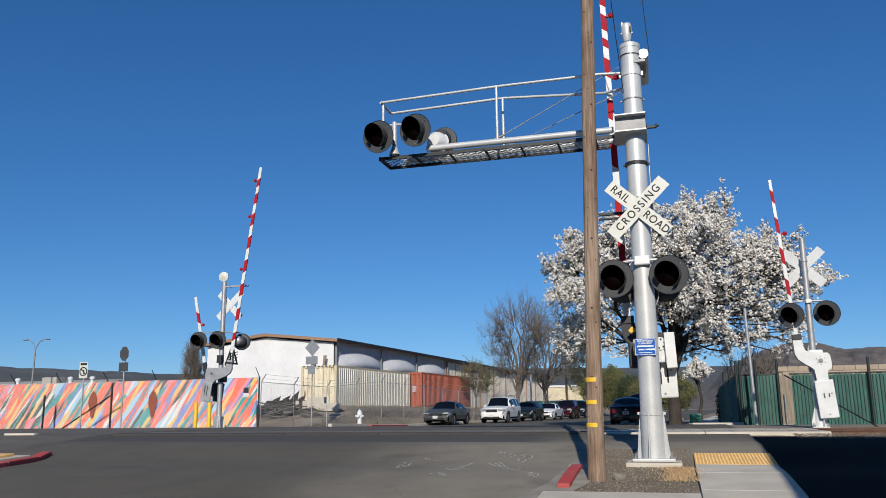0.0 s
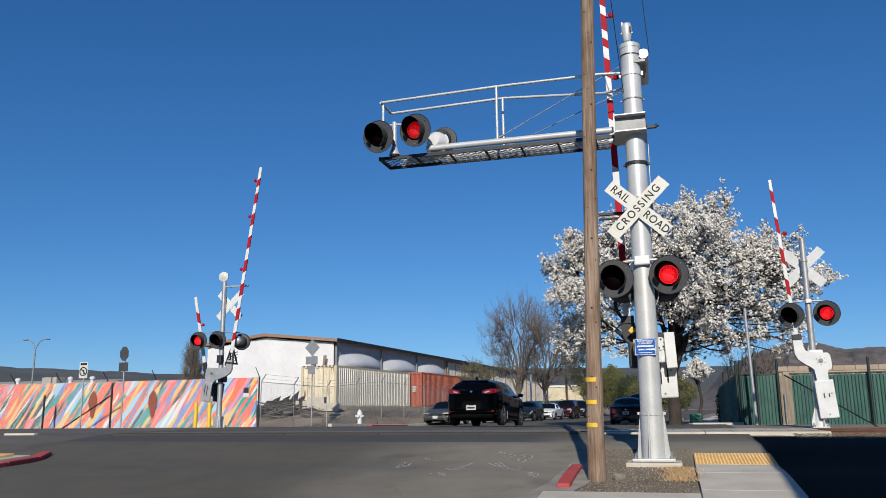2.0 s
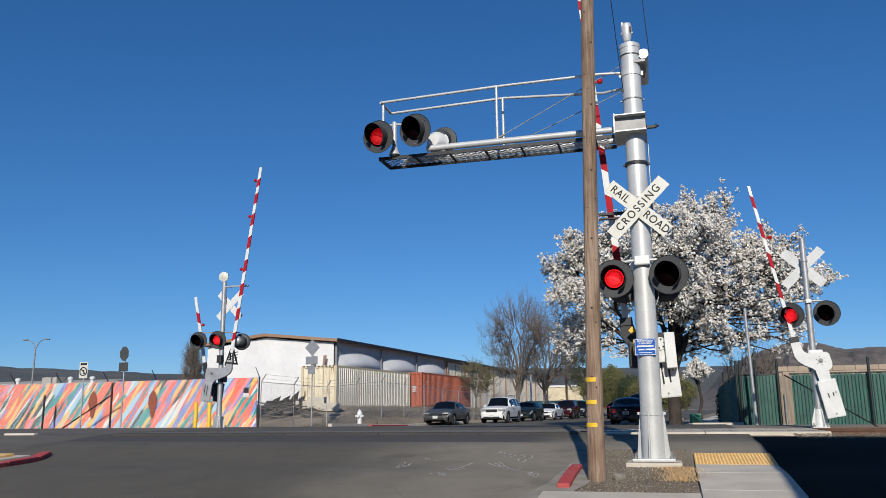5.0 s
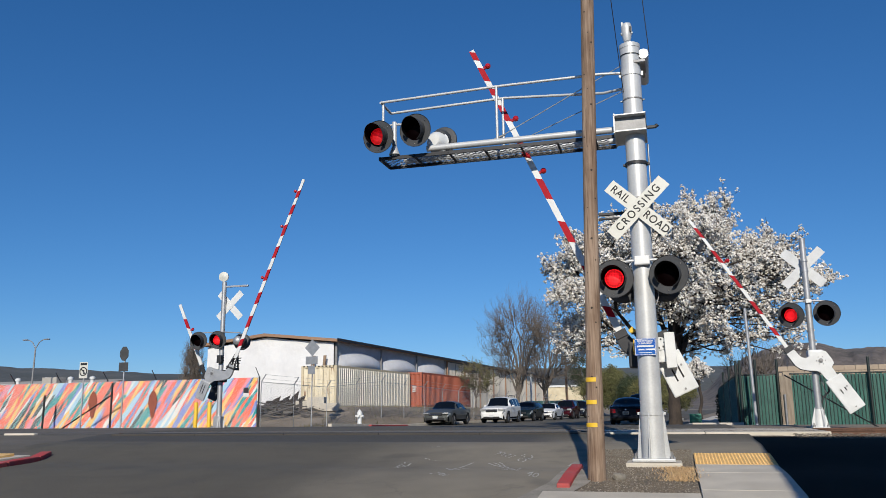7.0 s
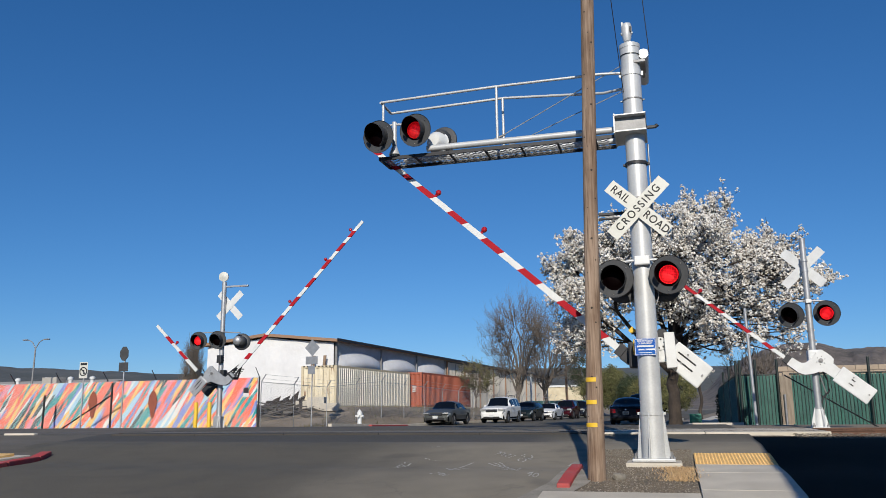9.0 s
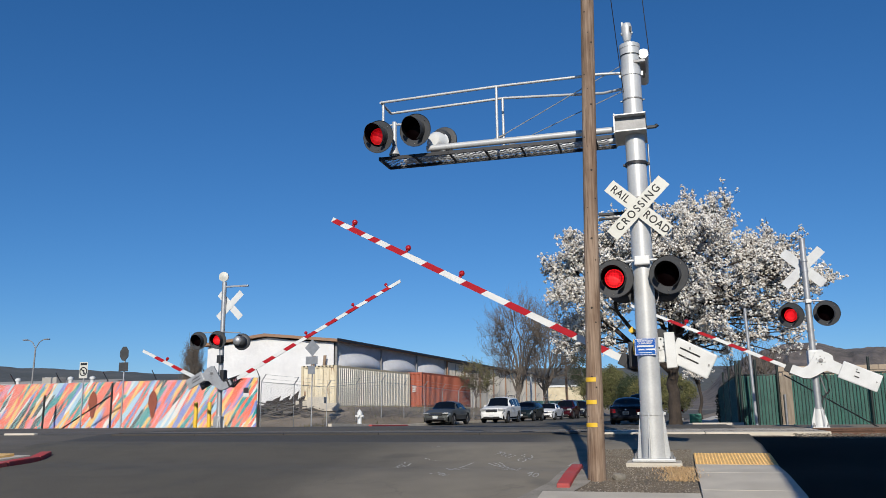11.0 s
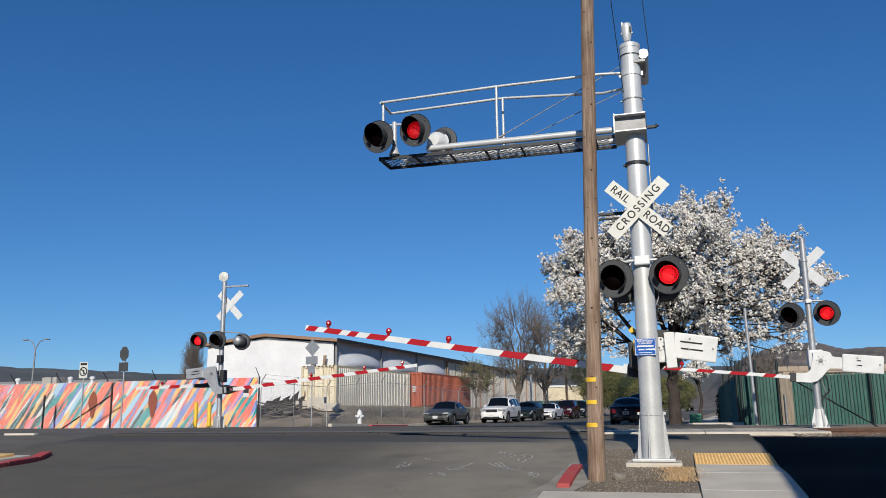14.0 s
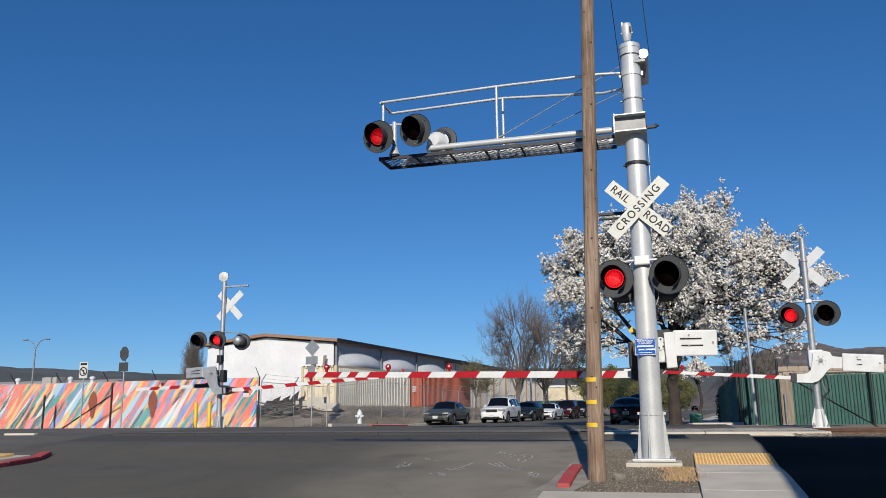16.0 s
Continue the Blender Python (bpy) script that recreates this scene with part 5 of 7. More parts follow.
def container(at, yaw, material, label, ribs_dark):
    """A 12 m shipping container with corner posts, rails, corrugated sides and door bars."""
    L, W, H = 12.19, 2.44, 2.59
    e = holder("shipping_container", pose(*at, 0, 0, yaw), label, "container", group="shipping containers on the lot")
    n = 42
    for sx_, nm in ((-1, "side_wall"), (1, "side_wall")):
        s = Shape()
        step = (L - 0.3) / n
        xs = []
        for i in range(n):
            y = 0.15 + i * step
            xs += [(y, 0.0), (y + step * 0.4, 0.0), (y + step * 0.5, 0.09), (y + step * 0.9, 0.09)]
        xs.append((L - 0.15, 0.0))
        s.grid(len(xs) - 1, 1, lambda u, v: Vector((sx_ * (W / 2 - xs[round(u * (len(xs) - 1))][1]), xs[round(u * (len(xs) - 1))][0], 0.16 + v * (H - 0.28))), False)
        part(nm, s, CREAM_PALE if material == CREAM else material, e)
    ends = Shape()
    ends.grid(24, 1, lambda u, v: Vector((-W / 2 + 0.12 + (W - 0.24) * u, 0.04 + (0.04 if (round(u * 24) // 2) % 2 else 0.0), 0.16 + v * (H - 0.28))))
    part("end_wall", ends, STREAKED if material == CREAM else material, e)
    if material == CREAM:
        for k in range(9):
            part("hazard_dash", Shape().box((-W / 2 + 0.2 + k * 0.255, -0.004, H - 0.04), (0.12, 0.012, 0.07)), DARK_STEEL, e)
    part("end_wall", Shape().box((0, L - 0.06, H / 2), (W - 0.2, 0.05, H - 0.25)), material, e)
    part("roof", Shape().box((0, L / 2, H - 0.06), (W - 0.1, L - 0.1, 0.04)), material, e)
    part("floor_pan", Shape().box((0, L / 2, 0.1), (W - 0.1, L - 0.1, 0.08)), DARK_STEEL, e)
    for x in (-W / 2 + 0.07, W / 2 - 0.07):
        for y in (0.07, L - 0.07):
            part("corner_post", Shape().box((x, y, H / 2), (0.15, 0.16, H), bevel=0.012), material, e)
        for z in (0.09, H - 0.06):
            part("side_rail", Shape().box((x, L / 2, z), (0.1, L - 0.3, 0.14), bevel=0.01), material, e)
    for z in (0.09, H - 0.06):
        part("end_rail", Shape().box((0, 0.06, z), (W - 0.28, 0.12, 0.14), bevel=0.01), material, e)
    for x in (-0.75, -0.3, 0.3, 0.75):
        part("lock_bar", Shape().tube((x, -0.01, 0.2), (x, -0.01, H - 0.2), 0.02, seg=8), material, e)
    return e


container((-20.93, 46.4, 1.62), -3.8, CREAM, "cream 12 m shipping container with weathered corrugated sides", False)
container((-19.35, 59.0, 1.68), -3.8, ORANGE, "rust-orange shipping container beside the cream one", False)


def code_bars(x, y, z):
    for i, w in enumerate((0.36, 0.26, 0.32)):
        yield Shape().box((x, y, z - 0.16 * i), (w, 0.01, 0.09))


for s in code_bars(-18.74, 58.94, 3.18):
    thing("container_marking", s, WHITE, "row of white stencilled marking on the orange container", "marking", group="container markings")


def wire_fence(name, pts, h, label, arms=True, base=land, material=GALV):
    """Posts, top rail and strands of barbed wire on slanted arms."""
    e = holder(name, pose(0, 0, 0), label, "fence")
    for (x0, y0), (x1, y1) in zip(pts, pts[1:]):
        n = max(1, round(math.hypot(x1 - x0, y1 - y0) / 3.0))
        for i in range(n + 1):
            x, y = x0 + (x1 - x0) * i / n, y0 + (y1 - y0) * i / n
            z = base(x, y)
            s = Shape().tube((x, y, z - 0.1), (x, y, z + h), 0.022, seg=8)
            if arms:
                s.tube((x, y, z + h), (x + 0.28, y - 0.1, z + h + 0.35), 0.025, seg=6)
            part("post", s, material, e)
        for k, dz in enumerate((0.0,) + ((0.15, 0.33) if arms else ())):
            for i in range(n):
                xa, ya, xb, yb = x0 + (x1 - x0) * i / n, y0 + (y1 - y0) * i / n, x0 + (x1 - x0) * (i + 1) / n, y0 + (y1 - y0) * (i + 1) / n
                o = dz * 0.8
                if dz == 0 and ya < 70:
                    w = Shape()
                    span, m = math.hypot(xb - xa, yb - ya), 24
                    for q in range(-16, m):
                        for lo, hi in ((0.05, h), (h, 0.05)):
                            f0, f1 = q / m, (q + 16) / m
                            g0, g1 = max(f0, 0.0), min(f1, 1.0)
                            za, zb = (lo + (hi - lo) * (g - f0) / (f1 - f0) for g in (g0, g1))
                            w.tube((xa + (xb - xa) * g0, ya + (yb - ya) * g0, base(xa, ya) + za), (xa + (xb - xa) * g1, ya + (yb - ya) * g1, base(xa, ya) + zb), 0.0028, seg=3, caps=False)
                    part("chain_link", w, material, e)["kind"] = "stuff"
                part("rail" if dz == 0 else "barbed_wire", Shape().tube((xa + o, ya, base(xa, ya) + h + dz), (xb + o, yb, base(xb, yb) + h + dz), 0.012 if dz == 0 else 0.005, seg=5), material, e)
    return e


wire_fence("lot_fence", [(-18.36, 34.3), (-17.95, 36.9), (-16.9, 42.5), (-15.9 + bend(64), 64), (-15.9 + bend(90), 90)], 2.05, "galvanised chain-link fence posts with barbed-wire arms along the lot")
rng0 = random.Random(5)
scrap = Shape()
for i in range(120):
    x, y = -23.2 + rng0.gauss(0, 1.7), 43.2 + rng0.gauss(0, 0.8)
    L = rng0.uniform(0.5, 3.2)
    rot = Euler((rng0.uniform(-0.25, 0.25), rng0.uniform(-0.3, 0.3), rng0.uniform(-0.7, 0.9))).to_matrix()
    z = land(x, y) + abs(rng0.gauss(0.1, 0.25))
    if i % 3:
        a = rot @ Vector((L / 2, 0, 0))
        scrap.tube(Vector((x, y, z)) - a, Vector((x, y, z)) + a, rng0.uniform(0.015, 0.05), seg=6)
    else:
        scrap.box((x, y, z), (L * 0.6, rng0.uniform(0.05, 0.25), rng0.uniform(0.03, 0.1)), rot)
SCRAP = island_mat("scrap", [(0.035, 0.03, 0.026), (0.11, 0.10, 0.09), (0.06, 0.048, 0.04), (0.2, 0.19, 0.17), (0.03, 0.04, 0.034)], 0.8)
thing("scrap_pile", scrap, SCRAP, "heap of scrap timber, pipes and metal on the lot", "scrap", kind="stuff")
for x, y, h in ((-20.2, 44.6, 0.75), (-19.2, 44.2, 0.45), (-21.1, 44.9, 0.5)):
    thing("concrete_block", Shape().box((x, y, land(x, y) + h / 2 - 0.05), (1.0, 0.7, h), Matrix.Rotation(0.2, 3, "Z"), 0.03), CONCRETE, "grey concrete block on the lot", "block", group="concrete blocks")
SCRAP_DARK = mat("burnt_rust", (0.05, 0.04, 0.034), 0.85, col2=(0.025, 0.021, 0.019), scale=4, fine=30, bump=0.3, dist=0.01)
fin_set = holder("scrap_machine", pose(0, 0, 0), "row of dark curved metal fins on a scrap frame", "scrap")
for i, (x, h) in enumerate(((-22.9, 0.3), (-22.3, 0.35), (-21.75, 0.62), (-21.35, 0.35))):
    part("fin", Shape().prism([(x - 0.22, 0), (x + 0.22, 0), (x + 0.26, h * 0.5), (x + 0.34, h), (x + 0.1, h * 0.7), (x - 0.1, h * 0.45)], 0.05, Matrix.Translation((0, 44.6 + i * 0.05, 2.05))), SCRAP_DARK, fin_set)
part("frame", Shape().box((-22.3, 44.8, 1.85), (2.4, 0.6, 0.5), bevel=0.03), SCRAP_DARK, fin_set)
WEED = island_mat("weed", [(0.10, 0.10, 0.045), (0.16, 0.13, 0.06), (0.07, 0.09, 0.03), (0.2, 0.17, 0.09)], 0.9)


def on_bank(rng):
    y = 38 + 30 * rng.random()
    x = -14.9 + bend(y) - 4 * rng.random()
    return (x, y, land(x, y) - 0.03)


blades("bank_weeds", 1100, on_bank, 0.2, 0.015, WEED, "dry weeds on the dirt bank")

# ---------------------------------------------------------------- warehouse
WH = holder("warehouse", pose(-24.5, 57.0, 0, 0, 0, -3.0), "long warehouse with white-sheeted gable, brown roof edge and grey side", "warehouse")
W_, L_, ZE, ZP = 11.2, 82.0, 6.75, 7.35
ridge = -W_ * 0.52
front = Shape()


def gable(x):
    return ZE + (ZP - ZE) * (1 - abs(x - ridge) / (abs(ridge) if x > ridge else (W_ + ridge)))


front.grid(60, 18, lambda u, v: Vector((-W_ * u, -0.02 + 0.07 * noise.noise(Vector((u * 9, v * 4, 1))) + 0.03 * noise.noise(Vector((u * 40, v * 5, 3))), 1.2 + (gable(-W_ * u) - 1.4 - 0.1 * noise.noise(Vector((u * 5, 2, 0)))) * v)))
part("sheeted_gable", front, WRAP, WH, "white plastic sheeting drawn over the gable")
part("gable_wall", Shape().box((-W_ / 2, 0.3, 3.9), (W_ - 0.1, 0.3, 5.6)), GREY_WALL, WH)
part("side_wall", Shape().box((-0.15, L_ / 2, 3.9), (0.3, L_ - 0.6, 5.6)), GREY_WALL, WH)
part("rear_wall", Shape().box((-W_ / 2, L_ - 0.15, 3.9), (W_, 0.3, 5.6)), GREY_WALL, WH)
part("side_wall", Shape().box((-W_ + 0.15, L_ / 2, 3.9), (0.3, L_ - 0.6, 5.6)), GREY_WALL, WH)
for sgn, x0, x1 in ((1, 0.45, ridge), (-1, ridge, -W_ - 0.4)):
    s = Shape()
    for y in (-0.45,):
        s.prism([(x0, gable(x0) if x0 > ridge else ZP), (x1, ZP if x1 == ridge else ZE - 0.02), (x1, (ZP if x1 == ridge else ZE) - 0.22), (x0, (gable(x0) if x0 > ridge else ZP) - 0.22)], L_ + 0.9, Matrix.Translation((0, y, 0.12)))
    part("roof_slope", s, ROOF_BROWN, WH, "brown metal roof slope")
part("eave_trim", Shape().box((0.5, L_ / 2, ZE + 0.02), (0.05, L_ + 0.9, 0.2), bevel=0.01), DARK_STEEL, WH)
ys_ = [0.25 + 8.7 * i for i in range(4)]
for i, y in enumerate(ys_):
    part("wall_post", Shape().box((0.1, y, 4.0), (0.16, 0.18, 5.4), bevel=0.01), GREY_STEEL, WH)
for i in range(3):
    y0, y1 = ys_[i] + 0.12, ys_[i + 1] - 0.12
    s = Shape()
    s.grid(18, 10, lambda u, v: Vector((0.04 + 0.95 * (math.sin(math.pi * u) ** 0.6) * (math.sin(math.pi * min(1, v * 1.02)) ** 0.7) * (1 - 0.45 * v) + 0.03 * noise.noise(Vector((u * 7, v * 6, i * 3.1))), y0 + (y1 - y0) * u, 4.35 + 1.75 * v * (0.35 + 0.65 * math.sin(math.pi * (0.08 + 0.84 * u)) ** 0.5))))
    part("bulging_sheet", s, WRAP, WH, "white sheeting bulging between posts")
    part("upper_panel", Shape().box((0.04, (y0 + y1) / 2, 5.5), (0.08, y1 - y0, 2.3)), GREY_SHEET, WH)
for i in range(17):
    y = 27.0 + i * 3.15
    s = Shape()
    s.grid(24, 1, lambda u, v: Vector((0.06 + (0.05 if (round(u * 24) // 2) % 2 else 0.0), y + 3.0 * u, 1.3 + 5.2 * v)), False)
    part("wall_panel", s, TAN_WALL, WH, "tan corrugated wall panel")
    if i % 2 == 0:
        part("wall_post", Shape().box((0.16, y - 0.07, 3.9), (0.14, 0.16, 5.4), bevel=0.01), ROOF_BROWN, WH)
for x, w in ((-1.5, 0.25), (-0.55, 0.2)):
    part("timber_prop", Shape().box((x, -0.5, 4.9), (w, 0.12, 1.4), Matrix.Rotation(0.1, 3, "Y"), 0.01), WOOD, WH)

# ---------------------------------------------------------------- green fence, block wall, thin pole
gf = holder("green_fence", pose(0, 0, 0), "green slatted chain-link fence along the track and pavement", "fence")
GREEN_WIRE = mat("green_coated_wire", (0.07, 0.16, 0.14), 0.45, scale=5, fine=50, bump=0.0)


def fence_bay(x0, y0, x1, y1, h=1.52):
    d = Vector((x1 - x0, y1 - y0, 0))
    n = max(1, round(d.length / 0.1))
    q = d.to_track_quat("X", "Z").to_matrix()
    s = Shape()
    for i in range(n):
        c = Vector((x0, y0, 0)) + d * ((i + 0.5) / n)
        tw = Matrix.Rotation(radians(random.uniform(-14, 14)), 3, "Z")
        s.box((c.x, c.y, rise(c.y) + h / 2 - 0.02), (0.07, 0.012, h + 0.08 + 0.03 * ((i * 7) % 3)), q @ tw)
    o = part("slat_panel", s, GREEN_SLAT, gf)
    o["kind"] = "stuff"
    b = Shape()
    mid = Vector((x0, y0, 0)) + d * 0.5
    b.box((mid.x, mid.y, rise(mid.y) + h / 2 - 0.04), (d.length, 0.004, h + 0.1), q)
    part("slat_backing", b, GREEN_POST, gf).location = q @ Vector((0, 0.045, 0))
    w = Shape()
    nrm = q @ Vector((0, -1, 0))
    m = n * 2
    for i in range(m + 18):
        for sg in (-1, 1):
            a = (i - (18 if sg > 0 else 0)) / m
            run = h / d.length
            t0, t1 = a, a + sg * run
            za, zb = 0.06, h
            if sg < 0:
                t0, t1 = a, a - run
            u0, u1 = min(max(t0, 0), 1), min(max(t1, 0), 1)
            if abs(t1 - t0) < 1e-6 or u0 == u1:
                continue
            f0, f1 = (u0 - t0) / (t1 - t0), (u1 - t0) / (t1 - t0)
            pa, pb = Vector((x0, y0, 0)) + d * u0 + nrm * 0.02, Vector((x0, y0, 0)) + d * u1 + nrm * 0.02
            pa.z, pb.z = rise(pa.y) + za + (zb - za) * f0, rise(pb.y) + za + (zb - za) * f1
            w.tube(pa, pb, 0.0024, seg=3, caps=False)
    o = part("wire_mesh", w, GREEN_WIRE, gf)
    o["kind"] = "stuff"
    part("rail", Shape().tube((x0, y0, rise(y0) + h + 0.06), (x1, y1, rise(y1) + h + 0.06), 0.024, seg=8), GREEN_POST, gf)


bays = [(2.05, 28.0, 3.34, 27.95), (3.64, 27.9, 6.9, 27.8), (6.9, 27.8, 9.9, 27.8), (9.9, 27.8, 12.9, 27.8)]
for b in bays:
    fence_bay(*b)
for i in range(9):
    y = 28.0 + 3.4 * i
    fence_bay(2.05 + bend(y + 3.4), y + 3.4, 2.05 + bend(y), y)
for x, y in ((2.05, 28.0), (2.16, 27.9), (2.62, 27.75), (3.28, 27.85), (5.90, 27.7), (9.10, 27.7), (2.05, 31.4), (2.05, 34.8)):
    part("post", Shape().tube((x, y, rise(y) - 0.1), (x, y, rise(y) + 2.05), 0.042, seg=10), GREEN_POST, gf)
WEATHERED = mat("weathered_board", (0.30, 0.25, 0.19), 0.85, col2=(0.17, 0.135, 0.1), scale=4, fine=30, bump=0.3, dist=0.008, stretch=(3, 3, 0.4))
part("latch_post", Shape().tube((3.42, 27.6, rise(28) - 0.1), (3.42, 27.6, rise(28) + 0.95), 0.035, seg=10), GREY_STEEL, gf)
part("gate_post", Shape().box((3.49, 27.7, rise(28) + 0.78), (0.34, 0.06, 1.5), bevel=0.01), WEATHERED, gf, "bare timber gate post")


# Near-black leaves added behind the street-side fence, standing in for its shaded face.
def in_shade_row(rng):
    y = 38.0 + 16 * rng.random()
    return (2.3 + bend(y) + 0.14 * rng.normal(), y, rise(y) + 0.1 + 1.25 * rng.random() + 0.25 * noise.noise(Vector((y * 0.8, 0, 0)))), 1.0


SHADE_LEAF = island_mat("shade_leaf", [(0.012, 0.02, 0.01), (0.02, 0.03, 0.014), (0.03, 0.04, 0.018), (0.016, 0.022, 0.012)], 0.7)
scatter("ivy_hedge", 12000, in_shade_row, 0.034, SHADE_LEAF, "dark leaf mass added behind the fence to stand for its shade", "hedge", 0.9)
bw = holder("block_wall", pose(0, 0, 0), "beige concrete block wall behind the green fence", "wall")
part("core", Shape().box((13.0, 34.2, 1.6), (18.0, 0.16, 2.2)), BLOCK, bw)
blk = None
for row in range(5):
    for i in range(45):
        m = pose(4.2 + 0.4 * i + (0.2 if row % 2 else 0), 34.1, 2.84 - 0.2 * row)
        if blk is None:
            o = part("block", Shape().box((0, 0, 0), (0.388, 0.2, 0.188), bevel=0.008), BLOCK, bw)
            o.matrix_basis = m
            blk = o.data
        else:
            share("block", blk, bw, m)
thing("thin_pole", Shape().tube((2.5, 27.3, 0.6), (2.42, 27.3, 4.5), 0.05, 0.045, 12), GALV, "thin galvanised steel pole at the fence", "pole")
thing("guy_cable", Shape().tube((3.0, 24.0, 2.25), (4.75, 22.0, 0.9), 0.018, seg=8), BLACK, "black guy cable beside the signal", "cable")

# ---------------------------------------------------------------- distance
lb = holder("low_building", pose(0, 0, 0), "long low pale building behind the painted fence", "building")
part("wall", Shape().box((-70.5, 63.2, 1.8), (40, 6.8, 3.2)), FAR_WALL, lb)
part("roof", Shape().prism([(0, 3.4), (7.4, 4.7), (7.4, 4.5), (0, 3.2)], 40.6, pose(-50.2, 59.4, 0, 0, 0, 90)), FAR_WALL, lb, "pale sloping roof")
for x in (-59.5, -56.3, -53.6, -51.2):
    part("roof_vent", Shape().tube((x, 63.5, 3.9), (x, 63.5, 4.65), 0.17, seg=12).lathe([(0.26, 4.6), (0.26, 4.8), (0.0, 4.9)], Matrix.Translation((x, 63.5, 0)), 12), WHITE, lb, "white roof vent")
part("roof_unit", Shape().box((-55.0, 63, 4.4), (1.6, 1.2, 0.8), bevel=0.03), FAR_WALL, lb)
sl = holder("street_lamp", pose(-54.3, 59.5, 0), "grey double-armed street lamp", "street lamp")
part("post", Shape().path([(0, 0, 0.5), (0.06, 0, 4), (0.12, 0, 7.3)], [0.11, 0.09, 0.06], 10), GREY_STEEL, sl)
for sd in (-1, 1):
    part("arm", Shape().path([(0.12, 0, 7.2), (0.12 + sd * 0.35, 0, 7.75), (0.12 + sd * 0.7, 0, 7.95), (0.12 + sd * 1.05, 0, 8.0)], 0.04, 8), GREY_STEEL, sl)
    part("lamp", Shape().box((0.12 + sd * 1.15, 0, 8.0), (0.5, 0.22, 0.1), bevel=0.03), GREY_STEEL, sl)
fb = holder("shop_building", pose(-24, 172, 0), "cream flat-roofed building at the end of the street", "building")
part("wall", Shape().box((0, 0, 3.2), (14, 8, 5.4)), CREAM, fb)
part("roof_edge", Shape().box((0, 0, 6.05), (14.4, 8.4, 0.35), bevel=0.04), WHITE, fb)
TEAL = mat("teal_screen", (0.10, 0.22, 0.20), 0.8, col2=(0.07, 0.17, 0.155), scale=1, fine=10, bump=0.2, dist=0.02)
thing("screen_fence", Shape().box((-13.6, 104, 1.5), (9.0, 0.06, 2.0), bevel=0.01), TEAL, "dull teal screened fence at the street's far side", "fence")
pp = holder("power_pole", pose(-11.8, 96, 0), "dark wooden power pole with crossarms", "utility pole")
part("post", Shape().tube((0, 0, 0.3), (0, 0, 12.0), 0.17, 0.12, 10), WOOD, pp)
for z in (11.4, 10.6):
    part("crossarm", Shape().box((0, 0, z), (2.6, 0.12, 0.14), bevel=0.01), WOOD, pp)
thing("thin_pole", Shape().tube((-9.5, 100, 0.4), (-9.5, 100, 7.7), 0.08, 0.07, 8), GALV, "thin grey pole down the street", "pole")
thing("white_post", Shape().tube((-14.75, 88.5, 0.4), (-14.75, 88.5, 5.2), 0.1, 0.1, 8), WHITE, "white post between the bare trees", "pole")

HILL = mat("far_hill", (0.115, 0.118, 0.112), 0.95, col2=(0.06, 0.07, 0.068), scale=0.006, fine=0.05, bump=0.5, dist=8)
HILL_BROWN = mat("brown_hill", (0.22, 0.18, 0.15), 0.95, col2=(0.075, 0.068, 0.06), scale=0.02, fine=0.16, bump=0.6, dist=8)


def hill(name, far, near, az0, az1, prof, material, label, seed):
    """A ridge rising from the plain, given by azimuth and slope of its skyline."""
    s = Shape()

    def fn(u, v):
        az = az0 + (az1 - az0) * u
        rr = near + (far - near) * v
        a = radians(az)
        top = ease(prof, az) * far * 0.93
        k = ease([(0, 0), (1, 1)], v)
        wob = noise.noise(Vector((az * 0.6, v * 3, seed))) * 0.09 + noise.noise(Vector((az * 2.6, v * 7, seed + 4))) * 0.12 + noise.noise(Vector((az * 9, v * 9, seed + 9))) * 0.06
        return Vector((rr * math.sin(a), rr * math.cos(a), 0.4 + top * k * (1 + wob * (1.3 - k * 1.2))))
    s.grid(260, 40, fn)
    return thing(name, s, material, label, "hill", kind="structure")


hill("backdrop_hills", 2600, 1100, -75, 30, [(-75, 0.055), (-44.2, 0.0553), (-42.9, 0.053), (-41, 0.0528), (-37.9, 0.0506), (-33.5, 0.0476), (-25, 0.047), (-15, 0.05), (-8, 0.052), (-3, 0.05), (5, 0.05), (30, 0.04)], HILL, "dark wooded hills on the horizon", 1.0)
hill("backdrop_hill_brown", 1700, 700, -1, 45, [(-1, 0.0), (2, 0.02), (4, 0.05), (5.07, 0.061), (6.3, 0.0686), (7.7, 0.0752), (9.05, 0.0734), (10.97, 0.0651), (13.1, 0.066), (17, 0.07), (25, 0.06), (45, 0.05)], HILL_BROWN, "brown scrub hill behind the block wall", 7.0)

# the building behind the camera whose shadow falls on the pavement
nb = holder("corner_building", pose(0, 0, 0), "plain building beside the pavement that shades the ground", "building", kind="structure")
part("wall", Shape().box((10.1, -3.0, 2.75), (14.0, 20, 6.1)), FAR_WALL, nb)
# unseen plain fronts added behind the camera to keep sky out of car reflections
for x, w, h, y in ((-34, 26, 6.5, -24), (-8, 22, 8.0, -27), (15, 18, 6.0, -25), (38, 24, 7.5, -22)):
    e = holder("sky_block_front", pose(0, 0, 0), "plain unseen building added behind the camera to block reflected sky", "building", kind="structure")
    part("wall", Shape().box((x, y, h / 2 - 0.2), (w, 8, h)), TAN_WALL, e)
    part("roof_edge", Shape().box((x, y, h - 0.1), (w + 0.4, 8.4, 0.3), bevel=0.04), ROOF_BROWN, e)
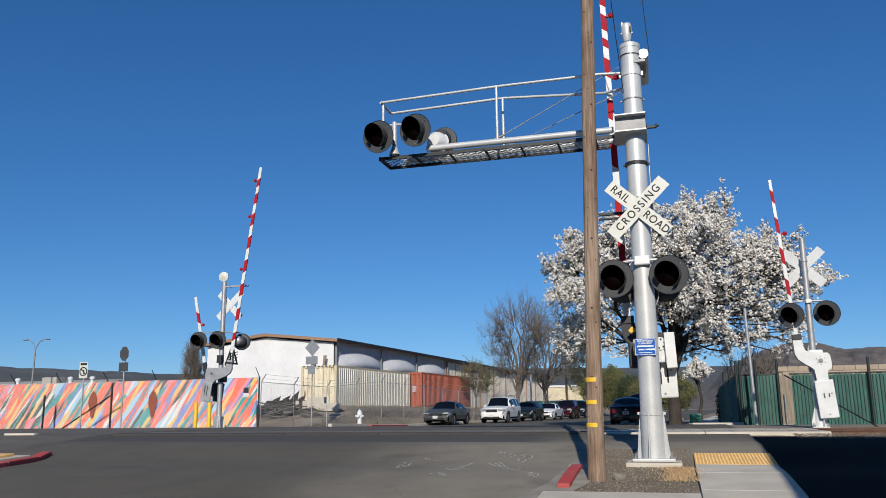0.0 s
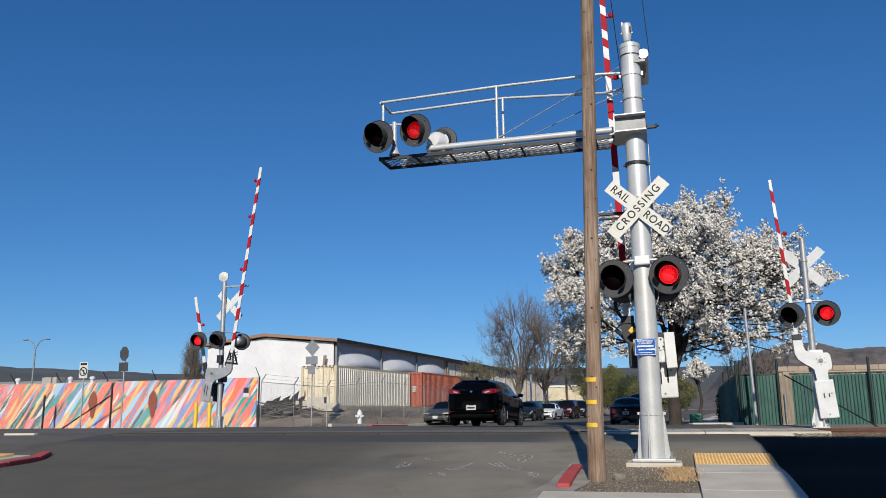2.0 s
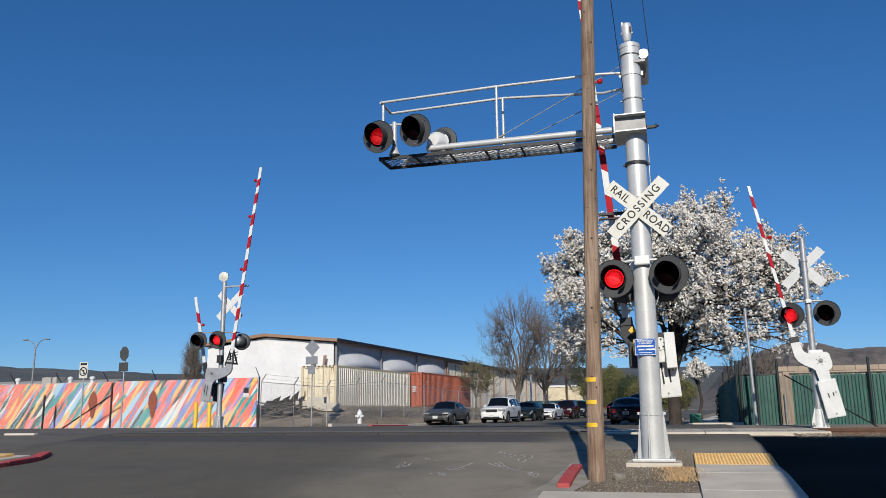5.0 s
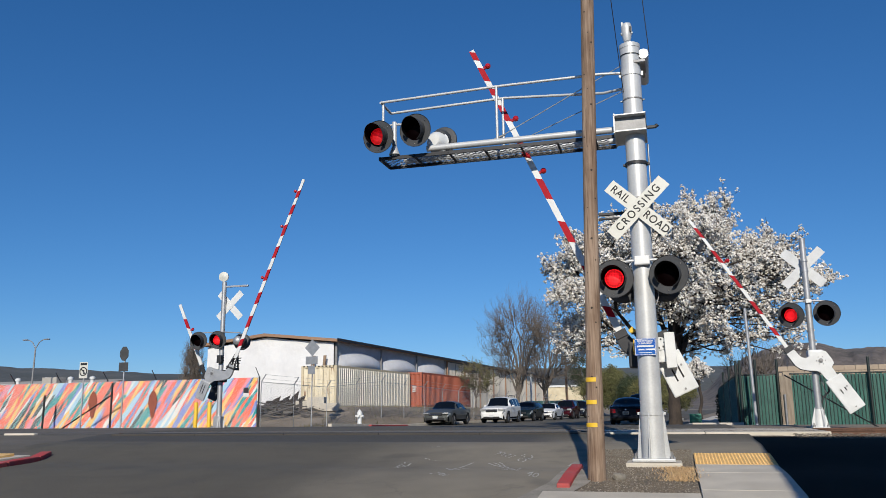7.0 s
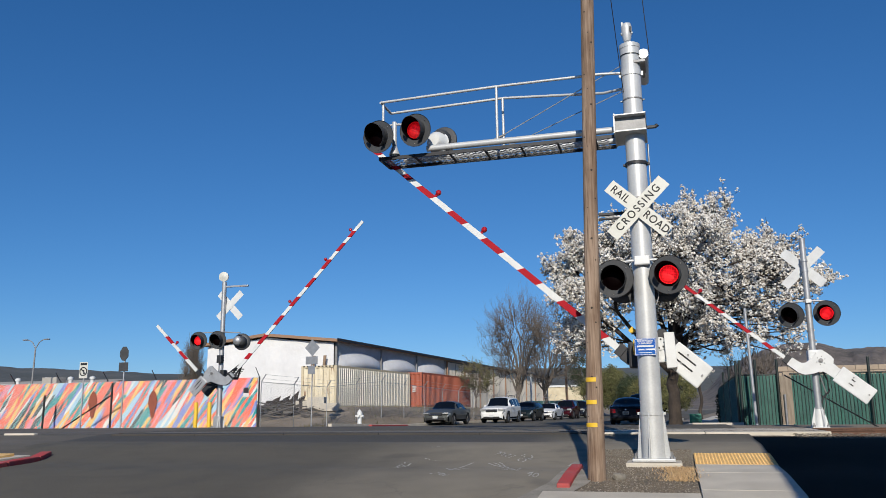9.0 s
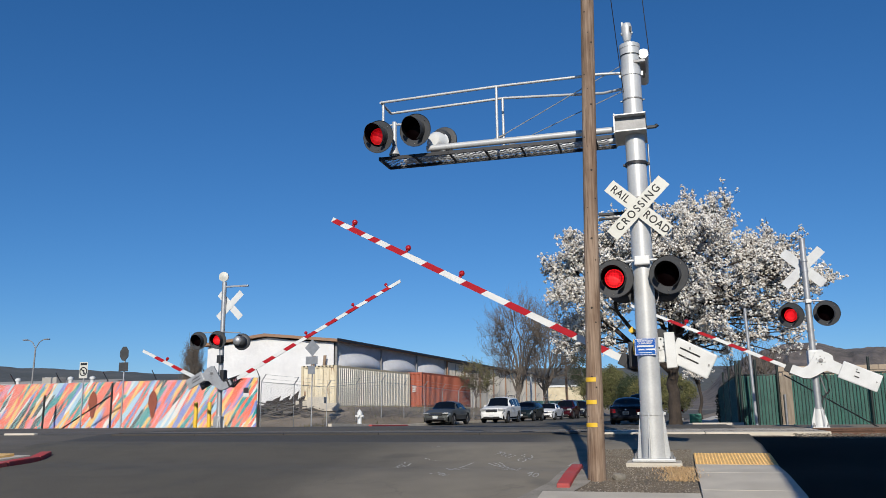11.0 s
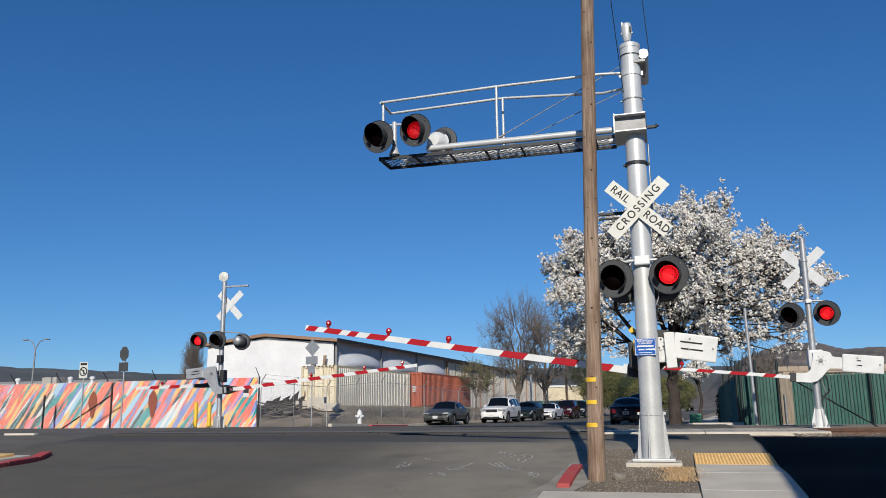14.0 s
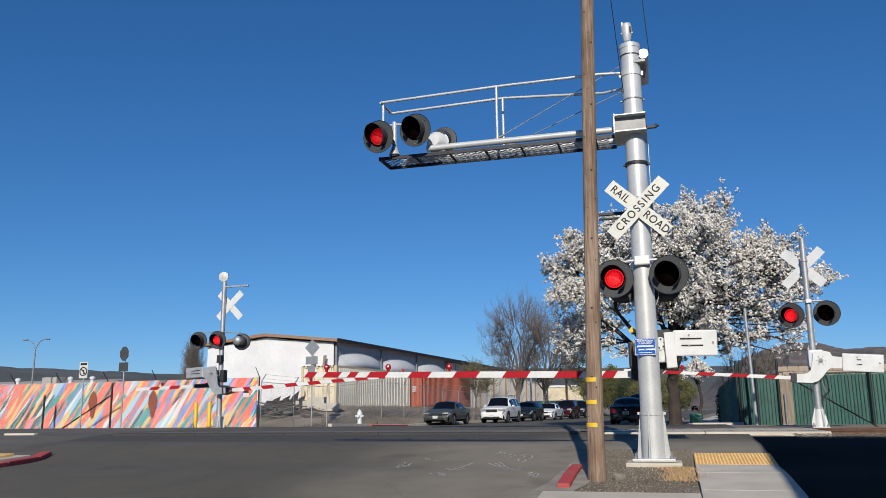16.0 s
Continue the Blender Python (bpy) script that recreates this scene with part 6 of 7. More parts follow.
thing("utility_box", Shape().box((1.05, 42.0, rise(42) + 0.28), (0.55, 0.45, 0.5), bevel=0.03), mat("teal_box_paint", (0.02, 0.22, 0.16), 0.5, scale=4, fine=40, bump=0.05, dist=0.003), "small teal utility box by the blossom tree", "box")

# ---------------------------------------------------------------- cars
PAINTS = {}


def paint(name, col, rough=0.22, metal=0.3):
    if name not in PAINTS:
        PAINTS[name] = mat(name, col, rough, metal, col2=[c * 0.93 for c in col], scale=3, fine=40, bump=0.0, coat=0.22, spec=0.12)
    return PAINTS[name]


TYRE_ME = {}


def wheel_meshes(r, w, spokes):
    key = (r, spokes)
    if key in TYRE_ME:
        return TYRE_ME[key]
    axis = Matrix.Rotation(radians(90), 4, "Y")
    tyre = Shape().lathe([(r * 0.66, -w / 2), (r * 0.9, -w / 2 - 0.008), (r * 0.98, -w / 2 + 0.03), (r, 0), (r * 0.98, w / 2 - 0.03), (r * 0.9, w / 2 + 0.008), (r * 0.66, w / 2)], axis, 32)
    rim = Shape().lathe([(r * 0.67, -w / 2 + 0.01), (r * 0.67, w / 2 - 0.0), (r * 0.62, w / 2 - 0.02), (r * 0.6, w / 2 - 0.09), (0.0, w / 2 - 0.1)], axis, 32)
    sp = Shape()
    for i in range(spokes):
        a = 2 * math.pi * i / spokes
        for off in (-0.13, 0.13):
            d0, d1 = Vector((0, math.cos(a), math.sin(a))), Vector((0, math.cos(a + off), math.sin(a + off)))
            sp.path([d0 * 0.04 + Vector((w / 2 - 0.035, 0, 0)), d1 * r * 0.4 + Vector((w / 2 - 0.02, 0, 0)), d1 * r * 0.645 + Vector((w / 2 - 0.015, 0, 0))], [0.024, 0.017, 0.02], 6)
    sp.lathe([(0.055, w / 2 - 0.03), (0.05, w / 2 - 0.005), (0.0, w / 2 - 0.003)], axis, 16)
    sp.lathe([(r * 0.63, w / 2 - 0.03), (r * 0.63, w / 2 - 0.004), (r * 0.67, w / 2 - 0.002), (r * 0.67, w / 2 - 0.02)], axis, 32)
    out = []
    for nm, sh, mt in (("tyre", tyre, RUBBER), ("wheel_well", rim, CAR_BLACK), ("rim", sp, ALLOY)):
        o = part(nm, sh, mt)
        out.append((nm, o.data))
        bpy.data.objects.remove(o)
    TYRE_ME[key] = out
    return out


class Body:
    """A car body as one skin: height of top, belt and sill along the length, with round wheel arches."""

    def __init__(self, L, W, top, belt, sill, wheels, R, plan, tumble=0.75, hood_crown=0.04):
        self.L, self.W, self.top, self.belt, self.sill, self.wheels, self.R, self.plan, self.tumble, self.crown = L, W, top, belt, sill, wheels, R, plan, tumble, hood_crown

    def at(self, y, v):
        """v 0..0.5: flank from sill to belt; 0.5..0.8: glasshouse side; 0.8..1: across to the middle."""
        hw = self.W / 2 * ease(self.plan, y)
        zt, zb = ease(self.top, y), ease(self.belt, y)
        zb = min(zb, zt - 0.015)
        zs = self.sill
        for yw in self.wheels:
            d = abs(y - yw)
            if d < self.R + 0.055:
                zs = max(zs, self.R + math.sqrt((self.R + 0.055) ** 2 - d * d))
        end = min(y, self.L - y)
        zs += max(0.0, 0.10 - end * 0.6) if end < 0.17 else 0.0
        k = min(1.0, max(0.0, (zt - zb - 0.03) / 0.35))
        roof_w = hw * (0.9 * (1 - k) + self.tumble * k)
        edge = min(0.11, (zt - zb) * 0.5)
        if v <= 0.5:
            t = v / 0.5
            z = zs + (zb - zs) * t
            f = (z - self.sill) / max(0.01, zb - self.sill)
            bulge = 1.0 - 0.055 * (1 - f) ** 2 - 0.045 * max(0.0, f - 0.55) ** 1.5 + 0.010 * math.exp(-((f - 0.62) / 0.06) ** 2)
            return Vector((hw * bulge, y, z))
        wb = hw * (1 - 0.045 * 0.45 ** 1.5)
        if v <= 0.8:
            t = (v - 0.5) / 0.3
            z = zb + (zt - edge - zb) * t
            x = wb + (roof_w - wb) * (t ** 1.25)
            return Vector((x, y, z))
        t = (v - 0.8) / 0.2
        return Vector((roof_w * (1 - t), y, zt - edge * (1 - t) ** 2.4 ))

    def skin(self):
        ys = set()
        n = 72
        for i in range(n + 1):
            u = i / n
            ys.add(round(self.L * (u - 0.04 * math.sin(2 * math.pi * u)), 4))
        for yw in self.wheels:
            for k in range(-14, 15):
                ys.add(round(yw + (self.R + 0.0549) * math.sin(k / 14 * math.pi / 2), 4))
        ys = sorted(y for y in ys if 0 <= y <= self.L)
        vs = [0, 0.1, 0.2, 0.27, 0.31, 0.35, 0.4, 0.45, 0.5, 0.56, 0.62, 0.7, 0.77, 0.8, 0.82, 0.85, 0.89, 0.94, 1.0]
        s = Shape()
        rows = []
        for y in ys:
            half = [self.at(y, v) for v in vs]
            rows.append([s.bm.verts.new(p) for p in half] + [s.bm.verts.new((-p.x, p.y, p.z)) for p in reversed(half[:-1])])
        for a, b in zip(rows, rows[1:]):
            for i in range(len(a) - 1):
                s.bm.faces.new((a[i], a[i + 1], b[i + 1], b[i])).smooth = True
        for r in (rows[0], rows[-1]):
            s.bm.faces.new(r)
        return s

    def patch(self, y0, y1, v0, v1, off=0.004, ny=10, nv=6, sides=(1, -1), shear=0.0, joined=False):
        """A thin panel lying on the skin."""
        out = []
        shapes = Shape() if joined else None
        for sd in sides:
            s = shapes or Shape()

            def fn(u, v):
                vv = v0 + (v1 - v0) * v
                y = y0 + (y1 - y0) * u + shear * v
                e = 0.01
                p = self.at(y, vv)
                py, pv = self.at(y + e, vv) - self.at(y - e, vv), self.at(y, min(1, vv + e)) - self.at(y, max(0, vv - e))
                n = py.cross(pv)
                n = n.normalized() if n.length > 1e-9 else Vector((0, 0, 1))
                if n.x < 0 and vv < 0.8 or n.z < 0 and vv >= 0.8:
                    n = -n
                p = p + n * off
                return Vector((sd * p.x, p.y, p.z))
            s.grid(ny, nv, fn)
            out.append(s)
        return [shapes] if joined else out


def slab_patch(body, y0, y1, xw0, xw1, off=0.004, n=12):
    """A panel over the upper surface (windscreen, rear window, roof), full width between two fractions."""
    s = Shape()

    def fn(u, v):
        y = y0 + (y1 - y0) * v
        f = -1 + 2 * u
        w = xw0 + (xw1 - xw0) * v
        vv = 1 - 0.2 * abs(f) * w
        p = body.at(y, vv)
        e = 0.015
        d = body.at(y + e, 1.0) - body.at(y - e, 1.0)
        nrm = Vector((0, -d.z, d.y)).normalized()
        return Vector((p.x * (1 if f >= 0 else -1), p.y, p.z)) + nrm * off
    s.grid(n, 8, fn)
    return s


def car(name, m, kind, colour, label, spokes=5, lit=False, group=""):
    """Car local space: rear bumper at y 0, nose at y L, ground at z 0."""
    if kind == "hatch":
        L, W, R, wheels = 4.42, 1.79, 0.325, (0.82, 3.46)
        top = [(0, 1.0), (0.05, 1.06), (0.13, 1.1), (0.36, 1.34), (0.52, 1.42), (1.0, 1.465), (1.7, 1.495), (2.3, 1.475), (2.55, 1.42), (3.38, 1.05), (3.7, 0.99), (4.2, 0.86), (4.37, 0.7), (4.42, 0.55)]
        belt = [(0, 0.98), (0.15, 1.05), (1.2, 1.0), (2.6, 0.94), (3.4, 0.95), (4.2, 0.8), (4.42, 0.5)]
        glass = [(0.7, 1.42), (1.5, 2.3), (2.38, 3.0)]
        rear_win, wind = (0.15, 0.38), (2.5, 3.3)
    elif kind == "sedan":
        L, W, R, wheels = 4.65, 1.76, 0.31, (1.0, 3.66)
        top = [(0, 0.78), (0.05, 0.92), (0.2, 0.97), (0.95, 1.0), (1.62, 1.36), (1.95, 1.41), (2.6, 1.39), (3.3, 0.95), (3.7, 0.92), (4.4, 0.76), (4.6, 0.62), (4.65, 0.5)]
        belt = [(0, 0.77), (0.3, 0.92), (2.6, 0.88), (3.4, 0.88), (4.4, 0.72), (4.65, 0.46)]
        glass = [(1.25, 1.95), (2.02, 2.85)]
        rear_win, wind = (1.0, 1.6), (2.66, 3.26)
    else:
        L, W, R, wheels = 4.7, 1.86, 0.355, (0.95, 3.7)
        top = [(0, 0.95), (0.04, 1.1), (0.1, 1.2), (0.34, 1.66), (0.6, 1.73), (1.8, 1.76), (2.6, 1.7), (3.3, 1.12), (3.7, 1.08), (4.45, 0.98), (4.64, 0.8), (4.7, 0.6)]
        belt = [(0, 0.94), (0.2, 1.06), (2.6, 1.03), (3.4, 1.04), (4.45, 0.9), (4.7, 0.58)]
        glass = [(0.45, 1.2), (1.3, 2.05), (2.12, 2.85)]
        rear_win, wind = (0.1, 0.33), (2.68, 3.26)
    plan = [(0, 0.62), (0.03, 0.76), (0.1, 0.875), (0.28, 0.945), (0.6, 0.985), (1.6, 1.0), (L - 1.5, 0.995), (L - 0.6, 0.955), (L - 0.2, 0.87), (L - 0.05, 0.76), (L, 0.6)]
    y_of = lambda x: next(i * 0.005 for i in range(300) if W / 2 * ease(plan, i * 0.005) >= x or i == 299)
    glazing = DARK_GLASS if kind == "hatch" else GLASS
    b = Body(L, W, top, belt, 0.2 if kind != "suv" else 0.26, wheels, R, plan)
    e = holder(name, m, label, "car", group)
    shell = part("body", b.skin(), colour, e)
    part("underbody", Shape().box((0, L / 2, 0.36), (W * 0.86, L * 0.94, 0.3), bevel=0.04), CAR_BLACK, e)
    for y in wheels:
        for sd in (1, -1):
            w = new("wheel")
            w.parent = e
            w.matrix_basis = pose(sd * (W / 2 - 0.125), y, R, 0, 0, 0 if sd > 0 else 180)
            for nm, me in wheel_meshes(R, 0.21, spokes):
                share(nm, me, w, Matrix.Identity(4))
    for y0, y1 in glass:
        for s in b.patch(y0, y1, 0.525, 0.775, 0.004, 12, 5):
            part("side_window", s, glazing, e)
    part("windscreen", slab_patch(b, wind[0], wind[1], 0.93, 0.97), glazing, e)
    part("rear_window", slab_patch(b, rear_win[0], rear_win[1], 0.84, 0.88), glazing, e)
    # door seams and handles
    seams = [glass[-1][1] + 0.08, glass[-1][0] - 0.04, glass[-2][0] + 0.02]
    for y in seams:
        for s in b.patch(y, y + 0.012, 0.14, 0.5, 0.002, 1, 10):
            part("door_seam", s, BLACK, e)
    for y in (glass[-1][0] + 0.08, glass[-2][0] + 0.12):
        for s in b.patch(y, y + 0.2, 0.415, 0.44, 0.022, 4, 1):
            part("door_handle", s, colour, e)
    for s in b.patch(0.75, L - 0.8, 0.02, 0.09, 0.006, 20, 2):
        part("sill_trim", s, CAR_BLACK, e)
    for sd in (1, -1):
        yb = glass[-1][1] - 0.08
        part("mirror", Shape().box((sd * (W / 2 + 0.07), yb, b.at(yb, 0.5).z + 0.09), (0.17, 0.1, 0.115), bevel=0.035).box((sd * (W / 2 - 0.03), yb, b.at(yb, 0.5).z + 0.05), (0.1, 0.05, 0.04)), colour, e)
    # lamps follow the flanks
    zf = 0.36 if kind != "suv" else 0.4
    for sd in (1, -1):
        tl = Shape()
        zc = b.at(0.1, 0.42).z
        if kind == "hatch":
            tl.grid(24, 4, lambda u, v: Vector((sd * W / 2 * (0.4 + 0.565 * u), y_of(W / 2 * (0.4 + 0.565 * u)) - 0.012, zc + 0.105 + (0.012 + 0.062 * math.sin(math.pi * min(1.0, 0.08 + u * 0.8)) ** 0.8) * (2 * v - 1) + 0.055 * u)))
        else:
            tl.grid(6, 4, lambda u, v: Vector((sd * (W / 2 * (0.58 + 0.34 * u)), y_of(W / 2 * (0.58 + 0.34 * u)) - 0.012, zc - 0.02 + (0.10 if kind == "sedan" else 0.17) * (2 * v - 1))))
        part("tail_lamp", tl, TAIL_RED, e, "red tail lamp")
        if kind == "hatch":
            rv = Shape().grid(8, 2, lambda u, v: Vector((sd * W / 2 * (0.47 + 0.2 * u), y_of(W / 2 * (0.47 + 0.2 * u)) - 0.018, zc + 0.092 + 0.04 * u + (0.008 + 0.018 * math.sin(math.pi * u)) * (2 * v - 1))))
            part("reversing_lamp", rv, HEAD_CLEAR, e)
            part("reflector", Shape().box((sd * W / 2 * 0.7, 0.0, 0.42), (0.2, 0.06, 0.04), bevel=0.008), TAIL_RED, e)
            part("side_skirt", Shape().box((sd * (W / 2 - 0.1), 0.16, 0.33), (0.16, 0.26, 0.05), bevel=0.02), CAR_BLACK, e)
        for s in b.patch(L - 0.42, L - 0.06, 0.36, 0.49, 0.008, 8, 4, sides=(sd,)):
            part("headlamp", s, HEAD_CLEAR, e, "clear headlamp")
        if kind != "hatch":
            zh = 0.68 if kind == "sedan" else 0.86
            part("front_lamp", Shape().box((sd * W * 0.335, L - 0.13, zh), (0.36, 0.2, 0.09 if kind == "sedan" else 0.15), Matrix.Rotation(radians(-sd * 14), 3, "Z"), 0.03), HEAD_CLEAR, e, "clear headlamp")
        part("fog_lamp", Shape().box((sd * W * 0.3, L - 0.09, 0.36), (0.2, 0.1, 0.08), bevel=0.02), HEAD_CLEAR if kind != "hatch" else BLACK, e)
    part("grille", Shape().box((0, L - 0.05, 0.62 if kind != "suv" else 0.8), (0.8, 0.09, 0.13 if kind != "suv" else 0.19), bevel=0.02), BLACK, e)
    part("grille_bar", Shape().box((0, L + 0.0, 0.62 if kind != "suv" else 0.8), (0.78, 0.025, 0.025), bevel=0.006), CHROME, e)
    part("lower_grille", Shape().box((0, L - 0.03, 0.36), (1.1, 0.1, 0.13), bevel=0.02), BLACK, e)
    part("front_plate", Shape().box((0, L + 0.025, 0.47), (0.31, 0.012, 0.155), bevel=0.004), PLATE, e)
    part("rear_bumper", Shape().box((0, 0.05, 0.42), (W * 0.8, 0.16, 0.18), bevel=0.07), colour if kind != "suv" else BLACK, e)
    part("diffuser", Shape().box((0, 0.06, 0.28), (W * 0.76, 0.14, 0.12), bevel=0.04), CAR_BLACK, e)
    zp = 0.62 if kind == "hatch" else 0.68
    rp = part("rear_plate", Shape().box((0, -0.025, zp - 0.08), (0.305, 0.012, 0.152), bevel=0.004), PLATE, e, "white number plate")
    part("plate_bars", Shape().box((0, -0.033, zp - 0.085), (0.24, 0.004, 0.055)).box((0, -0.033, zp - 0.025), (0.16, 0.004, 0.014)), DARK_STEEL, rp)
    part("badge", Shape().lathe([(0.03, 0), (0.042, 0.004), (0.034, 0.012), (0.0, 0.006)], pose(0, -0.03 if kind != "hatch" else -0.005, b.at(0.02, 0.5).z + (0.0 if kind != "hatch" else 0.05)) @ BACK, 16), CHROME, e)
    if kind == "hatch":
        part("plate_recess", Shape().box((0, 0.0, zp - 0.06), (0.62, 0.03, 0.26), bevel=0.012), CAR_BLACK, e)
        part("hatch_seam", Shape().box((0, -0.002, 0.535 - 0.02), (1.0, 0.012, 0.01)), CAR_BLACK, e)
        part("hatch_handle", Shape().box((0, -0.012, zp + 0.09), (0.5, 0.03, 0.035), bevel=0.01), CAR_BLACK, e)
        part("roof_spoiler", Shape().box((0, 0.5, 1.405), (0.86, 0.17, 0.024), Matrix.Rotation(radians(16), 3, "X"), 0.01), colour, e)
        part("antenna", Shape().prism([(0, 0), (0.16, 0), (0.05, 0.09), (0, 0.1)], 0.05, pose(0.025, 0.72, 1.44, 0, 0, 90)), colour, e)
        part("wiper", Shape().path([(0.0, 0.1, 1.07), (-0.25, 0.12, 1.085), (-0.42, 0.13, 1.1)], 0.012, 6), BLACK, e)
        for sd in (1, -1):
            part("fin", Shape().box((sd * (W / 2 - 0.01), 1.2, 0.33), (0.02, 0.025, 0.24), bevel=0.008), GREY_STEEL, e)
    if kind == "suv":
        for sd in (1, -1):
            part("roof_rail", Shape().path([(sd * 0.6, 0.7, 1.74), (sd * 0.6, 0.85, 1.81), (sd * 0.6, 2.3, 1.81), (sd * 0.6, 2.45, 1.72)], 0.018, 8), BLACK, e)
    return e


BLACKCAR = mat("deep_black_car_paint", (0.0008, 0.0008, 0.0013), 0.09, 0.0, scale=3, fine=40, bump=0.0, coat=0.07, spec=0.07)
hot = car("black_hatchback", pose(-6.6, 10, 0), "hatch", BLACKCAR, "glossy black hatchback driving over the crossing", 7)
AWAY = lambda x, y, yaw=0: pose(x, y, rise(y) + 0.005, 0, 0, yaw)
car("grey_sedan", pose(-13.1, 46.0 + 4.65, rise(48), 0, 0, 180 - 3), "sedan", paint("grey_green_paint", (0.085, 0.09, 0.085), 0.4), "faded dark grey sedan parked at the kerb", group="cars parked at the far kerb")
car("white_suv", pose(-11.2, 53.0 + 4.7, rise(55), 0, 0, 180 - 4), "suv", paint("white_car_paint", (0.72, 0.72, 0.70), 0.3, 0.0), "white sport utility car parked at the kerb", group="cars parked at the far kerb")
car("black_sedan", pose(-10.6, 60.5 + 4.3, rise(62), 0, 0, 180 - 4), "hatch", paint("dark_teal_paint", (0.012, 0.02, 0.024), 0.25), "dark blue-black compact car parked at the kerb", group="cars parked at the far kerb")
car("white_sedan", pose(-10.05, 68.0 + 4.65, rise(70), 0, 0, 180 - 4), "sedan", paint("pearl_white_paint", (0.7, 0.7, 0.7), 0.25, 0.0), "white sedan parked at the kerb", group="cars parked at the far kerb")
car("maroon_suv", pose(-9.4, 75.0 + 4.7, rise(77), 0, 0, 180 - 4), "suv", paint("maroon_paint", (0.05, 0.005, 0.009), 0.25), "maroon sport utility car parked at the kerb", group="cars parked at the far kerb")
car("dark_suv", pose(-9.0, 82.5 + 4.7, rise(84), 0, 0, 180 - 4), "suv", paint("navy_paint", (0.012, 0.015, 0.024), 0.25), "dark sport utility car parked at the kerb", group="cars parked at the far kerb")
car("navy_sedan", AWAY(-2.3, 42.6, -2), "sedan", paint("navy_paint", (0.012, 0.015, 0.024), 0.25), "dark blue car parked beside the blossom tree", group="cars parked beside the tree")
car("black_suv", AWAY(-1.75, 50.5, -3), "suv", paint("black_car_paint", (0.0015, 0.0015, 0.0025)), "black car parked beyond the blossom tree", group="cars parked beside the tree")

# ---------------------------------------------------------------- trees
OCT = np.array([(1, 0, 0), (0, 1, 0), (-1, 0, 0), (0, -1, 0), (0, 0, 1), (0, 0, -1)], float)
OCT_F = np.array([(0, 1, 4), (1, 2, 4), (2, 3, 4), (3, 0, 4), (1, 0, 5), (2, 1, 5), (3, 2, 5), (0, 3, 5)])


def limbs_mesh(segs, sides_of):
    """Tapered bars for (a, b, ra, rb) as vertex and face arrays."""
    V, F, k = [], [], 0
    for a, b, ra, rb in segs:
        d = b - a
        ln = np.linalg.norm(d)
        if ln < 1e-6:
            continue
        d = d / ln
        if ra > 0.06:
            a, b = a - d * ra * 0.22, b + d * rb * 0.22
        ref = np.array((0.0, 0.0, 1.0)) if abs(d[2]) < 0.9 else np.array((1.0, 0.0, 0.0))
        e1 = np.cross(d, ref)
        e1 /= np.linalg.norm(e1)
        e2 = np.cross(d, e1)
        n = sides_of(ra)
        ang = np.arange(n) * 2 * math.pi / n
        ring = np.cos(ang)[:, None] * e1 + np.sin(ang)[:, None] * e2
        V.append(a + ring * ra)
        V.append(b + ring * rb)
        for i in range(n):
            j = (i + 1) % n
            F.append((k + i, k + j, k + n + j, k + n + i))
        k += 2 * n
    return np.concatenate(V), F


def curve_to(rng, a, b, sag, steps, r0, r1):
    """A slightly crooked limb from a to b as segments."""
    pts = []
    side = rng.normal(size=3) * np.linalg.norm(b - a) * 0.07
    for i in range(steps + 1):
        t = i / steps
        p = a + (b - a) * t + side * math.sin(math.pi * t) + np.array((0, 0, sag)) * math.sin(math.pi * t) * np.linalg.norm(b - a)
        if 0 < i < steps:
            p = p + rng.normal(size=3) * np.linalg.norm(b - a) * 0.018
        pts.append(p)
    return [(pts[i], pts[i + 1], r0 + (r1 - r0) * i / steps, r0 + (r1 - r0) * (i + 1) / steps) for i in range(steps)]


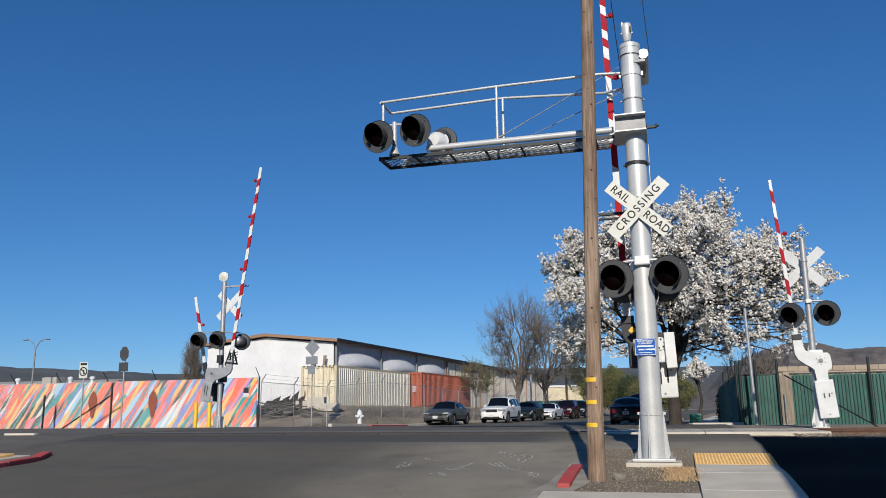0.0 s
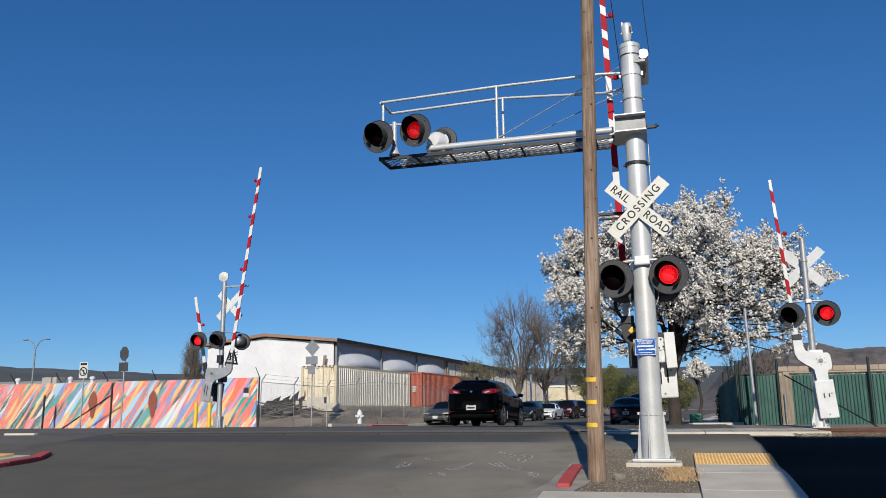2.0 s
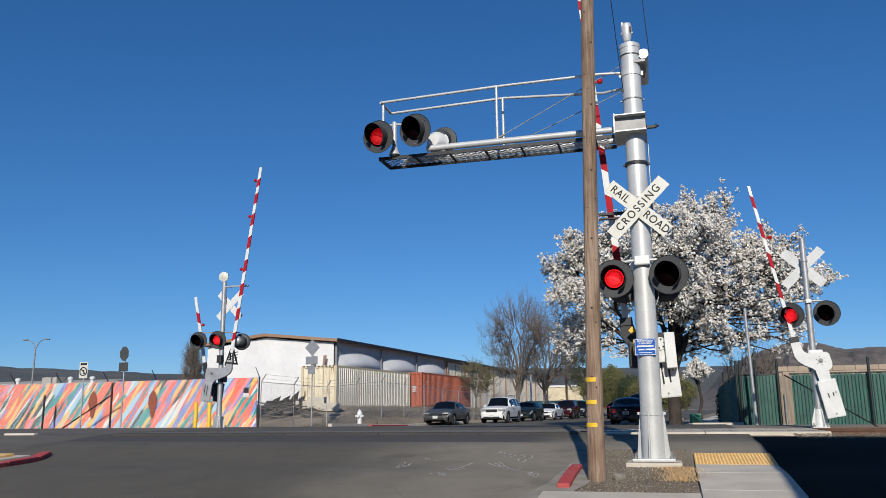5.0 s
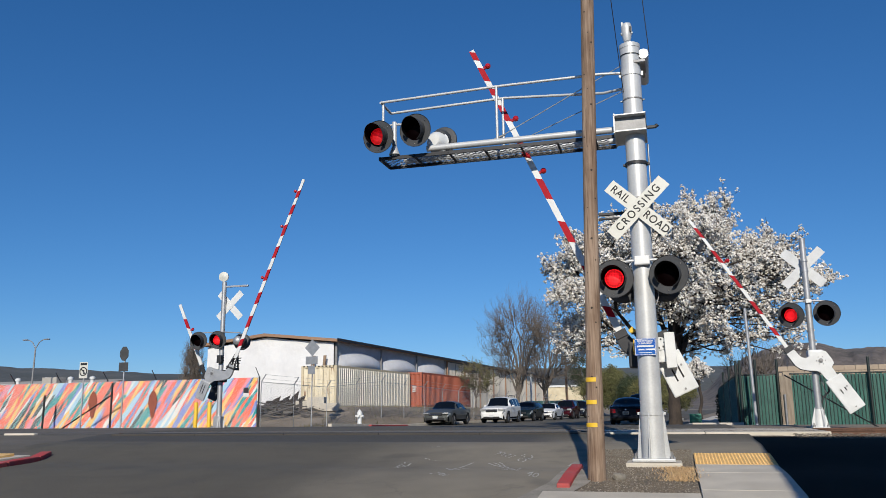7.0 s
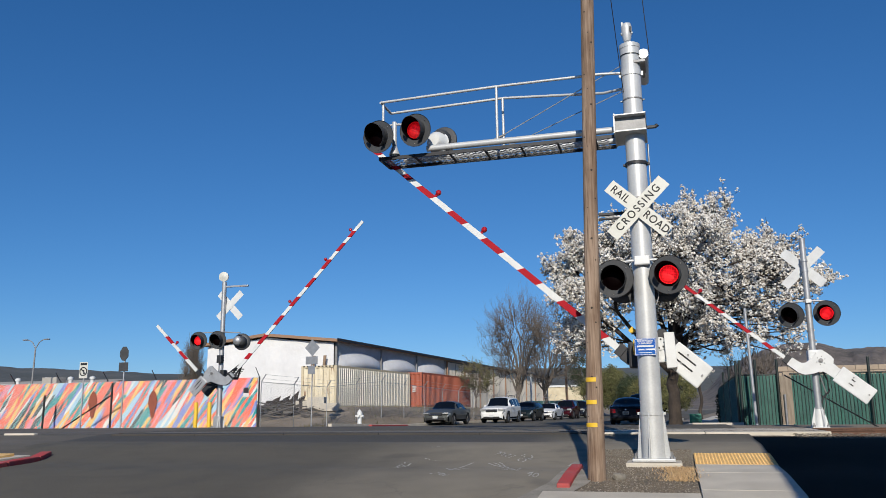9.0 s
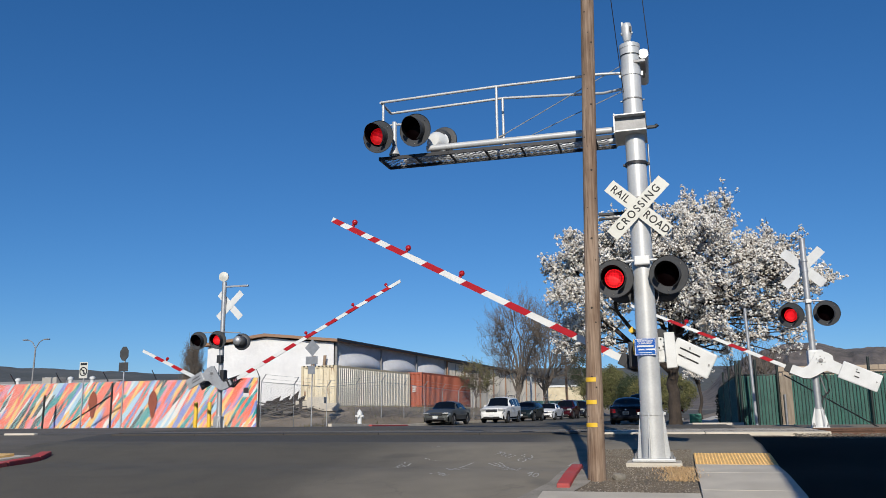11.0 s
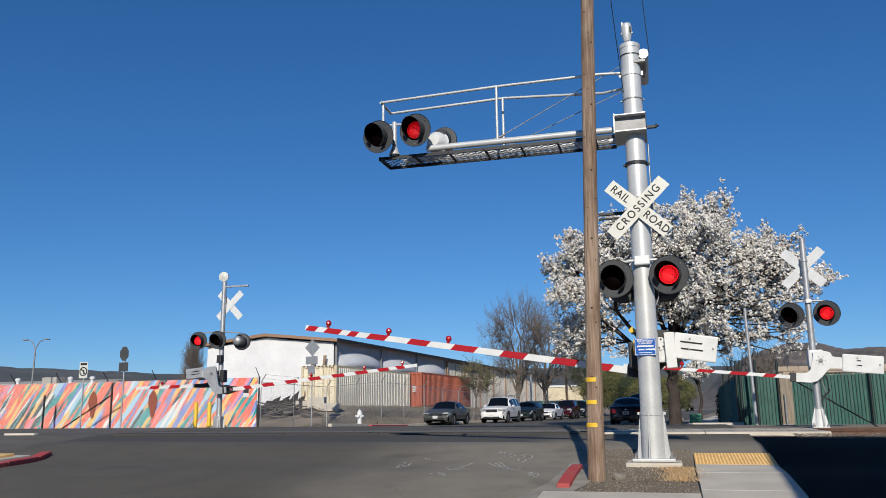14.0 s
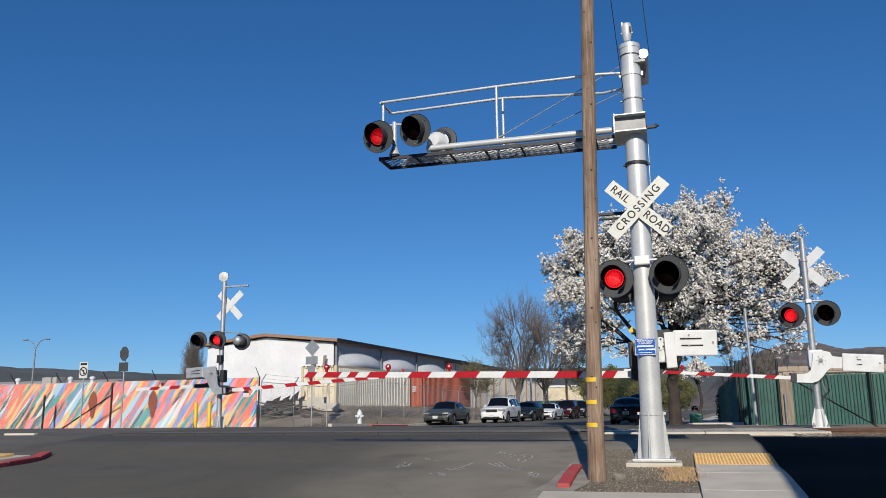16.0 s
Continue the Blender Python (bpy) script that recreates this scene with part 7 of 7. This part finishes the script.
def tree(name, seed, base, fork, trunk_r, centre, radii, n1, n2, n3, twig, up, bark, label, bloom=None, twig_r=0.012, shell=0.55, low=-0.75, group="", fine=0, clump=1, inner=0.26):
    """Trunk, main limbs, branches and twigs that fill an uneven crown; bloom: (material, count per twig, size)."""
    rng = np.random.default_rng(seed)
    base, centre, radii = np.array(base, float), np.array(centre, float), np.array(radii, float)
    e = holder(name, pose(*base), label, "tree", group)
    top = np.array((0.0, 0.0, fork))
    c = centre - base

    def lump(d):
        return 1.0 + 0.24 * noise.noise(Vector((d[0] * 1.7 + seed, d[1] * 1.7, d[2] * 1.7))) + 0.16 * noise.noise(Vector((d[0] * 4.5, d[1] * 4.5 + seed, d[2] * 4.5)))

    def inside(rmin, rmax):
        while True:
            d = rng.normal(size=3)
            d /= np.linalg.norm(d)
            if d[2] < low:
                continue
            r = (rmin ** 3 + (rmax ** 3 - rmin ** 3) * rng.random()) ** (1 / 3)
            return c + d * radii * r * lump(d)
    trunk = [(np.array((0, 0, -0.15)), np.array((0, 0, 0.25)), trunk_r * 1.35, trunk_r * 1.05)] + curve_to(rng, np.array((0, 0, 0.25)), top, 0.0, 5, trunk_r * 1.05, trunk_r * 0.8)
    V, F = limbs_mesh(trunk, lambda r: 14)
    me = bpy.data.meshes.new("trunk")
    me.from_pydata(V.tolist(), [], F)
    me.shade_smooth()
    me.materials.append(bark)
    new("trunk", me).parent = e
    main, nodes = [], []
    for i in range(n1):
        a = 2 * math.pi * (i + rng.random() * 0.5) / n1
        el = (0.45, 0.8, 1.15)[i % 3] + rng.normal() * 0.08
        d = np.array((math.cos(a) * math.cos(el), math.sin(a) * math.cos(el), math.sin(el)))
        goal = c + d * radii * (0.62 + 0.12 * rng.random())
        start = top - np.array((0, 0, fork * 0.22 * rng.random()))
        seg = curve_to(rng, start, goal, 0.06, 8, trunk_r * (0.42 + 0.16 * rng.random()), trunk_r * 0.13)
        main += seg
        nodes += [(s[1], s[3]) for s in seg[1:]]
    NP, NR = np.array([n[0] for n in nodes]), np.array([n[1] for n in nodes])
    second, nodes2 = [], []
    for i in range(n2):
        g = inside(shell, 0.97)
        w = np.linalg.norm(NP - g, axis=1) + 1.2 * np.maximum(0, NP[:, 2] - g[2])
        k = int(np.argmin(w))
        seg = curve_to(rng, NP[k], g, 0.05, 5, min(NR[k] * 0.7, trunk_r * 0.16), twig_r * 1.4)
        second += seg
        nodes2 += [(s[1], s[3], (s[1] - s[0]) / (np.linalg.norm(s[1] - s[0]) + 1e-9)) for s in seg]
    P2 = np.array([n[0] for n in nodes2])
    D2 = np.array([n[2] for n in nodes2])
    third, spots = [], []
    for i in range(n3):
        k = rng.integers(len(P2))
        d = D2[k] * 0.7 + rng.normal(size=3) * 0.55 + np.array((0, 0, up))
        d /= np.linalg.norm(d)
        ln = twig * (0.5 + rng.random())
        seg = curve_to(rng, P2[k], P2[k] + d * ln, 0.03, 3, twig_r, twig_r * 0.45)
        third += seg
        spots += [(s[0], s[1]) for s in seg]
        for q in range(fine):
            s = seg[rng.integers(3)]
            dd = d * 0.8 + rng.normal(size=3) * 0.5 + np.array((0, 0, up * 0.6))
            dd /= np.linalg.norm(dd)
            third.append((s[1], s[1] + dd * ln * (0.35 + 0.4 * rng.random()), twig_r * 0.5, twig_r * 0.25))
    for nm, segs, sides in (("branch_work", main + second, lambda r: 8 if r > 0.05 else 5), ("twig_work", third, lambda r: 3)):
        V, F = limbs_mesh(segs, sides)
        me = bpy.data.meshes.new(nm)
        me.from_pydata(V.tolist(), [], F)
        me.shade_smooth()
        me.materials.append(bark)
        o = new(nm, me)
        o.parent = e
        o["kind"] = "stuff"
    if bloom:
        material, per, size, spread_, nm = bloom
        turns = np.array([np.linalg.qr(rng.normal(size=(3, 3)))[0] for _ in range(160)])
        A, B = np.repeat(np.array([q[0] for q in spots]), per, 0), np.repeat(np.array([q[1] for q in spots]), per, 0)
        near = np.linalg.norm((A - c) / radii, axis=1)
        chance = np.where(near > 0.72, 0.85, inner) * np.where(A[:, 2] < c[2] - 0.25 * radii[2], 0.75, 1.0)
        pick = rng.random(len(A)) < chance
        A, B = A[pick], B[pick]
        C = A + (B - A) * rng.random((len(A), 1)) + rng.normal(size=A.shape) * spread_
        C = np.repeat(C, clump, 0)
        C += rng.normal(size=C.shape) * size * (0.8 if clump > 1 else 0.0)
        k = len(C)
        S = size * (0.45 + 0.9 * rng.random((k, 1, 1)))
        Vs = np.einsum("nij,njk->nik", OCT[None] * S * (0.6 + 0.8 * rng.random((k, 6, 3))), turns[rng.integers(160, size=k)]) + C[:, None]
        Fs = OCT_F[None] + 6 * np.arange(k)[:, None, None]
        me = bpy.data.meshes.new(nm)
        me.from_pydata(Vs.reshape(-1, 3).tolist(), [], Fs.reshape(-1, 3).tolist())
        me.materials.append(material)
        o = new(nm, me)
        o.parent = e
        o["kind"] = "stuff"
    return e


BLOSSOM = island_mat("blossom", [(0.24, 0.20, 0.15), (0.74, 0.71, 0.66), (0.82, 0.80, 0.76), (0.52, 0.47, 0.40), (0.78, 0.76, 0.72)], 0.7)
LEAF_OLIVE = island_mat("olive_leaf", [(0.09, 0.095, 0.03), (0.16, 0.155, 0.05), (0.075, 0.08, 0.028), (0.21, 0.19, 0.075)], 0.7)
LEAF_DARK = island_mat("dark_leaf", [(0.02, 0.035, 0.014), (0.035, 0.055, 0.02), (0.05, 0.065, 0.025), (0.028, 0.04, 0.02)], 0.7)
tree("blossom_tree", 11, (0.1, 38.0, rise(38)), 2.5, 0.27, (0.33, 38.0, 6.4), (6.35, 5.4, 4.35), 12, 300, 4600, 0.65, 0.3, BARK, "large old tree covered in white blossom beside the pavement", (BLOSSOM, 4, 0.048, 0.08, "blossom"), shell=0.42, twig_r=0.013, low=-0.58, clump=3, inner=0.26)
tree("blossom_tree", 23, (1.94, 62.0, rise(62)), 2.6, 0.12, (1.94, 62.0, 3.94), (0.85, 0.85, 0.95), 7, 40, 260, 0.3, 0.3, BARK, "smaller white blossom tree further along the pavement", (BLOSSOM, 4, 0.06, 0.06, "blossom"))
tree("bare_tree", 31, (-14.6, 80.0, 0.6), 2.6, 0.2, (-14.4, 80.0, 7.5), (4.0, 3.9, 5.3), 14, 170, 1500, 1.2, 1.3, BARK_PALE, "bare winter street tree with fine upright twigs", None, 0.013, 0.35, fine=2, group="bare street trees")
tree("bare_tree", 37, (-13.7, 91.0, 0.6), 3.0, 0.2, (-12.1, 91.0, 7.9), (4.4, 3.8, 6.2), 14, 170, 1500, 1.2, 1.3, BARK_PALE, "bare winter street tree with fine upright twigs", None, 0.014, 0.35, fine=2, group="bare street trees")
tree("bare_poplar", 41, (-75.8, 118.0, 0.5), 2.0, 0.2, (-75.8, 118.0, 6.3), (1.9, 1.9, 6.6), 10, 200, 2400, 1.4, 2.6, BARK_PALE, "narrow bare poplar beyond the painted fence", None, 0.02, 0.2, low=-0.9, fine=2)
for i, (x, y, h) in enumerate(((3.4, 37.0, 2.9), (3.2, 43.0, 3.6))):
    tree("bare_shrub", 61 + i, (x + bend(y) * 0.4, y, rise(y)), 0.6, 0.06, (x + 0.3 + bend(y) * 0.4, y, rise(y) + h * 0.55), (1.2, 1.2, h * 0.5), 8, 40, 240, 0.6, 1.4, BARK_PALE, "thin bare shrub along the pavement fence", None, 0.012, 0.2, low=-0.9, fine=2, group="bare shrubs along the fence")
tree("shrub", 43, (-16.1, 68.0, 1.6), 1.0, 0.08, (-16.0, 68.0, 3.9), (1.5, 1.5, 1.8), 8, 80, 700, 0.6, 0.6, BARK_PALE, "loose olive-green shrub tree on the lot", (LEAF_OLIVE, 1, 0.05, 0.08, "foliage"), 0.012, fine=1)
for i, (x, y, w, h) in enumerate(((-7.2, 108, 2.4, 6.2), (-4.6, 102, 2.2, 4.6), (-9.6, 118, 2.6, 6.4), (-2.2, 92, 2.1, 4.2), (0.2, 120, 3.0, 5.6), (-13.4, 130, 2.2, 13.0))):
    tree("evergreen_tree", 50 + i, (x, y, 0.5), h * 0.25, 0.16, (x, y, h * 0.58), (w, w, h * 0.5), 8, 90, 800, 0.7, 0.2, BARK, "dark green bushy tree down the street", (LEAF_DARK if i in (1, 5) else LEAF_OLIVE, 7, 0.075, 0.24, "foliage"), 0.015, group="evergreens down the street")

# ---------------------------------------------------------------- what moves
NEAR_TURN = [(0, 88.7), (4.4, 88.7), (4.9, 86.0), (5.6, 79.9), (6.3, 72.5), (7, 65.5), (7.5, 59.6), (8, 53.9), (8.5, 47.3), (9.2, 40.0), (10.3, 32.1), (11.3, 25.9), (12, 21.1), (12.5, 18.1), (13, 14.9), (13.5, 12.0), (14, 9.0), (14.5, 5.7), (15, 3.0), (15.4, 1.4), (16, 1.2)]
LEFT_TURN = [(0, 82.4), (5.1, 82.4), (5.6, 80.4), (6.3, 75.2), (7, 68.6), (7.5, 63.5), (8, 58.2), (8.5, 52.6), (9, 47.0), (10.2, 35.0), (11.3, 24.9), (12, 19.1), (12.5, 15.1), (13, 11.6), (13.5, 8.6), (14, 5.6), (14.5, 3.7), (16, 3.5)]
SIDE_TURN = [(0, 78.3), (5.1, 78.3), (5.6, 76.4), (6.3, 71.7), (7, 65.7), (7.5, 60.9), (8, 55.4), (8.5, 49.8), (9, 43.9), (10.2, 31.5), (11.3, 21.5), (12, 14.2), (12.5, 10.1), (13, 5.5), (13.5, 1.5), (14, -1.0), (14.5, -1.8), (16, -1.8)]
RIGHT_TURN = [(0, 86), (4.1, 86), (4.6, 83.2), (5.4, 75.5), (6.3, 66), (7, 58.4), (7.5, 53.5), (8, 48.8), (9, 40.2), (10.2, 31), (11.3, 22.7), (12, 18.4), (12.5, 14.6), (13, 11.2), (13.5, 8), (14, 5.6), (14.5, 4.3), (16, 4.0)]


def turn_rows(arm, table, sign):
    p = arm.matrix_basis.translation.copy()
    return [(t, pose(p.x, p.y, p.z, 0, sign * a, 0)) for t, a in table]


def flash_rows(phase):
    """The glowing disc stands at the lens while lit and sinks into the housing while dark."""
    lit, dark = pose(0, -0.012, 0), pose(0, 0.09, 0)
    first, half = 0.95, 0.604
    on = lambda t: t >= 0.22 and (phase == 1 if t < first else int(math.floor((t - first) / half)) % 2 == phase)
    marks = [0.22] + [first + i * half for i in range(26)]
    rows, last = [(0.0, dark)], 0.0
    for m in marks:
        f = math.ceil(m * FPS) / FPS
        if f > 15.95:
            break
        before, after = on(m - 0.02), on(m + 0.02)
        if before != after:
            rows += [(f - 1.0 / FPS, lit if before else dark), (f, lit if after else dark)]
    rows.append((16.0, rows[-1][1]))
    return rows


DRIVE = [(0, -4.2), (0.5, 3.45), (0.7, 6.35), (1.0, 10.45), (1.5, 17.4), (2.0, 24.9), (2.5, 32.4), (3.0, 40.2), (3.5, 48.2), (4.0, 56.2), (5.0, 72.0), (16.0, 240.0)]
LANE = [(-3, -6.75), (4, -6.7), (8, -6.58), (11, -6.4), (18, -6.12), (25, -6.05), (40, -5.8), (48, -6.25), (56, -6.7)]


def drive_rows():
    rows = []
    for i in range(61):
        t = i / 10 if i < 50 else 5.0 + (i - 50) * 1.1
        y = linear(DRIVE, t)
        x = linear(LANE, y) + bend(y) * 0.9
        pitch = math.degrees(math.atan2(rise(y + 3.42) - rise(y + 0.82), 2.6))
        rows.append((t, pose(x, y, rise(y + 0.82) - 0.82 * math.tan(radians(pitch)) + 0.005, pitch, 0, linear([(42, -1.5), (90, -4)], y))))
    return rows


def spin_rows(w):
    base = w.matrix_basis.copy()
    sg = -1 if w.matrix_basis.translation.x > 0 else 1
    rows = [(i / FPS, base @ Matrix.Rotation(sg * (linear(DRIVE, i / FPS) + 4.0) * 2.5, 4, "X")) for i in range(151)]
    return rows + [(16.0, rows[-1][1])]


def motions():
    walk(hot, drive_rows())
    for w in hot.children:
        if w.name.startswith("wheel"):
            walk(w, spin_rows(w))
    walk(NEAR_GATE, turn_rows(NEAR_GATE, NEAR_TURN, 1))
    walk(RIGHT_GATE, turn_rows(RIGHT_GATE, RIGHT_TURN, 1))
    walk(LEFT_GATE, turn_rows(LEFT_GATE, LEFT_TURN, -1))
    walk(SIDE_GATE, turn_rows(SIDE_GATE, SIDE_TURN, 1))
    for g, phase in GLOWS:
        walk(g, flash_rows(phase))


motions()
